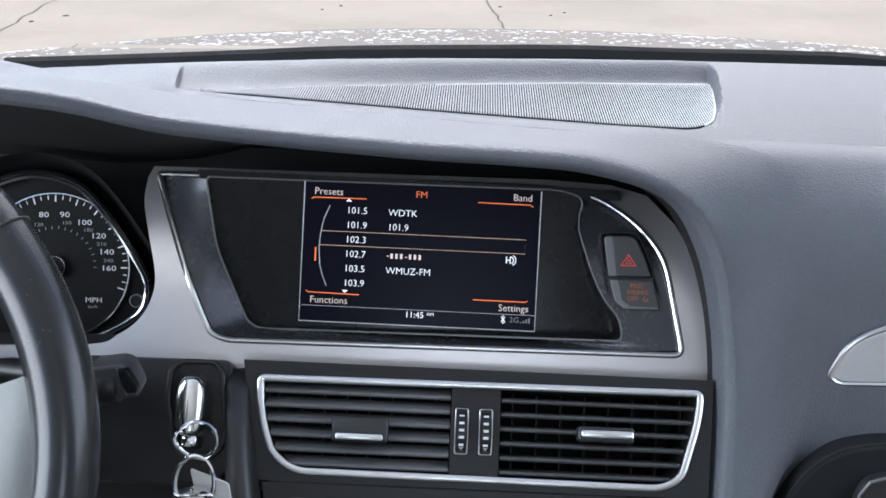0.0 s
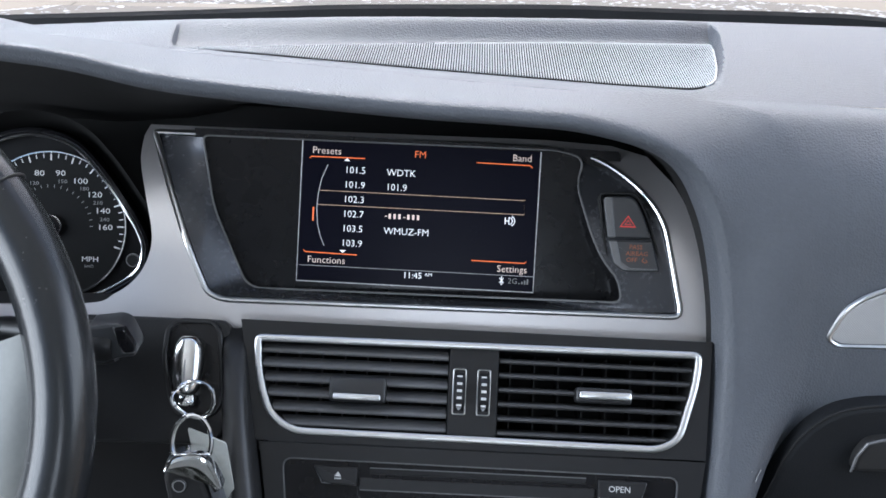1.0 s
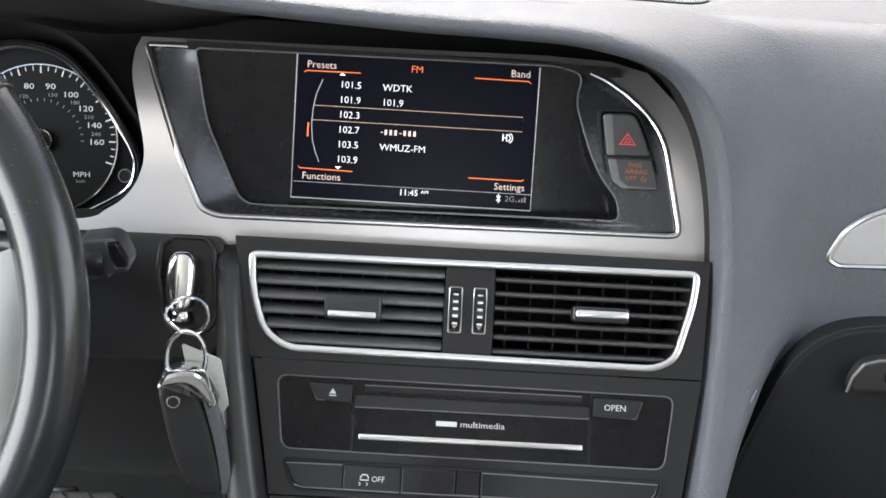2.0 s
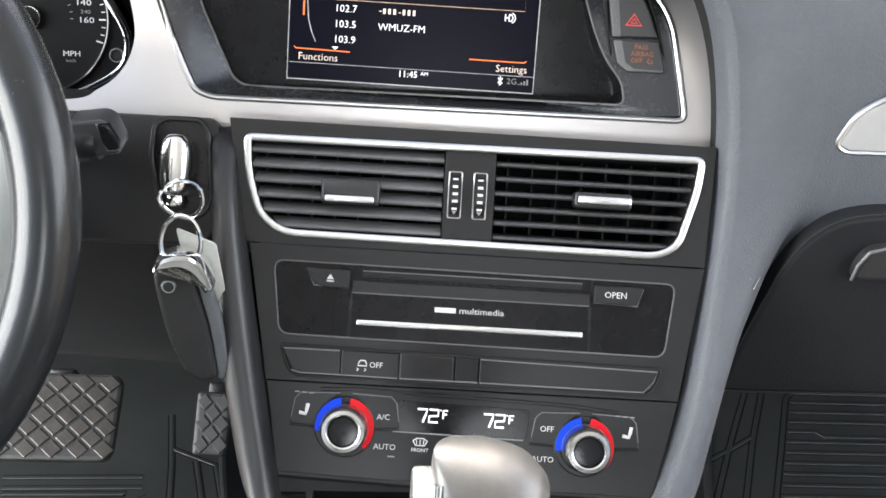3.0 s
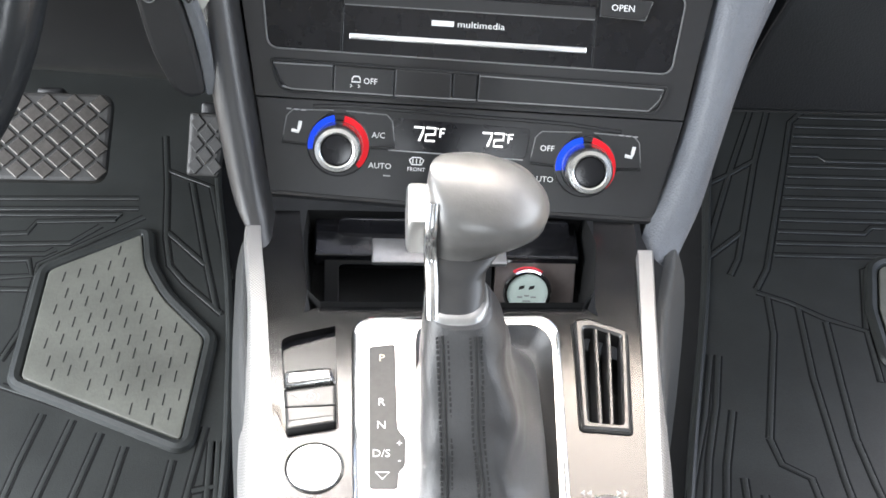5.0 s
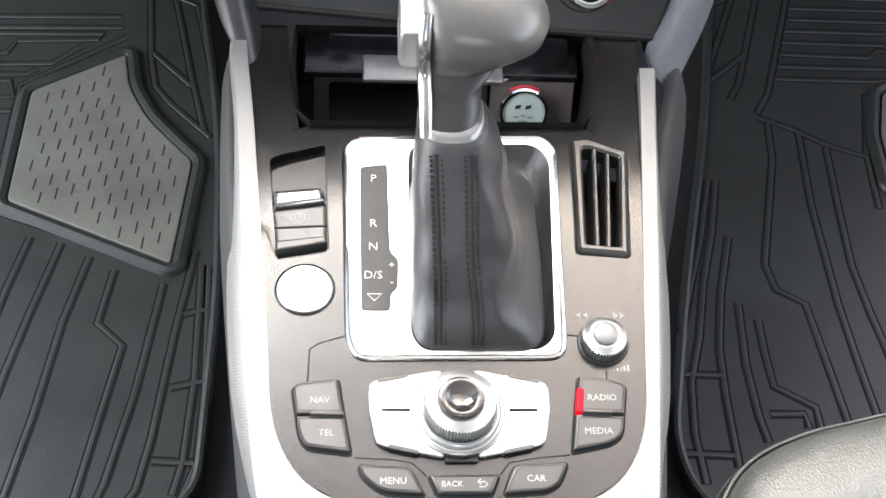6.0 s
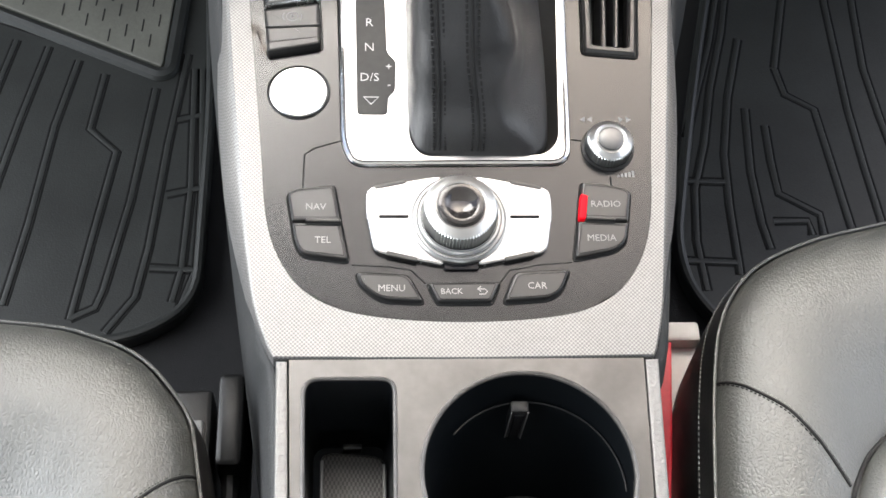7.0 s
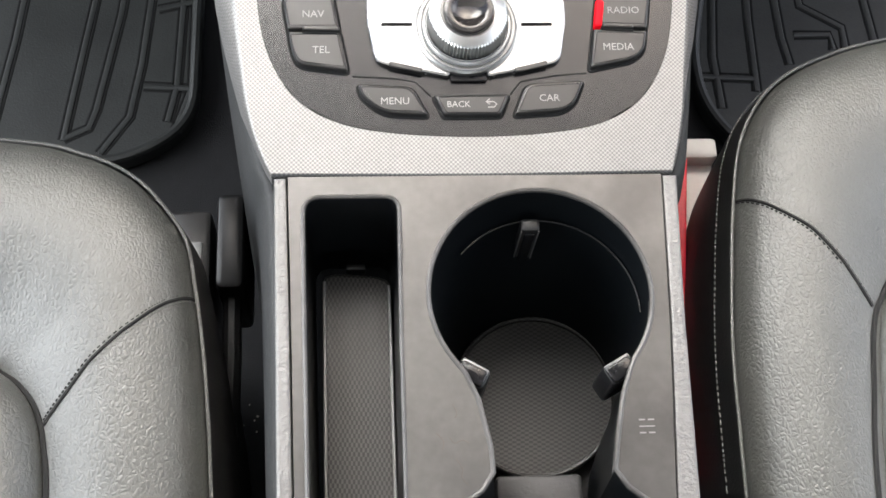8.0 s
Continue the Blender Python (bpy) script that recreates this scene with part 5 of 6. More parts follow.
    # lever
    rings = []
    for z, g in ((77, 0.96), (77.6, 1.0), (80.4, 0.98), (81.2, 0.92)):
        rings.append([(-8 + 14 * g * math.copysign(abs(math.cos(a)) ** 0.7, math.cos(a)), 155.5 + (z - 77) * 0.6 + 15 * g * math.copysign(abs(math.sin(a)) ** 0.8, math.sin(a)), z) for a in np.linspace(0, 2 * math.pi, 40, False)])
    bm = bmesh.new()
    loops(bm, rings)
    part("collar", bm, material("dull satin silver", (0.22, 0.22, 0.215), 0.35, metal=0.7), t, "dull silver collar")
    secs = []
    for z, x0, x1, y0, y1 in ((77, -20, 4.5, 142, 169), (81, -20, 4, 145.5, 173), (85, -20.5, 4.5, 151, 181), (87, -21, 5, 155, 187), (89, -21.5, 7, 158, 192), (95, -22, 14, 164, 199), (99, -22, 24, 164.5, 202), (104, -22, 30, 162.5, 205), (110, -22, 31, 162, 207), (116, -22, 26, 165, 207), (121, -21.5, 16, 171, 204), (125, -21, 3, 178, 198)):
        cx, cy, rx, ry = (x0 + x1) / 2, (y0 + y1) / 2, (x1 - x0) / 2, (y1 - y0) / 2
        ring = []
        for k in range(32):
            a = 2 * math.pi * k / 32
            c, s = math.cos(a), math.sin(a)
            ex = 0.55 if c < 0 else 0.95
            ring.append((cx + rx * math.copysign(abs(c) ** ex, c), cy + ry * math.copysign(abs(s) ** 0.85, s), z))
        secs.append(ring)
    bm = bmesh.new()
    loops(bm, secs[:6])
    part("stem", bm, PLASTIC_SOFT, t, "dark lever stem", angle=80)
    bm = bmesh.new()
    loops(bm, secs[5:])
    part("grip", bm, KNOB_LEATHER, t, "worn grey leather grip", angle=80)
    path = smooth_line([(-18.4, 146, 78), (-18.8, 154, 85.5), (-19.4, 165, 93), (-20, 168, 101), (-20.2, 168.5, 110), (-19.6, 175, 119)], 7)
    part("chrome_spine", tube(path, 3.2, 12), material("dull chrome", (0.42, 0.42, 0.42), 0.22, metal=1.0), t, "chrome side spine")
    part("release_button", block(-30.5, 168, 94, -20, 192, 115, 3), BRUSHED, t, "satin silver release button")


gear_selector()


def console_controls():
    t = thing("parking_brake_switch", "black electric parking brake switch with chrome edge", "switch", CONS)
    part("well", slab(rounded([(-88, 195), (-84, 198), (-62, 204.5), (-59, 142.5), (-82.5, 137.5)], [3, 3, 1, 1, 1]), -14, -7, 0), GLOSS, t)
    part("chrome_edge", slab(rounded([(-86.3, 173.5), (-62.2, 176.5), (-60.5, 167), (-85, 163)], [3, 3, 1, 1]), -7, 3.4, 3.2), material("dull chrome edge", (0.34, 0.34, 0.34), 0.26, metal=1.0), t, "chrome edge")
    part("rocker", slab(rounded([(-85, 162), (-60.5, 166), (-59.8, 143), (-82.5, 138.5)], 1.5), -7, 2.5, 1.5), KEY_GREY, t)
    part("rocker_foot", slab(rounded([(-83, 144), (-60.2, 147.4), (-59.8, 143), (-82.5, 138.5)], 1), 2, 4.2, 1.2), KEY_GREY, t)
    part("groove", tube([(-84, 152, 2.5), (-60, 153.5, 2.5)], 0.6, 6), SEAM, t)
    stroke([(-72.4 + 2.5 * math.cos(a), 158 + 2.3 * math.sin(a)) for a in (k * math.pi / 8 for k in range(16))], 0.45, GREY_MARK, t, 2.6, "icon", closed=True)
    lettering("P", -72.4, 158, 2.4, GREY_MARK, t, 2.6)
    for sx in (-1, 1):
        stroke([(-72.4 + sx * 4.2 * math.cos(a), 158 + 3.4 * math.sin(a)) for a in (-0.6, -0.2, 0.2, 0.6)], 0.45, GREY_MARK, t, 2.6, "icon")
    t = thing("start_button", "round bright metal start button", "button", CONS)
    part("well", lathe([(13.6, -2), (13.6, 0.3), (13.3, 0.5), (12.7, 0.2)], -69, 120.5, 48, cap=False), PLASTIC, t)
    part("cap", lathe([(12.4, -1), (12.4, 0.6), (11.9, 1.0), (7, 1.1), (0.2, 1.15)], -69, 120.5, 48), BRUSHED, t)
    t = thing("console_vent", "slatted black air vent in the console", "air vent", CONS)
    o = rounded([(58.8, 207.5), (66.5, 209), (86, 201), (80, 140), (56, 142)], 1.5)
    well = rounded([(63.4, 202.5), (67.5, 203), (81.6, 197.4), (76, 144.6), (60.4, 146)], 1.2)
    part("frame", band(offset(o, -0.4), well, -8, 2.2, 1.2), KEY_GREY, t, "broad satin frame")
    part("gap", tube([(x, y, 0.3 + sag(y)) for x, y in offset(o, 0.3)], 0.7, 6, closed=True), SEAM, t, "dark gap round the vent")
    part("duct", slab(o, -26, -24, 0), CAVITY, t)
    for x0, y0, x1, y1 in ((64.4, 145.4, 68.8, 203), (69.8, 145, 75.2, 200.6)):
        bm = bmesh.new()
        loops(bm, [[(x0 - 0.4, y0, -14), (x0, y0, 0.6), (x0 + 0.8, y0, 1.2), (x0 + 1.9, y0, 1.2), (x0 + 2.4, y0, 0.4), (x0 + 1.6, y0, -14)], [(x1 - 0.4, y1, -14), (x1, y1, 0.6), (x1 + 0.8, y1, 1.2), (x1 + 1.5, y1, 1.2), (x1 + 2.0, y1, 0.4), (x1 + 1.6, y1, -14)]])
        part("slat", bm, KEY_GREY, t, smooth=False)
    t = thing("volume_knob", "small knurled silver volume knob", "knob", CONS)
    knurl(t, 63, 94, 9.4, 4.6, 8.4, 6.4, 96)
    part("cap", lathe([(5.6, 7.6), (5.4, 8.8), (4.4, 9.3), (0.2, 9.0)], 63, 94, 32), material("grey knob cap", (0.14, 0.14, 0.14), 0.35, metal=0.6), t)
    part("base", lathe([(11.6, 0), (11.4, 0.7), (10.2, 0.9)], 63, 94, 40, cap=False), PLASTIC, t)
    for x in (52, 69):
        for d in (0, 3.2):
            tail, tip = (x + d, x + d + 2.2) if x > 60 else (x + d + 2.2, x + d)
            part("mark", slab([(tail, 106.6), (tail, 109.6), (tip, 108.1)], 0.05, 0.2, 0), GREY_MARK, t)
    for k in range(5):
        bar(66 + 1.6 * k, 80, 67 + 1.6 * k, 81 + 0.5 * k, GREY_MARK, t, 0.05, name="mark")


def knurl(t, cx, cy, r, z0, z1, rt, n):
    bm = bmesh.new()
    rings = []
    for z, rr, tooth in ((0, r, 0), (z0 - 4, r, 0), (z0 - 3, r, 1), (z1 - 2, r * 0.97, 1), (z1 - 1.2, r * 0.93, 0), (z1, rt + 0.6, 0), (z1 - 0.4, rt, 0)):
        rings.append([(cx + (rr + (0.9 if (k % 2 and tooth) else 0)) * math.cos(2 * math.pi * k / n), cy + (rr + (0.9 if (k % 2 and tooth) else 0)) * math.sin(2 * math.pi * k / n), z) for k in range(n)])
    loops(bm, rings, False, True)
    part("knurled_ring", bm, KNOB_SILVER, t, "knurled silver ring")


console_controls()


def push_button(name, poly, radii, text, tx, ty, size, label, h=3.0):
    t = thing(name, label, "button", CONS, "console menu buttons")
    o = rounded(poly, radii, 4)
    part("well", slab(offset(o, 1.1), -1, 0.35, 0.2), SEAM, t, "dark gap round the key")
    part("key", slab(o, -0.5, h, 0.9), KEY_GREY, t)
    cx, cy = sum(x for x, _ in o) / len(o), sum(y for _, y in o) / len(o)
    part("key_edge", tube([(cx + (x - cx) * 0.9, cy + (y - cy) * 0.82, h - 0.12) for x, y in o], 0.25, 6, closed=True), SEAM, t, "dark line round the key face")
    if text:
        lettering(text, tx, ty, size, GREY_LABEL, t, h + 0.1)
    return t


def ridge_bar(t, x0, y0, x1, y1):
    part("ridge", slab(rounded([(x0, y0 - 0.9), (x1, y1 - 0.9), (x1, y1 + 0.9), (x0, y0 + 0.9)], 0.7), 1, 4.6, 0.7), KEY_GREY, t, "raised locating ridge")
    part("ridge_gap", tube([(x0 - 0.2, y0 - 1.3, 3.3), (x1, y1 - 1.3, 3.3)], 0.4, 6), SEAM, t)


KNOB_CAP = material("glossy dark cap", (0.02, 0.018, 0.017), 0.12, spec=0.8, vary=0.05)
SOFT_KEY = material("satin silver key", (0.5, 0.5, 0.495), 0.26, metal=1.0, vary=0.02)
GREY_LABEL = material("pale grey print", (0.24, 0.236, 0.23), 0.5, vary=0.03)


def control_cluster():
    n = push_button("nav_button", [(-72.4, 70.6), (-68.8, 72.6), (-53.6, 74.4), (-51.0, 57.9), (-70.4, 57.9)], [3, 3, 1.2, 0.6, 0.6], "NAV", -60.9, 64, 3.0, "dark grey NAV button on the console")
    ridge_bar(n, -64.8, 57.5, -50.6, 57.2)
    push_button("tel_button", [(-70.2, 57.0), (-50.8, 57.0), (-47.8, 40.6), (-66.4, 43.2), (-69, 49)], [0.6, 0.6, 1.2, 3, 3], "TEL", -57.9, 49, 3.0, "dark grey TEL button on the console")
    r = push_button("radio_button", [(50.4, 76.2), (61, 75), (70.4, 72.6), (68, 58.2), (47.6, 58.9)], [1.2, 2, 3, 0.6, 0.6], "RADIO", 59.2, 65.6, 3.0, "dark grey RADIO button with a lit red marker")
    part("marker", slab(rounded([(48.9, 70.2), (51.9, 69.4), (50.3, 58.6), (47.3, 58.6)], 0.8), 0, 4.0, 0.6), RED_LED, r, "lit red marker")
    ridge_bar(r, 50.2, 58.8, 62.4, 58.2)
    push_button("media_button", [(47.4, 57.9), (67.9, 57.2), (66.4, 49), (61.6, 45), (44.8, 41.4)], [0.6, 0.6, 3, 3, 1.2], "MEDIA", 56.2, 50, 3.0, "dark grey MEDIA button on the console")
    push_button("menu_button", [(-44.2, 35.0), (-23.8, 34.0), (-18.0, 22.6), (-35.2, 23.4), (-42.8, 30.4)], [1.5, 3, 1, 5, 3], "MENU", -30.3, 27.8, 2.9, "dark grey MENU button on the console")
    b = push_button("back_button", [(-15.4, 30.2), (13.0, 30.6), (9.6, 22.4), (-12.0, 22.4)], [1, 1, 1.2, 1.2], "BACK", -6.4, 26.4, 2.5, "dark grey BACK button with a return arrow")
    stroke([(4.2, 27.4), (7, 27.4), (8, 26.4), (7, 25.2), (4.6, 25.2)], 0.5, GREY_LABEL, b, 3.15, "icon")
    stroke([(5.4, 28.6), (4.0, 27.4), (5.4, 26.4)], 0.5, GREY_LABEL, b, 3.15, "icon")
    push_button("car_button", [(19.8, 34.8), (41.8, 36.2), (38.0, 27), (32.8, 23.8), (15.0, 22.6)], [3, 1.5, 3, 3, 1], "CAR", 28.2, 28.8, 2.9, "dark grey CAR button on the console")
    t = thing("control_knob", "round silver menu control knob between silver soft keys", "control knob", CONS)
    for sx in (-1, 1):
        p = [(sx * 7.2 - 2.0, 79.5), (sx * 38.4 - 2.0, 73.4), (sx * 38.6 - 2.0, 62), (sx * 35.4 - 2.0, 44), (sx * 7.0 - 2.0, 38)]
        part("soft_key", slab(rounded(p, [2, 4, 4, 4, 2]), 0.2, 2.4, 0.8), SOFT_KEY, t, "bright silver soft key")
        part("groove", tube([(sx * 21 - 2.0, 60, 2.5), (sx * 33 - 2.0, 60, 2.5)], 0.7, 6), SEAM, t)
        part("mark", slab(rounded([(sx * 21.5 - 2.0, 76.9), (sx * 35 - 2.0, 74.2), (sx * 34.6 - 2.0, 72.6), (sx * 22 - 2.0, 75.2)], 0.4), 2.2, 2.7, 0.2), KEY_GREY, t)
        part("mark", slab(rounded([(sx * 17.6 - 2.0, 41.6), (sx * 30 - 2.0, 44.6), (sx * 30.4 - 2.0, 42.6), (sx * 18 - 2.0, 39.8)], 0.4), 2.2, 2.7, 0.2), KEY_GREY, t)
    part("notch", slab(rect(-9, 36.6, 5, 47, 1), 0.0, 1.4, 0.2), GLOSS, t, "glossy black notch")
    cx, cy = -2.4, 58.5
    part("base_ring", lathe([(19.8, 0), (19.8, 3.6), (19.2, 4.4), (18.2, 4.6), (18.0, 4.0), (17.4, 4.0), (17.2, 5.4), (16.6, 6.0), (15.4, 6.0)], cx, cy, 64, cap=False), KNOB_SILVER, t, "stepped silver base ring")
    for rr, z in ((18.9, 4.6), (17.3, 5.6), (15.9, 6.1)):
        part("ring_groove", tube([(cx + rr * math.cos(a), cy + rr * math.sin(a), z) for a in np.linspace(0, 2 * math.pi, 64, False)], 0.35, 6, closed=True), GREY_MARK, t)
    knurl(t, cx, cy, 14.6, 9.6, 16.2, 10.2, 144)
    part("cap", lathe([(10.0, 14.4), (9.9, 16.4), (9.2, 17.4), (7.8, 17.8), (6.2, 17.4), (5.2, 16.6), (2.6, 16.1), (0.2, 16.0)], cx, cy, 44), KNOB_CAP, t, "glossy black dished cap")


control_cluster()


# ---- cup holder section ----
def cup_holder():
    t = thing("cup_holder", "satin grey console tray with cup holder and phone slot", "cup holder", CUP)
    out = ccw([(-70.4, -1), (69.2, -1), (66.4, -60), (62, -122), (59.4, -240), (-66, -240), (-67.1, -122), (-68.6, -60)])
    slot = rounded([(-65, -9), (-29.5, -9), (-30, -64), (-29.5, -200), (-61, -200), (-64, -64)], [7, 6, 1, 6, 6, 1], 5)
    cup = [(20.5 + 40.5 * math.cos(a), -47.5 + 40.5 * math.sin(a)) for a in np.linspace(radians(-38), radians(218), 44)]
    cup2 = [(20.5 + 40.5 * math.cos(a), -148 + 40.5 * math.sin(a)) for a in np.linspace(radians(142), radians(398), 44)]
    hole = ccw(cup + [(-8, -77), (-4, -86), (-0.5, -103), (0, -112), (-4, -118)] + cup2 + [(46, -118), (42, -112), (44, -100), (47, -86), (50, -78)])
    grey = material("satin grey metallic plastic", (0.09, 0.087, 0.084), 0.32, metal=0.45, vary=0.14, scale=30, stain=0.35, stain_scale=26)
    part("panel", plate(out, [slot, hole], -7, 0), grey, t)
    for o, w in ((slot, 0.9), (hole, 1.0)):
        part("rim", tube([(x, y, -0.3) for x, y in o], w, 8, closed=True), grey, t, "worn rounded rim")
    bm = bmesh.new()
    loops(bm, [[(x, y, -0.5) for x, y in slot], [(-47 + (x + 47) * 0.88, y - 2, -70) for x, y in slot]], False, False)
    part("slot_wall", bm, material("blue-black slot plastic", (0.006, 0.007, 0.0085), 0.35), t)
    part("slot_catch", block(-50, -20.5, -52, -42, -18, -46, 0.8), PLASTIC_SOFT, t)
    part("slot_mat_edge", tube([(-58.4, -26, -44.6), (-57.4, -205, -44.6)], 0.7, 6), GREY_MARK, t, "pale mat edge")
    part("slot_mat_edge", tube([(-33, -28, -44.6), (-31.4, -205, -44.6)], 0.7, 6), GREY_MARK, t, "pale mat edge")
    part("slot_mat", slab(rounded([(-58.9, -23.6), (-54, -22), (-37, -23.6), (-32.5, -25.7), (-31, -205), (-57.6, -205)], [2, 2, 2, 3, 3, 3]), -72, -45, 1.4), material("ribbed rubber", (0.024, 0.023, 0.0215), 0.5, bump=1.0, bump_scale=1150, kind="diamond", stretch=(1.0, 0.5, 1.0), contrast=(0.3, 2.0)), t, "ribbed rubber mat")
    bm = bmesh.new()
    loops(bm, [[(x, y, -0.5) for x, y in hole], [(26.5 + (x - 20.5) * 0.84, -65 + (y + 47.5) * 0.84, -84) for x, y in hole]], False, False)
    # wall colour taken almost to black for the shade inside the cup
    part("cup_wall", bm, material("blue-black plastic with cup shade", (0.0025, 0.0035, 0.0045), 0.45, spec=0.2), t)
    # mat base darkened too, for the shade at the cup bottom
    part("cup_mat", lathe([(34.6, -92), (34.6, -80.8), (34.0, -80.2), (33.0, -80.6), (32.6, -82), (0.2, -82)], 27.5, -64.5, 48), material("ribbed mat with cup shade", (0.014, 0.0135, 0.013), 0.5, bump=1.0, bump_scale=1050, kind="diamond", stretch=(0.55, 1.0, 1.0), contrast=(0.3, 2.2)), t, "ribbed rubber cup mat")
    part("base", slab(ccw([(-25, 0), (65, 0), (65, -200), (-25, -200)]), -96, -88, 0), CAVITY, t)
    part("divider", block(7.5, -130, -96, 41, -101.5, -60, 2), DOORTRIM, t, "grey divider")
    part("step", tube([(22.5 + 37.4 * math.cos(a), -50.3 + 37.4 * math.sin(a), -16) for a in np.linspace(radians(0), radians(140), 40)], 0.35, 6), PLASTIC_SOFT, t, "moulded step in the cup wall")
    # sprung grips
    g = part("grip", block(16.6, -18.5, -46, 23.8, -13.5, -12, 1.2), PLASTIC_SOFT, t)
    part("grip_face", block(18.2, -19.3, -42, 22.2, -18, -15, 0.6), GLOSS, g, "glossy centre strip")
    for x in (16.9, 23.5):
        part("grip_edge", tube([(x, -18.5, -43), (x, -18.5, -13)], 0.3, 6), EDGE, g)
    for sx, x, y in ((1, -5.5, -76.5), (-1, 47.5, -76)):
        g = part("grip", block(-6, -4, -26, 6, 4, -1.5, 2), PLASTIC, t, m=Matrix.Translation((x * MM, y * MM, 0)) @ pose(0, 0, 0, 0, 0, -30 * sx))
        part("grip_face", block(-5.2, -3.4, -24, 5.2, 3.2, -0.6, 1.4), GLOSS, g, "glossy roller")
        part("grip_cap", block(-5, -1.4, -1.7, 5, 3.6, -0.9, 0.4), EDGE, g, "grey top")
    for x0, y0, x1, y1 in ((51.6, -95.2, 53.8, -94.7), (54.8, -95.2, 57, -94.7), (51.6, -97.5, 57, -97.1), (51.6, -99.8, 53.8, -99.3), (54.8, -99.8, 57, -99.3)):
        bar(x0, y0, x1, y1, GREY_MARK, t, 0.02, name="mark")
    spill = material("dried brown spill", (0.072, 0.06, 0.052), 0.5, vary=0.3)
    for pts in ([(-19, -98), (-16.5, -101), (-17.2, -104)], [(-14.6, -99.4), (-12.8, -101.6), (-10, -100.6), (-7.8, -101.8)], [(-12.6, -107), (-10.4, -110.6), (-10.8, -113.4), (-8.6, -116.2)], [(-13, -88), (-11.6, -91), (-12.4, -93)]):
        stroke([(x, y) for x, y, _ in smooth_line([(x, y, 0) for x, y in pts], 4)], 0.28, spill, t, 0.02, "spill_mark", "dried brown spill line")
    ys = (-1, -60, -122, -240)
    for inner, outer in (((-71.0, -69.2, -67.7, -66.6), (-75.6, -74.4, -73.2, -72)), ((69.8, 67.0, 62.6, 60), (75.4, 72.4, 70.6, 69))):
        o = ccw(list(zip(inner, ys)) + list(zip(outer, ys))[::-1])
        part("edge_strip", slab(o, -10, -0.4, 1.2), STRIP_GREY, t, "grained silver edge strip")


cup_holder()


# ---- instrument cluster, steering wheel, ignition ----
def cluster():
    m = Matrix.Translation((-0.2195, 0.765, 0.828)) @ pose(0, 0, 0, 74, 0, 0)
    t = thing("instrument_cluster", "black speedometer with white numbers and chrome ring", "instrument cluster", m)
    part("face", lathe([(48.6, -8), (48.6, -2), (0.2, -2)], seg=64), material("black dial face", (0.004, 0.004, 0.004), 0.5, spec=0.15), t)
    pod = ccw([(p.x, p.y) for p in smooth_line([(-62, 40, 0), (-35.7, 53.5, 0), (-11.2, 59.3, 0), (13.5, 53.2, 0), (30.2, 37.5, 0), (46.6, 14.6, 0), (56.8, -2.1, 0), (60.2, -13.7, 0), (57, -27.4, 0), (43.6, -37.9, 0), (21.4, -47.4, 0), (-19, -54.1, 0), (-60, -58, 0), (-74, -10, 0)], 6, closed=True)])
    part("pod_floor", slab(pod, -9, -4, 0), material("black pod floor", (0.004, 0.004, 0.0045), 0.5, spec=0.12), t)
    part("chrome_ring", tube([(x, y, 2) for x, y in pod], 1.2, 8, closed=True), CHROME, t, "teardrop chrome ring")
    bm = bmesh.new()
    loops(bm, [[(x, y, z) for x, y in offset(pod, d)] for d, z in ((0.6, -4), (1.0, 2.4), (2.6, 4.4), (4.6, 3.6), (5.2, -2), (5.4, -14))], False, False)
    part("pod_rim", bm, GLOSS, t, "glossy black pod rim", angle=60)
    part("inner_ring", tube([(48.6 * math.cos(a), 48.6 * math.sin(a), -1.4) for a in np.linspace(radians(-75), radians(215), 60)], 0.8, 6), CHROME, t, "thin silver ring")
    part("hub", lathe([(6.5, -2), (6.5, 3), (5.6, 3.6), (0.2, 3.6)]), GLOSS, t)
    part("hub_rim", lathe([(7.4, -2), (7.4, 2.4), (6.6, 2.6)], cap=False), CHROME, t)
    mph = [(160, -1), (140, 17), (120, 36.5), (100, 57.5), (90, 80), (80, 102.5), (70, 126), (60, 148), (50, 168)]
    for n, a in mph:
        lettering(str(n), 35.0 * math.cos(radians(a)), 35.0 * math.sin(radians(a)), 3.7, DIAL_WHITE, t, -1.5, squeeze=1.34)
    for n, r, a in ((240, 35, 7.5), (210, 34, 27), (180, 32.6, 49), (150, 30, 76), (120, 29.7, 112)):
        lettering(str(n), r * math.cos(radians(a)), r * math.sin(radians(a)), 2.5, GREY_MARK, t, -1.5, squeeze=1.25)
    for k in range(22):
        a = radians(9.5 * k)
        stroke([(25 * math.cos(a), 25 * math.sin(a)), (27 * math.cos(a), 27 * math.sin(a))], 0.5, GREY_MARK, t, -1.6, "tick")
    for k in range(-3, 34):
        a = radians(6.0 * k)
        r0 = 43 if k % 3 == 0 else 44.6
        stroke([(r0 * math.cos(a), r0 * math.sin(a)), (47.2 * math.cos(a), 47.2 * math.sin(a))], 0.9 if k % 3 == 0 else 0.6, DIAL_WHITE, t, -1.6, "tick")
    lettering("MPH", 25.3, -22, 3.4, DIAL_WHITE, t, -1.5, squeeze=1.2)
    lettering("km/h", 24.6, -26.4, 2.2, GREY_MARK, t, -1.5)
    part("sensor", lathe([(4.4, -4), (4.4, -1), (3.6, -0.6), (3.2, -1.6), (0.2, -1.6)], 53.4, -21.8, 24), PLASTIC, t)
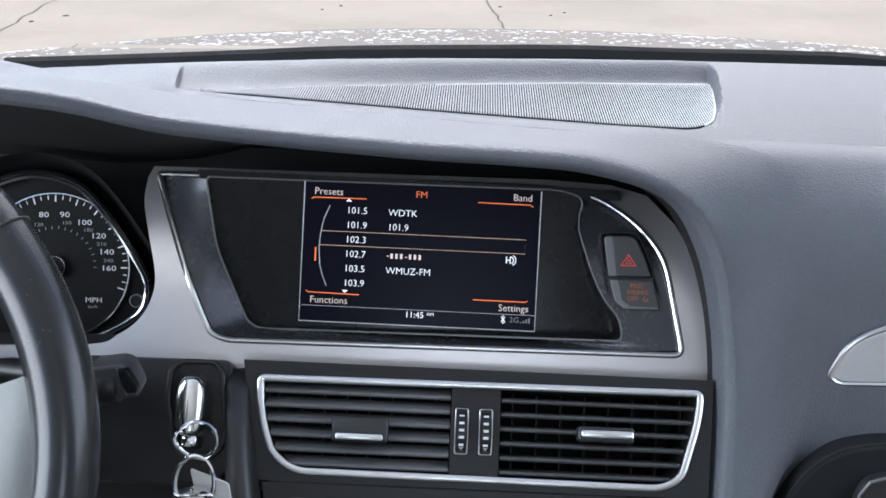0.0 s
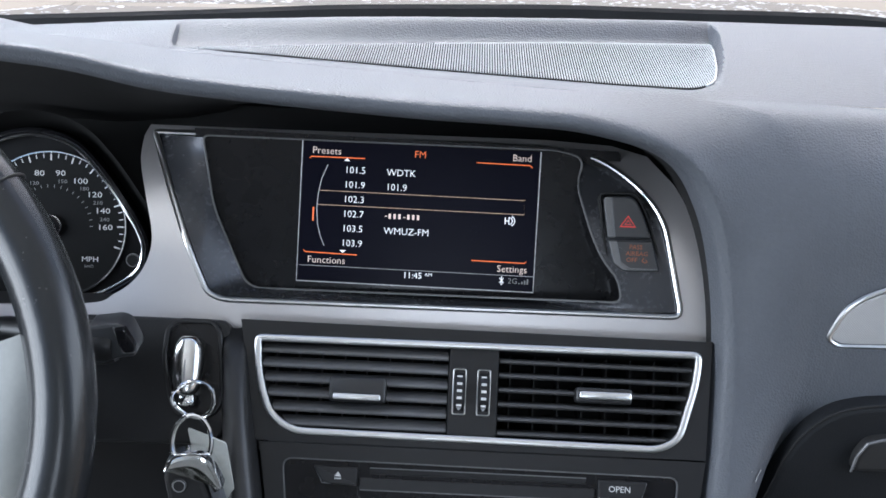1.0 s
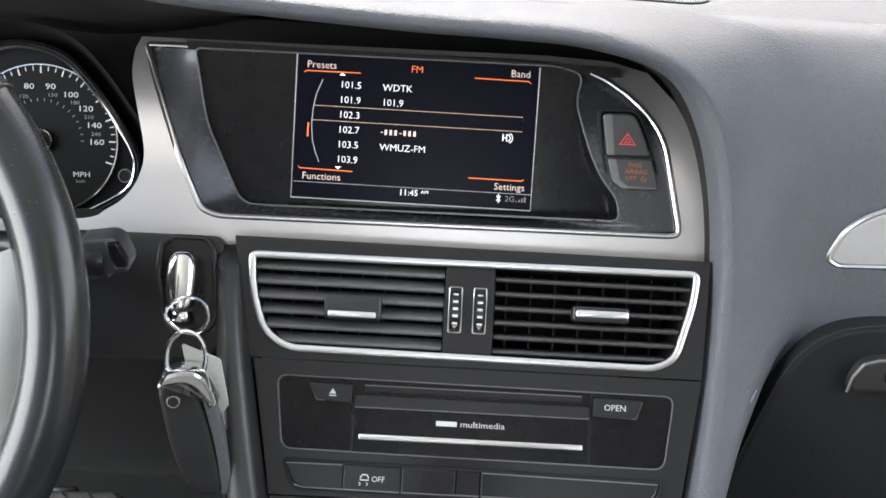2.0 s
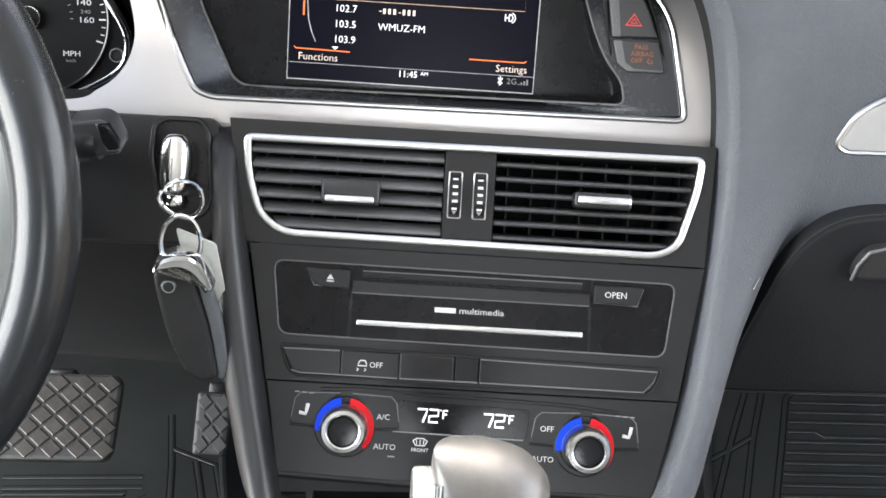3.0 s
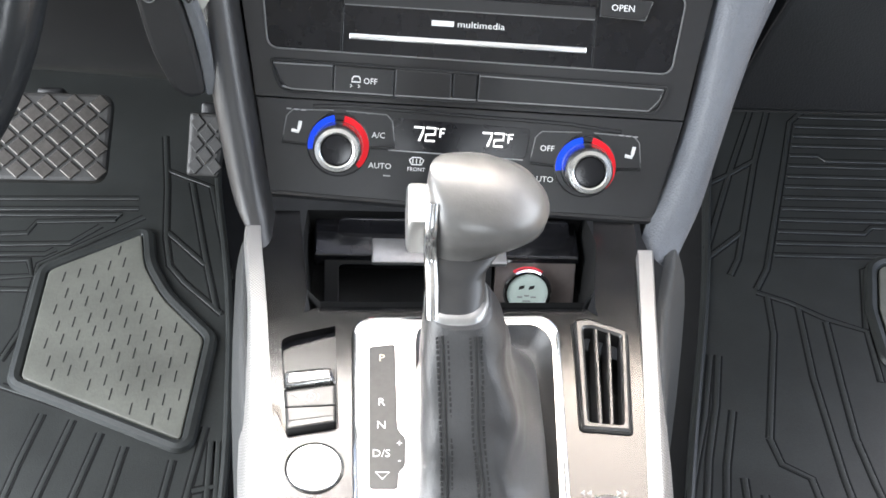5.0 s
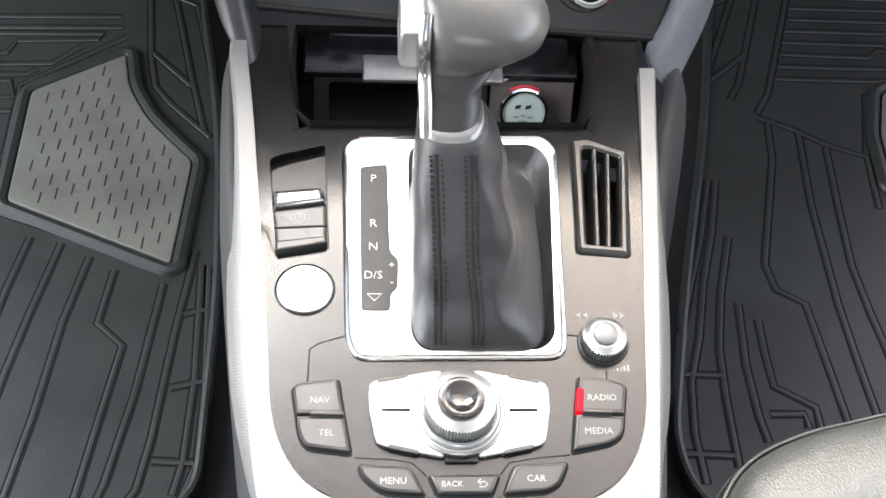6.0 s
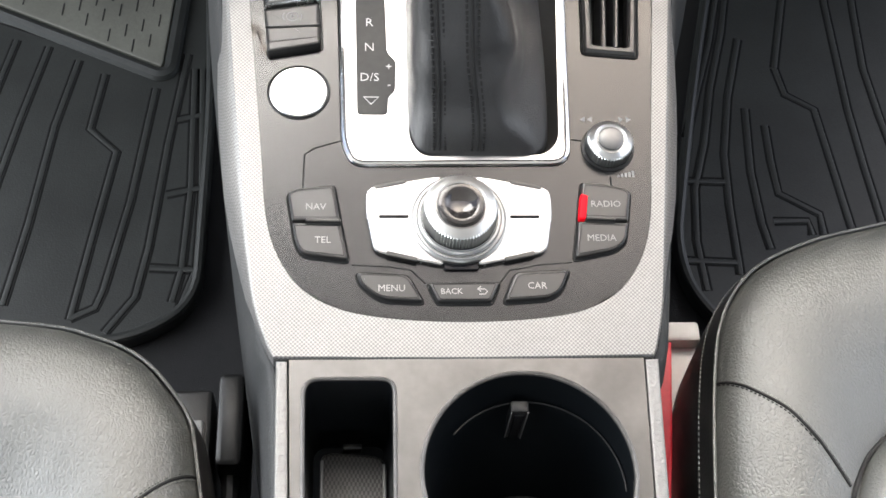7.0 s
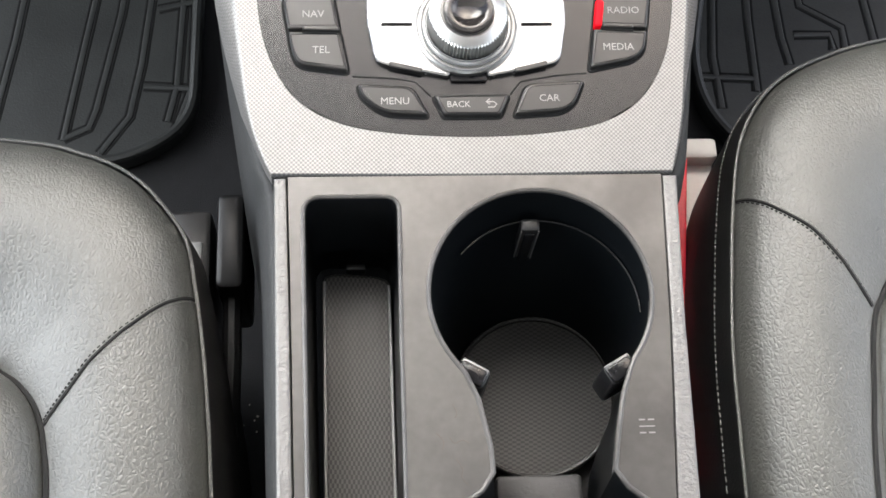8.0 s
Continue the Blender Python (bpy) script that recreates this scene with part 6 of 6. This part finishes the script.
    part("sensor_rim", tube([(53.4 + 4.2 * math.cos(a), -21.8 + 4.2 * math.sin(a), -0.8) for a in np.linspace(0, 2 * math.pi, 28, False)], 0.3, 6, closed=True), GREY_MARK, t)
    bm = bmesh.new()
    loops(bm, [[(x, y, z) for x, y in offset(pod, d)] for d, z in ((5, -12), (9, -6), (14, 4), (16, 10))], False, False)
    part("hood", bm, CAVITY, t, "black cluster hood", angle=60)


cluster()


def steering_wheel():
    m = Matrix.Translation((-0.331, 0.535, 0.815)) @ pose(0, 0, 0, 66, 0, 0)
    t = thing("steering_wheel", "worn black leather steering wheel with grey hub", "steering wheel", m)
    R = 176
    bm = bmesh.new()
    part("rim", tube([(R * math.cos(a), R * math.sin(a), 0) for a in np.linspace(0, 2 * math.pi, 96, False)], 16.5, 16, closed=True, bm=bm, flat=1.1), WHEEL_LEATHER, t)
    part("stitching", tube([(162 * math.cos(a), 162 * math.sin(a), 7) for a in np.linspace(0, 2 * math.pi, 96, False)], 0.7, 5, closed=True), THREAD, t, "dark stitched seam")
    for ang in (38, 142):
        c, d = math.cos(radians(ang)), math.sin(radians(ang))
        part("grip_seam", tube([((R + 16.7 * math.cos(a)) * c, (R + 16.7 * math.cos(a)) * d, 18.3 * math.sin(a)) for a in np.linspace(0, 2 * math.pi, 28, False)], 0.8, 6, closed=True), SEAM, t, "stitched grip seam")
    for ang in (0, 180):
        rows = [[(u, w * f - (14 if ang == 0 else -14), zz - 6 * abs(f) ** 2) for f in (-1, -0.6, 0, 0.6, 1)] for u, w, zz in ((60, 50, -10), (95, 45, -8), (130, 46, -2), (152, 52, 4), (168, 60, 6))]
        part("spoke", sheet(rows, 4, sub=(3, 3)), material_spoke, t, "grey satin spoke", m=pose(0, 0, 0, 0, 0, ang))
    rows = [[(u, w * f - 120, -2 - 6 * abs(f) ** 2) for f in (-1, 0, 1)] for u, w in ((-26, 30), (0, 30), (26, 30))]
    part("spoke", sheet(rows, 4, sub=(3, 3)), material_spoke, t, "grey satin spoke")
    part("hub", lathe([(75, -30), (76, -5), (68, 6), (40, 12), (0.2, 14)], seg=48), PLASTIC_SOFT, t)
    part("column", lathe([(60, -160), (58, -34), (45, -32)], seg=40), PLASTIC, t)
    part("emblem", lathe([(16, 12), (15, 15.5), (0.2, 16)], seg=32), CHROME, t)
    s = thing("wiper_stalk", "black column stalk with a rocker on its tip", "stalk")
    part("arm", tube([p * 1000 for p in smooth_line([(-0.27, 0.66, 0.80), (-0.21, 0.63, 0.815), (-0.17, 0.606, 0.822), (-0.142, 0.60, 0.824)], 5)], [8, 8, 8, 8, 8, 9, 9, 10, 10, 11, 11, 12, 12, 12, 11.5, 10], 12), PLASTIC, s)
    tip = plane_frame((0.0, 0.592, 0.80), 84)
    o = rounded([(-156, 37), (-149, 37.6), (-140, 39), (-135, 37), (-129.8, 25), (-130.8, 20.4), (-140, 19), (-150, 15), (-157, 13)], [3, 3, 3, 3, 2, 2, 3, 3, 3], 4)
    part("tip", slab(o, -16, 3, 2), BUTTON, s, m=tip)
    part("rocker", slab(rounded([(-141.2, 36.6), (-135.6, 37.2), (-130.2, 27.4), (-131, 23.6), (-136.4, 23), (-139, 27)], 1.4), 1, 6, 1.2), GLOSS, s, m=tip)
    part("rocker_edge", tube([(-141.6, 36.8, 4), (-136.8, 22.6, 4), (-130.8, 23.2, 4)], 0.5, 6), EDGE, s, m=tip)


material_spoke = material("grey satin spoke", (0.065, 0.067, 0.062), 0.36, metal=0.3, vary=0.12, stain=0.2, stain_scale=25)
steering_wheel()


def ignition():
    t = thing("ignition_switch", "black panel with key slot beside the steering column", "ignition switch", STACK)
    part("panel", slab(rounded([(-260, 74), (-147, 75), (-139, 20), (-150, 2), (-260, 0)], [4, 6, 14, 8, 4]), -40, -3, 2), PLASTIC, t)
    part("filler", slab([(-152, 70), (-130.5, 70), (-124, 0), (-150, 0)], -30, -16, 1), PLASTIC, t)
    o = rounded([(-183, 69), (-176, 74), (-156, 74), (-151, 68), (-146.5, 28), (-152, 18), (-172, 17), (-178, 26), (-184, 50)], 6)
    part("surround", band(offset(o, 0.4), offset(o, -2.2), -4, 0.6, 0.6), PLASTIC, t)
    part("slot", slab(offset(o, -2), -3, -2.4, 0.3), GLOSS, t, "glossy black slot")
    k = thing("ignition_key", "chrome key pushed into the ignition slot", "key", STACK)
    rings = []
    for z, f in ((-2, 1.0), (10, 1.0), (16, 0.92), (19, 0.7), (20, 0.35)):
        rings.append([(-166.5 + 8.8 * f * math.copysign(abs(math.cos(a)) ** 0.6, math.cos(a)), 46.0 + 17.5 * (0.75 + 0.25 * f) * math.copysign(abs(math.sin(a)) ** 0.75, math.sin(a)), z) for a in (2 * math.pi * i / 28 for i in range(28))])
    bm = bmesh.new()
    loops(bm, rings)
    part("body", bm, material("worn key chrome", (0.6, 0.6, 0.59), 0.16, metal=1.0, vary=0.1), k, angle=60)
    part("loop", block(-171, 23, 2, -161.5, 31, 13, 3), CHROME, k)
    part("seam", tube([(-167, 62, 12), (-167, 57, 19), (-167, 39, 20.4), (-167, 32, 18)], 0.5, 6), GREY_MARK, k)
    # ring, ring, fob, tag
    r = thing("key_ring", "two linked steel key rings hanging from the key", "key ring")
    part("ring", tube([(-101.7 + 11.3 * math.cos(a), 594 + 2 * math.sin(a * 2), 794 + 10.8 * math.sin(a)) for a in np.linspace(0, 2 * math.pi, 40, False)], 1.1, 8, closed=True), CHROME, r)
    part("ring", tube([(-102 + 10.6 * math.cos(a), 586 + 6 * math.sin(a), 772 + 13.2 * math.sin(a)) for a in np.linspace(0, 2 * math.pi, 40, False)], 1.4, 8, closed=True), CHROME, r)
    f = thing("key_fob", "black folding key fob with chrome end hanging on the ring", "key fob", plane_frame((0.005, 0.574, 0.715), 82))
    shell = material("black fob shell", (0.016, 0.016, 0.017), 0.34, stain=0.2, stain_scale=90)
    o = rounded([(-121.5, 42), (-118, 51), (-103, 54), (-92, 14), (-87, -19), (-97, -22), (-105, -17), (-115, 6)], [8, 6, 6, 30, 6, 8, 14, 30], 5)
    part("body", slab(o, -7, 5, 3), shell, f)
    blade = rounded([(-103, 54), (-95, 47), (-85.6, 14), (-81.8, -12), (-84, -19.6), (-88, -20), (-91, 8), (-97, 34)], [2, 4, 24, 6, 3, 2, 12, 20], 5)
    part("spine", slab(blade, -6, 3.5, 1.5), material("grey fob blade", (0.085, 0.09, 0.097), 0.3), f, "grey folded blade")
    cap = rounded([(-122, 43), (-119, 52), (-108, 55.4), (-98, 54.6), (-92.4, 46), (-88.6, 35), (-94, 32), (-99, 42), (-106, 46.6), (-114, 45)], [3, 6, 6, 6, 6, 2, 2, 4, 5, 4], 4)
    part("chrome_end", slab(cap, -7.5, 6.5, 2.4), CHROME, f, "chrome end cap")
    part("button", lathe([(4, 4), (4, 6.2), (3.4, 6.8), (0.2, 6.9)], -112.5, 37, 24), shell, f)
    part("button_ring", tube([(-112.5 + 3.2 * math.cos(a), 37 + 3.2 * math.sin(a), 6.8) for a in np.linspace(0, 2 * math.pi, 24, False)], 0.35, 6, closed=True), GREY_MARK, f)
    g = thing("key_tag", "translucent pale tag behind the key fob", "tag", plane_frame((0.006, 0.587, 0.712), 86))
    part("tag", slab(rounded([(-111, 66), (-90, 57), (-83, 8), (-94, 10), (-108, 50)], 2), -1, 0.6, 0.2), CARD, g)


ignition()


# ---- footwell ----
def pedals():
    def treads(t, w, h, nx, ny, mat):
        o = rounded([(-w / 2, -h / 2), (w / 2 - 4, -h / 2), (w / 2, h / 2), (-w / 2, h / 2)], w * 0.12)
        part("pad", slab(o, -8, 0, 4), PEDAL_RUBBER, t, "black rubber pad with rounded rim")
        s = w / nx
        for i in range(nx):
            for j in range(ny):
                cx, cy = -w / 2 + s * (i + 0.5), -h / 2 + h / ny * (j + 0.5)
                for dx, dy in ((0, 0), (s / 2, h / ny / 2)):
                    x, y = cx + dx, cy + dy
                    if abs(x) < w / 2 - s * 0.45 and abs(y) < h / 2 - h / ny * 0.4:
                        a, b = s * 0.41, h / ny * 0.41
                        part("tread", slab([(x - a, y), (x, y - b), (x + a, y), (x, y + b)], -0.5, 1.6, 0.8), mat, t, smooth=False)

    steel = material("worn pedal metal", (0.085, 0.078, 0.072), 0.38, metal=0.8, vary=0.25)
    t = thing("brake_pedal", "brake pedal with worn diamond tread plate", "pedal", Matrix.Translation((-0.262, 0.900, 0.436)) @ pose(0, 0, 0, 38, 0, 0) @ Matrix.Translation((-0.011, -0.026, 0)))
    treads(t, 112, 79, 5, 4, steel)
    part("arm", block(-12, 20, -60, 12, 46, -6, 4), PLASTIC, t)
    t = thing("accelerator_pedal", "narrow accelerator pedal with diamond tread plate", "pedal", Matrix.Translation((-0.131, 0.885, 0.425)) @ pose(0, 0, 0, 48, 0, -4) @ Matrix.Translation((-0.005, -0.012, 0)))
    treads(t, 33, 56, 2, 3, PEDAL_RUBBER)
    part("arm", block(-8, 20, -60, 8, 38, -6, 4), PLASTIC, t)


pedals()


def mats():
    z = 300.0

    def ridge(t, pts):
        # a soft raised rib; near-black strips on both sides stand for its groove shade
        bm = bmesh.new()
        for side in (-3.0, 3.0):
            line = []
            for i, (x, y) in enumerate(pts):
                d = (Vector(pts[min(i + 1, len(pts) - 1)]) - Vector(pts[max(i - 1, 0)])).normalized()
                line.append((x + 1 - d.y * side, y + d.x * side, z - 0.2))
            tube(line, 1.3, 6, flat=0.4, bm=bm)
        part("groove", bm, RIB_SHADE, t, "dark strips for the shade beside the rib")
        part("ridge", tube([(x + 1, y, z - 0.3) for x, y in pts], 2.4, 8, flat=0.6), RUBBER, t)

    t = thing("floor_mat", "ridged black rubber floor mat with a grey heel pad", "floor mat", group="floor mats")
    out = rounded([(-560, 440), (-150, 412), (-101, 442), (-100, 620), (-112, 800), (-140, 960), (-160, 1190), (-560, 1190)], [40, 40, 40, 60, 80, 40, 40, 40], 7)
    part("sheet", slab(out, z - 12, z, 2), RUBBER, t)
    part("rim", tube([(x, y, z) for x, y in offset(out, -3)], 3.4, 8, closed=True, flat=0.9), RUBBER, t)
    corners = [(-205, 883), (-197, 841), (-176.5, 802.5), (-150.5, 772), (-134, 753.5), (-141, 644.5), (-278, 707.5), (-280, 833.5)]
    heel = rounded(corners, [3, 14, 14, 14, 6, 4, 5, 6])
    part("heel_frame", tube([(x, y, z + 1) for x, y in offset(heel, 6)], 6, 8, closed=True, flat=0.8), RUBBER, t)
    h = part("heel_pad", slab(heel, z - 1, z + 4, 1.5), HEEL, t, "grey textured heel pad")
    edge = offset(ccw(corners), -8)
    for i in range(-9, 10):
        for j in range(-6, 7):
            x, y = -215 + i * 12.5 + (j % 2) * 6, 765 + j * 20 + i * 5
            inside = sum((a[1] > y) != (b[1] > y) and x < a[0] + (b[0] - a[0]) * (y - a[1]) / (b[1] - a[1]) for a, b in zip(edge, edge[1:] + edge[:1])) % 2 == 1
            if inside:
                part("groove", slab([(x - 0.8, y - 6), (x + 0.2, y - 6), (x + 0.8, y + 6), (x - 0.2, y + 6)], z + 3.4, z + 4.3, 0), SEAM, h, smooth=False)
    ridge(t, [(-349, 934), (-217, 938)])
    ridge(t, [(-346, 919), (-215, 923)])
    ridge(t, [(-344, 911), (-229, 914), (-234, 906), (-306, 902), (-312, 886), (-338, 884)])
    ridge(t, [(-246, 898), (-270, 873), (-334, 870)])
    ridge(t, [(-208, 911), (-293, 844), (-292, 808), (-291, 765), (-301, 728)])
    ridge(t, [(-282, 865), (-290, 858), (-331, 857)])
    ridge(t, [(-329, 849), (-303, 850), (-296, 830), (-324, 827)])
    ridge(t, [(-321, 812), (-296, 812)])
    ridge(t, [(-204, 1035), (-192, 956), (-184, 884), (-176, 846), (-160, 824), (-123, 785)])
    ridge(t, [(-195, 981), (-149, 957), (-119, 829)])
    ridge(t, [(-169, 963), (-145, 857), (-128, 789)])
    ridge(t, [(-183, 890), (-144, 847)])
    ridge(t, [(-294, 701), (-221, 673), (-140, 641)])
    ridge(t, [(-255, 672), (-264, 622), (-271, 570)])
    ridge(t, [(-230, 666), (-243, 596), (-251, 546), (-258, 494)])
    ridge(t, [(-206, 653), (-217, 591), (-225, 508), (-234, 443)])
    ridge(t, [(-185, 640), (-191, 589), (-170, 569), (-180, 494), (-188, 432)])
    ridge(t, [(-146, 627), (-156, 527), (-168, 454), (-172, 441), (-188, 433)])
    ridge(t, [(-124, 660), (-133, 577), (-140, 489), (-146, 449), (-164, 422)])
    ridge(t, [(-118, 646), (-114, 537), (-116, 471), (-121, 445)])
    ridge(t, [(-112, 646), (-106, 532), (-106, 471), (-116, 438)])
    ridge(t, [(-128, 598), (-109, 603)])
    ridge(t, [(-131, 532), (-107, 538)])
    ridge(t, [(-138, 472), (-103, 470)])
    t = thing("floor_mat", "ridged black rubber floor mat on the passenger side", "floor mat", group="floor mats")
    out = rounded([(266, 418), (240, 455), (236, 495), (266, 632), (316, 825), (345, 975), (400, 1190), (740, 1190), (740, 430)], [30, 30, 30, 60, 80, 60, 40, 40, 40], 7)
    part("sheet", slab(out, z - 12, z, 2), RUBBER, t)
    part("rim", tube([(x, y, z) for x, y in offset(out, -3)], 3.4, 8, closed=True, flat=0.9), RUBBER, t)
    pad = rounded([(474, 800), (490, 855), (520, 866), (640, 866), (640, 720), (470, 740)], [6, 8, 8, 6, 6, 6])
    part("heel_frame", tube([(x, y, z + 1) for x, y in offset(pad, 7)], 6, 8, closed=True, flat=0.8), RUBBER, t)
    part("heel_pad", slab(pad, z - 1, z + 4, 1.5), HEEL, t, "grey textured heel pad")
    ridge(t, [(427, 1120), (375, 997), (329, 881)])
    ridge(t, [(443, 1115), (405, 1015), (367, 900), (356, 867), (344, 845)])
    ridge(t, [(348, 977), (374, 994), (405, 1017)])
    ridge(t, [(328, 869), (368, 905)])
    ridge(t, [(478, 1104), (460, 1085), (431, 999), (381, 854), (365, 827)])
    for k in range(15):
        # closely set ribs below the toe board, two of them stepped
        y = 1112 - 17 * k
        x = float(np.interp(y, (860, 1085, 1112), (388, 466, 482)))
        ridge(t, [(x, y), (x + 30, y), (x + 36, y - 8), (x + 150, y - 8)] if k == 5 else [(x, y), (x + 86, y - 2), (x + 96, y + 8), (x + 130, y + 7)] if k == 12 else [(x, y), (x + 150, y - 1)])
    ridge(t, [(364, 823), (392, 810), (421, 790), (455, 775), (450, 715)])
    ridge(t, [(500, 866), (474, 854), (455, 778)])
    ridge(t, [(312, 744), (299, 688), (282, 632), (270, 580), (257, 539), (252, 494), (254, 453)])
    ridge(t, [(305, 744), (287, 676), (272, 632), (257, 585)])
    ridge(t, [(312, 682), (295, 624), (284, 570), (281, 524), (280, 466)])
    ridge(t, [(307, 613), (302, 554), (303, 509), (306, 487)])
    ridge(t, [(320, 597), (319, 565), (320, 535), (348, 517), (348, 499)])
    ridge(t, [(337, 653), (341, 627), (362, 613), (366, 560), (370, 504)])
    ridge(t, [(389, 614), (391, 560), (394, 509)])
    ridge(t, [(410, 654), (413, 608), (417, 571), (421, 514)])
    ridge(t, [(312, 511), (338, 511), (339, 499)])
    ridge(t, [(249, 546), (281, 545)])
    ridge(t, [(239, 478), (280, 476)])
    ridge(t, [(373, 819), (368, 771), (337, 653)])
    ridge(t, [(399, 806), (391, 720), (389, 614)])
    ridge(t, [(420, 786), (414, 714), (410, 654)])


mats()


# ---- seats ----
def seat(name, outline, insert, seam, label, cushion_stitched):
    t = thing(name, label, "car seat", group="front seats")
    o = ccw([(q.x, q.y) for q in smooth_line([(x, y, 0) for x, y in outline], 6, closed=True)])
    fall = lambda y: 0.05 * max(0, y - 230)
    at = lambda d, z: [(x, y, z - fall(y)) for x, y in (offset(o, d) if d else o)]
    bm = bmesh.new()
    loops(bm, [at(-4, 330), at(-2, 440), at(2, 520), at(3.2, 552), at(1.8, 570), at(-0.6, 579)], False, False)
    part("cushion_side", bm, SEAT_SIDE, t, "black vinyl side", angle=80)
    rim = [Vector(q) for q in at(2.6, 566)]
    if cushion_stitched:
        stitches(smooth_line(rim, 2, closed=True), 0.5, THREAD, t, 0.3, 0.4, label="pale stitches below the piping")
    rings = [at(-0.8, 577), at(-2.2, 582), at(-5, 586.5), at(-10, 590.5), at(-17, 593)]
    cx, cy = sum(q[0] for q in o) / len(o), sum(q[1] for q in o) / len(o)
    last = offset(o, -17)
    for f, z in ((0.93, 595.5), (0.84, 595.5), (0.72, 590), (0.55, 576), (0.3, 566), (0.06, 565)):
        rings.append([(cx + (x - cx) * f, cy + (y - cy) * f, z - fall(cy + (y - cy) * f)) for x, y in last])
    bm = bmesh.new()
    loops(bm, rings, False, True)
    skin = bm.copy()
    part("cushion", bm, LEATHER, t, angle=80)
    part("piping", tube(at(0, 580.1), 0.8, 8, closed=True), LEATHER, t, "raised leather piping")
    ins = ccw([(q.x, q.y) for q in smooth_line([(x, y, 0) for x, y in insert], 6, closed=True)])
    rings = []
    for d, z in ((1, 560), (0, 580), (-1.5, 588), (-5, 593.5), (-12, 598), (-26, 601), (-60, 602)):
        rings.append([(x, y, z) for x, y in offset(ins, d)])
    bm = bmesh.new()
    loops(bm, rings)
    part("insert", bm, LEATHER, t, "smooth seat insert", angle=80)
    line = settle(skin, [(x, y, 600) for x, y, _ in smooth_line([(x, y, 0) for x, y in seam], 9)], 0.05)
    part("seam", tube(line, 0.7, 6), SEAM, t, "dark stitched seam")
    for side in (-1.3, 1.3):
        stitches(line, side, THREAD if side < 0 else SEAM, t, 0.3, 0.45)
    border = settle(skin, [(x, y, 600) for x, y in ins], 0.0)
    part("seam", tube(border, 1.3, 6, closed=True), SEAM, t, "dark seam round the insert")
    skin.free()
    xs = [q[0] for q in o]
    part("backrest", block(min(xs) + 20, -420, 560, max(xs) - 10, -270, 1180, 50), LEATHER, t)


seat("driver_seat", [(-556, -300), (-300, -312), (-46, -300), (-43, -80), (-46, 80), (-50, 158), (-54, 201), (-58, 227), (-62, 246), (-71, 261), (-85, 276), (-105, 286), (-138, 293), (-260, 302), (-430, 300), (-530, 270), (-560, 100)],
     [(-470, -262), (-300, -268), (-116, -262), (-108, -100), (-104, 60), (-105.5, 140), (-108, 163), (-112, 177), (-119, 187), (-128, 194), (-150, 206), (-250, 222), (-400, 220), (-468, 180)],
     [(-57, 223), (-66, 218), (-74, 212), (-90, 197), (-101, 183), (-109, 172)], "black leather driver seat with stitched bolster", False)
seat("passenger_seat", [(150, -300), (400, -312), (680, -300), (680, 100), (640, 320), (560, 352), (420, 356), (290, 350), (236, 340), (210, 332), (189, 321), (174.5, 306), (165, 287), (159, 262), (154, 231), (150.5, 200), (149, 167), (148, 120), (146, -80)],
     [(205, -262), (400, -268), (600, -262), (590, 180), (520, 262), (380, 266), (290, 258), (240, 242), (219, 228), (208, 214), (203, 202), (199, 180), (193, 139), (190, 60), (196, -100)],
     [(160, 262), (172, 253), (185, 241), (197, 223), (204, 211)], "black leather passenger seat with stitched bolster", True)


def between_seats():
    t = thing("seatbelt_buckle", "black seat belt buckle stalk beside the driver seat", "seat belt buckle")
    part("sleeve", block(-67, 274, 380, -53, 326, 450, 4), PLASTIC, t)
    part("stalk", tube([(-60, 275, 430), (-60, 240, 425), (-61, 190, 420)], 5, 10), PLASTIC, t)
    part("bracket", block(-92, 240, 380, -70, 318, 446, 3), PLASTIC_SOFT, t)
    part("slot", block(-84, 262, 440, -74, 300, 448, 1.5), GREY_MARK, t)
    t = thing("first_aid_pouch", "red pouch with a white top wedged beside the passenger seat", "pouch")
    part("body", slab([(137, 160), (143, 160), (150, 200), (164, 316), (158, 316), (144, 200)], 330, 506, 1), RED_CLOTH, t)
    part("holder", slab([(160, 262), (169, 268), (181, 322), (164, 322)], 380, 492, 2), WHITE_PLASTIC, t, "white plastic holder")
    part("top", block(163, 319, 480, 181, 330, 501, 2.5), WHITE_PLASTIC, t, "white plastic top")

    bm = bmesh.new()
    rnd = random.Random(9)
    for _ in range(70):
        x, y, r = rnd.uniform(-100, -46), rnd.uniform(60, 330), rnd.uniform(0.25, 0.8)
        slab([(x + r * rnd.uniform(0.5, 1.5) * math.cos(k), y + r * rnd.uniform(0.5, 1.5) * math.sin(k)) for k in (0.3, 1.5, 2.6, 3.9, 5.2)], 285, 286.2, 0, bm)
    tagged(part("crumbs", bm, material("pale crumbs", (0.35, 0.33, 0.3), 0.8), None, "pale crumbs scattered on the dark carpet"), category="crumbs", kind="stuff")


between_seats()
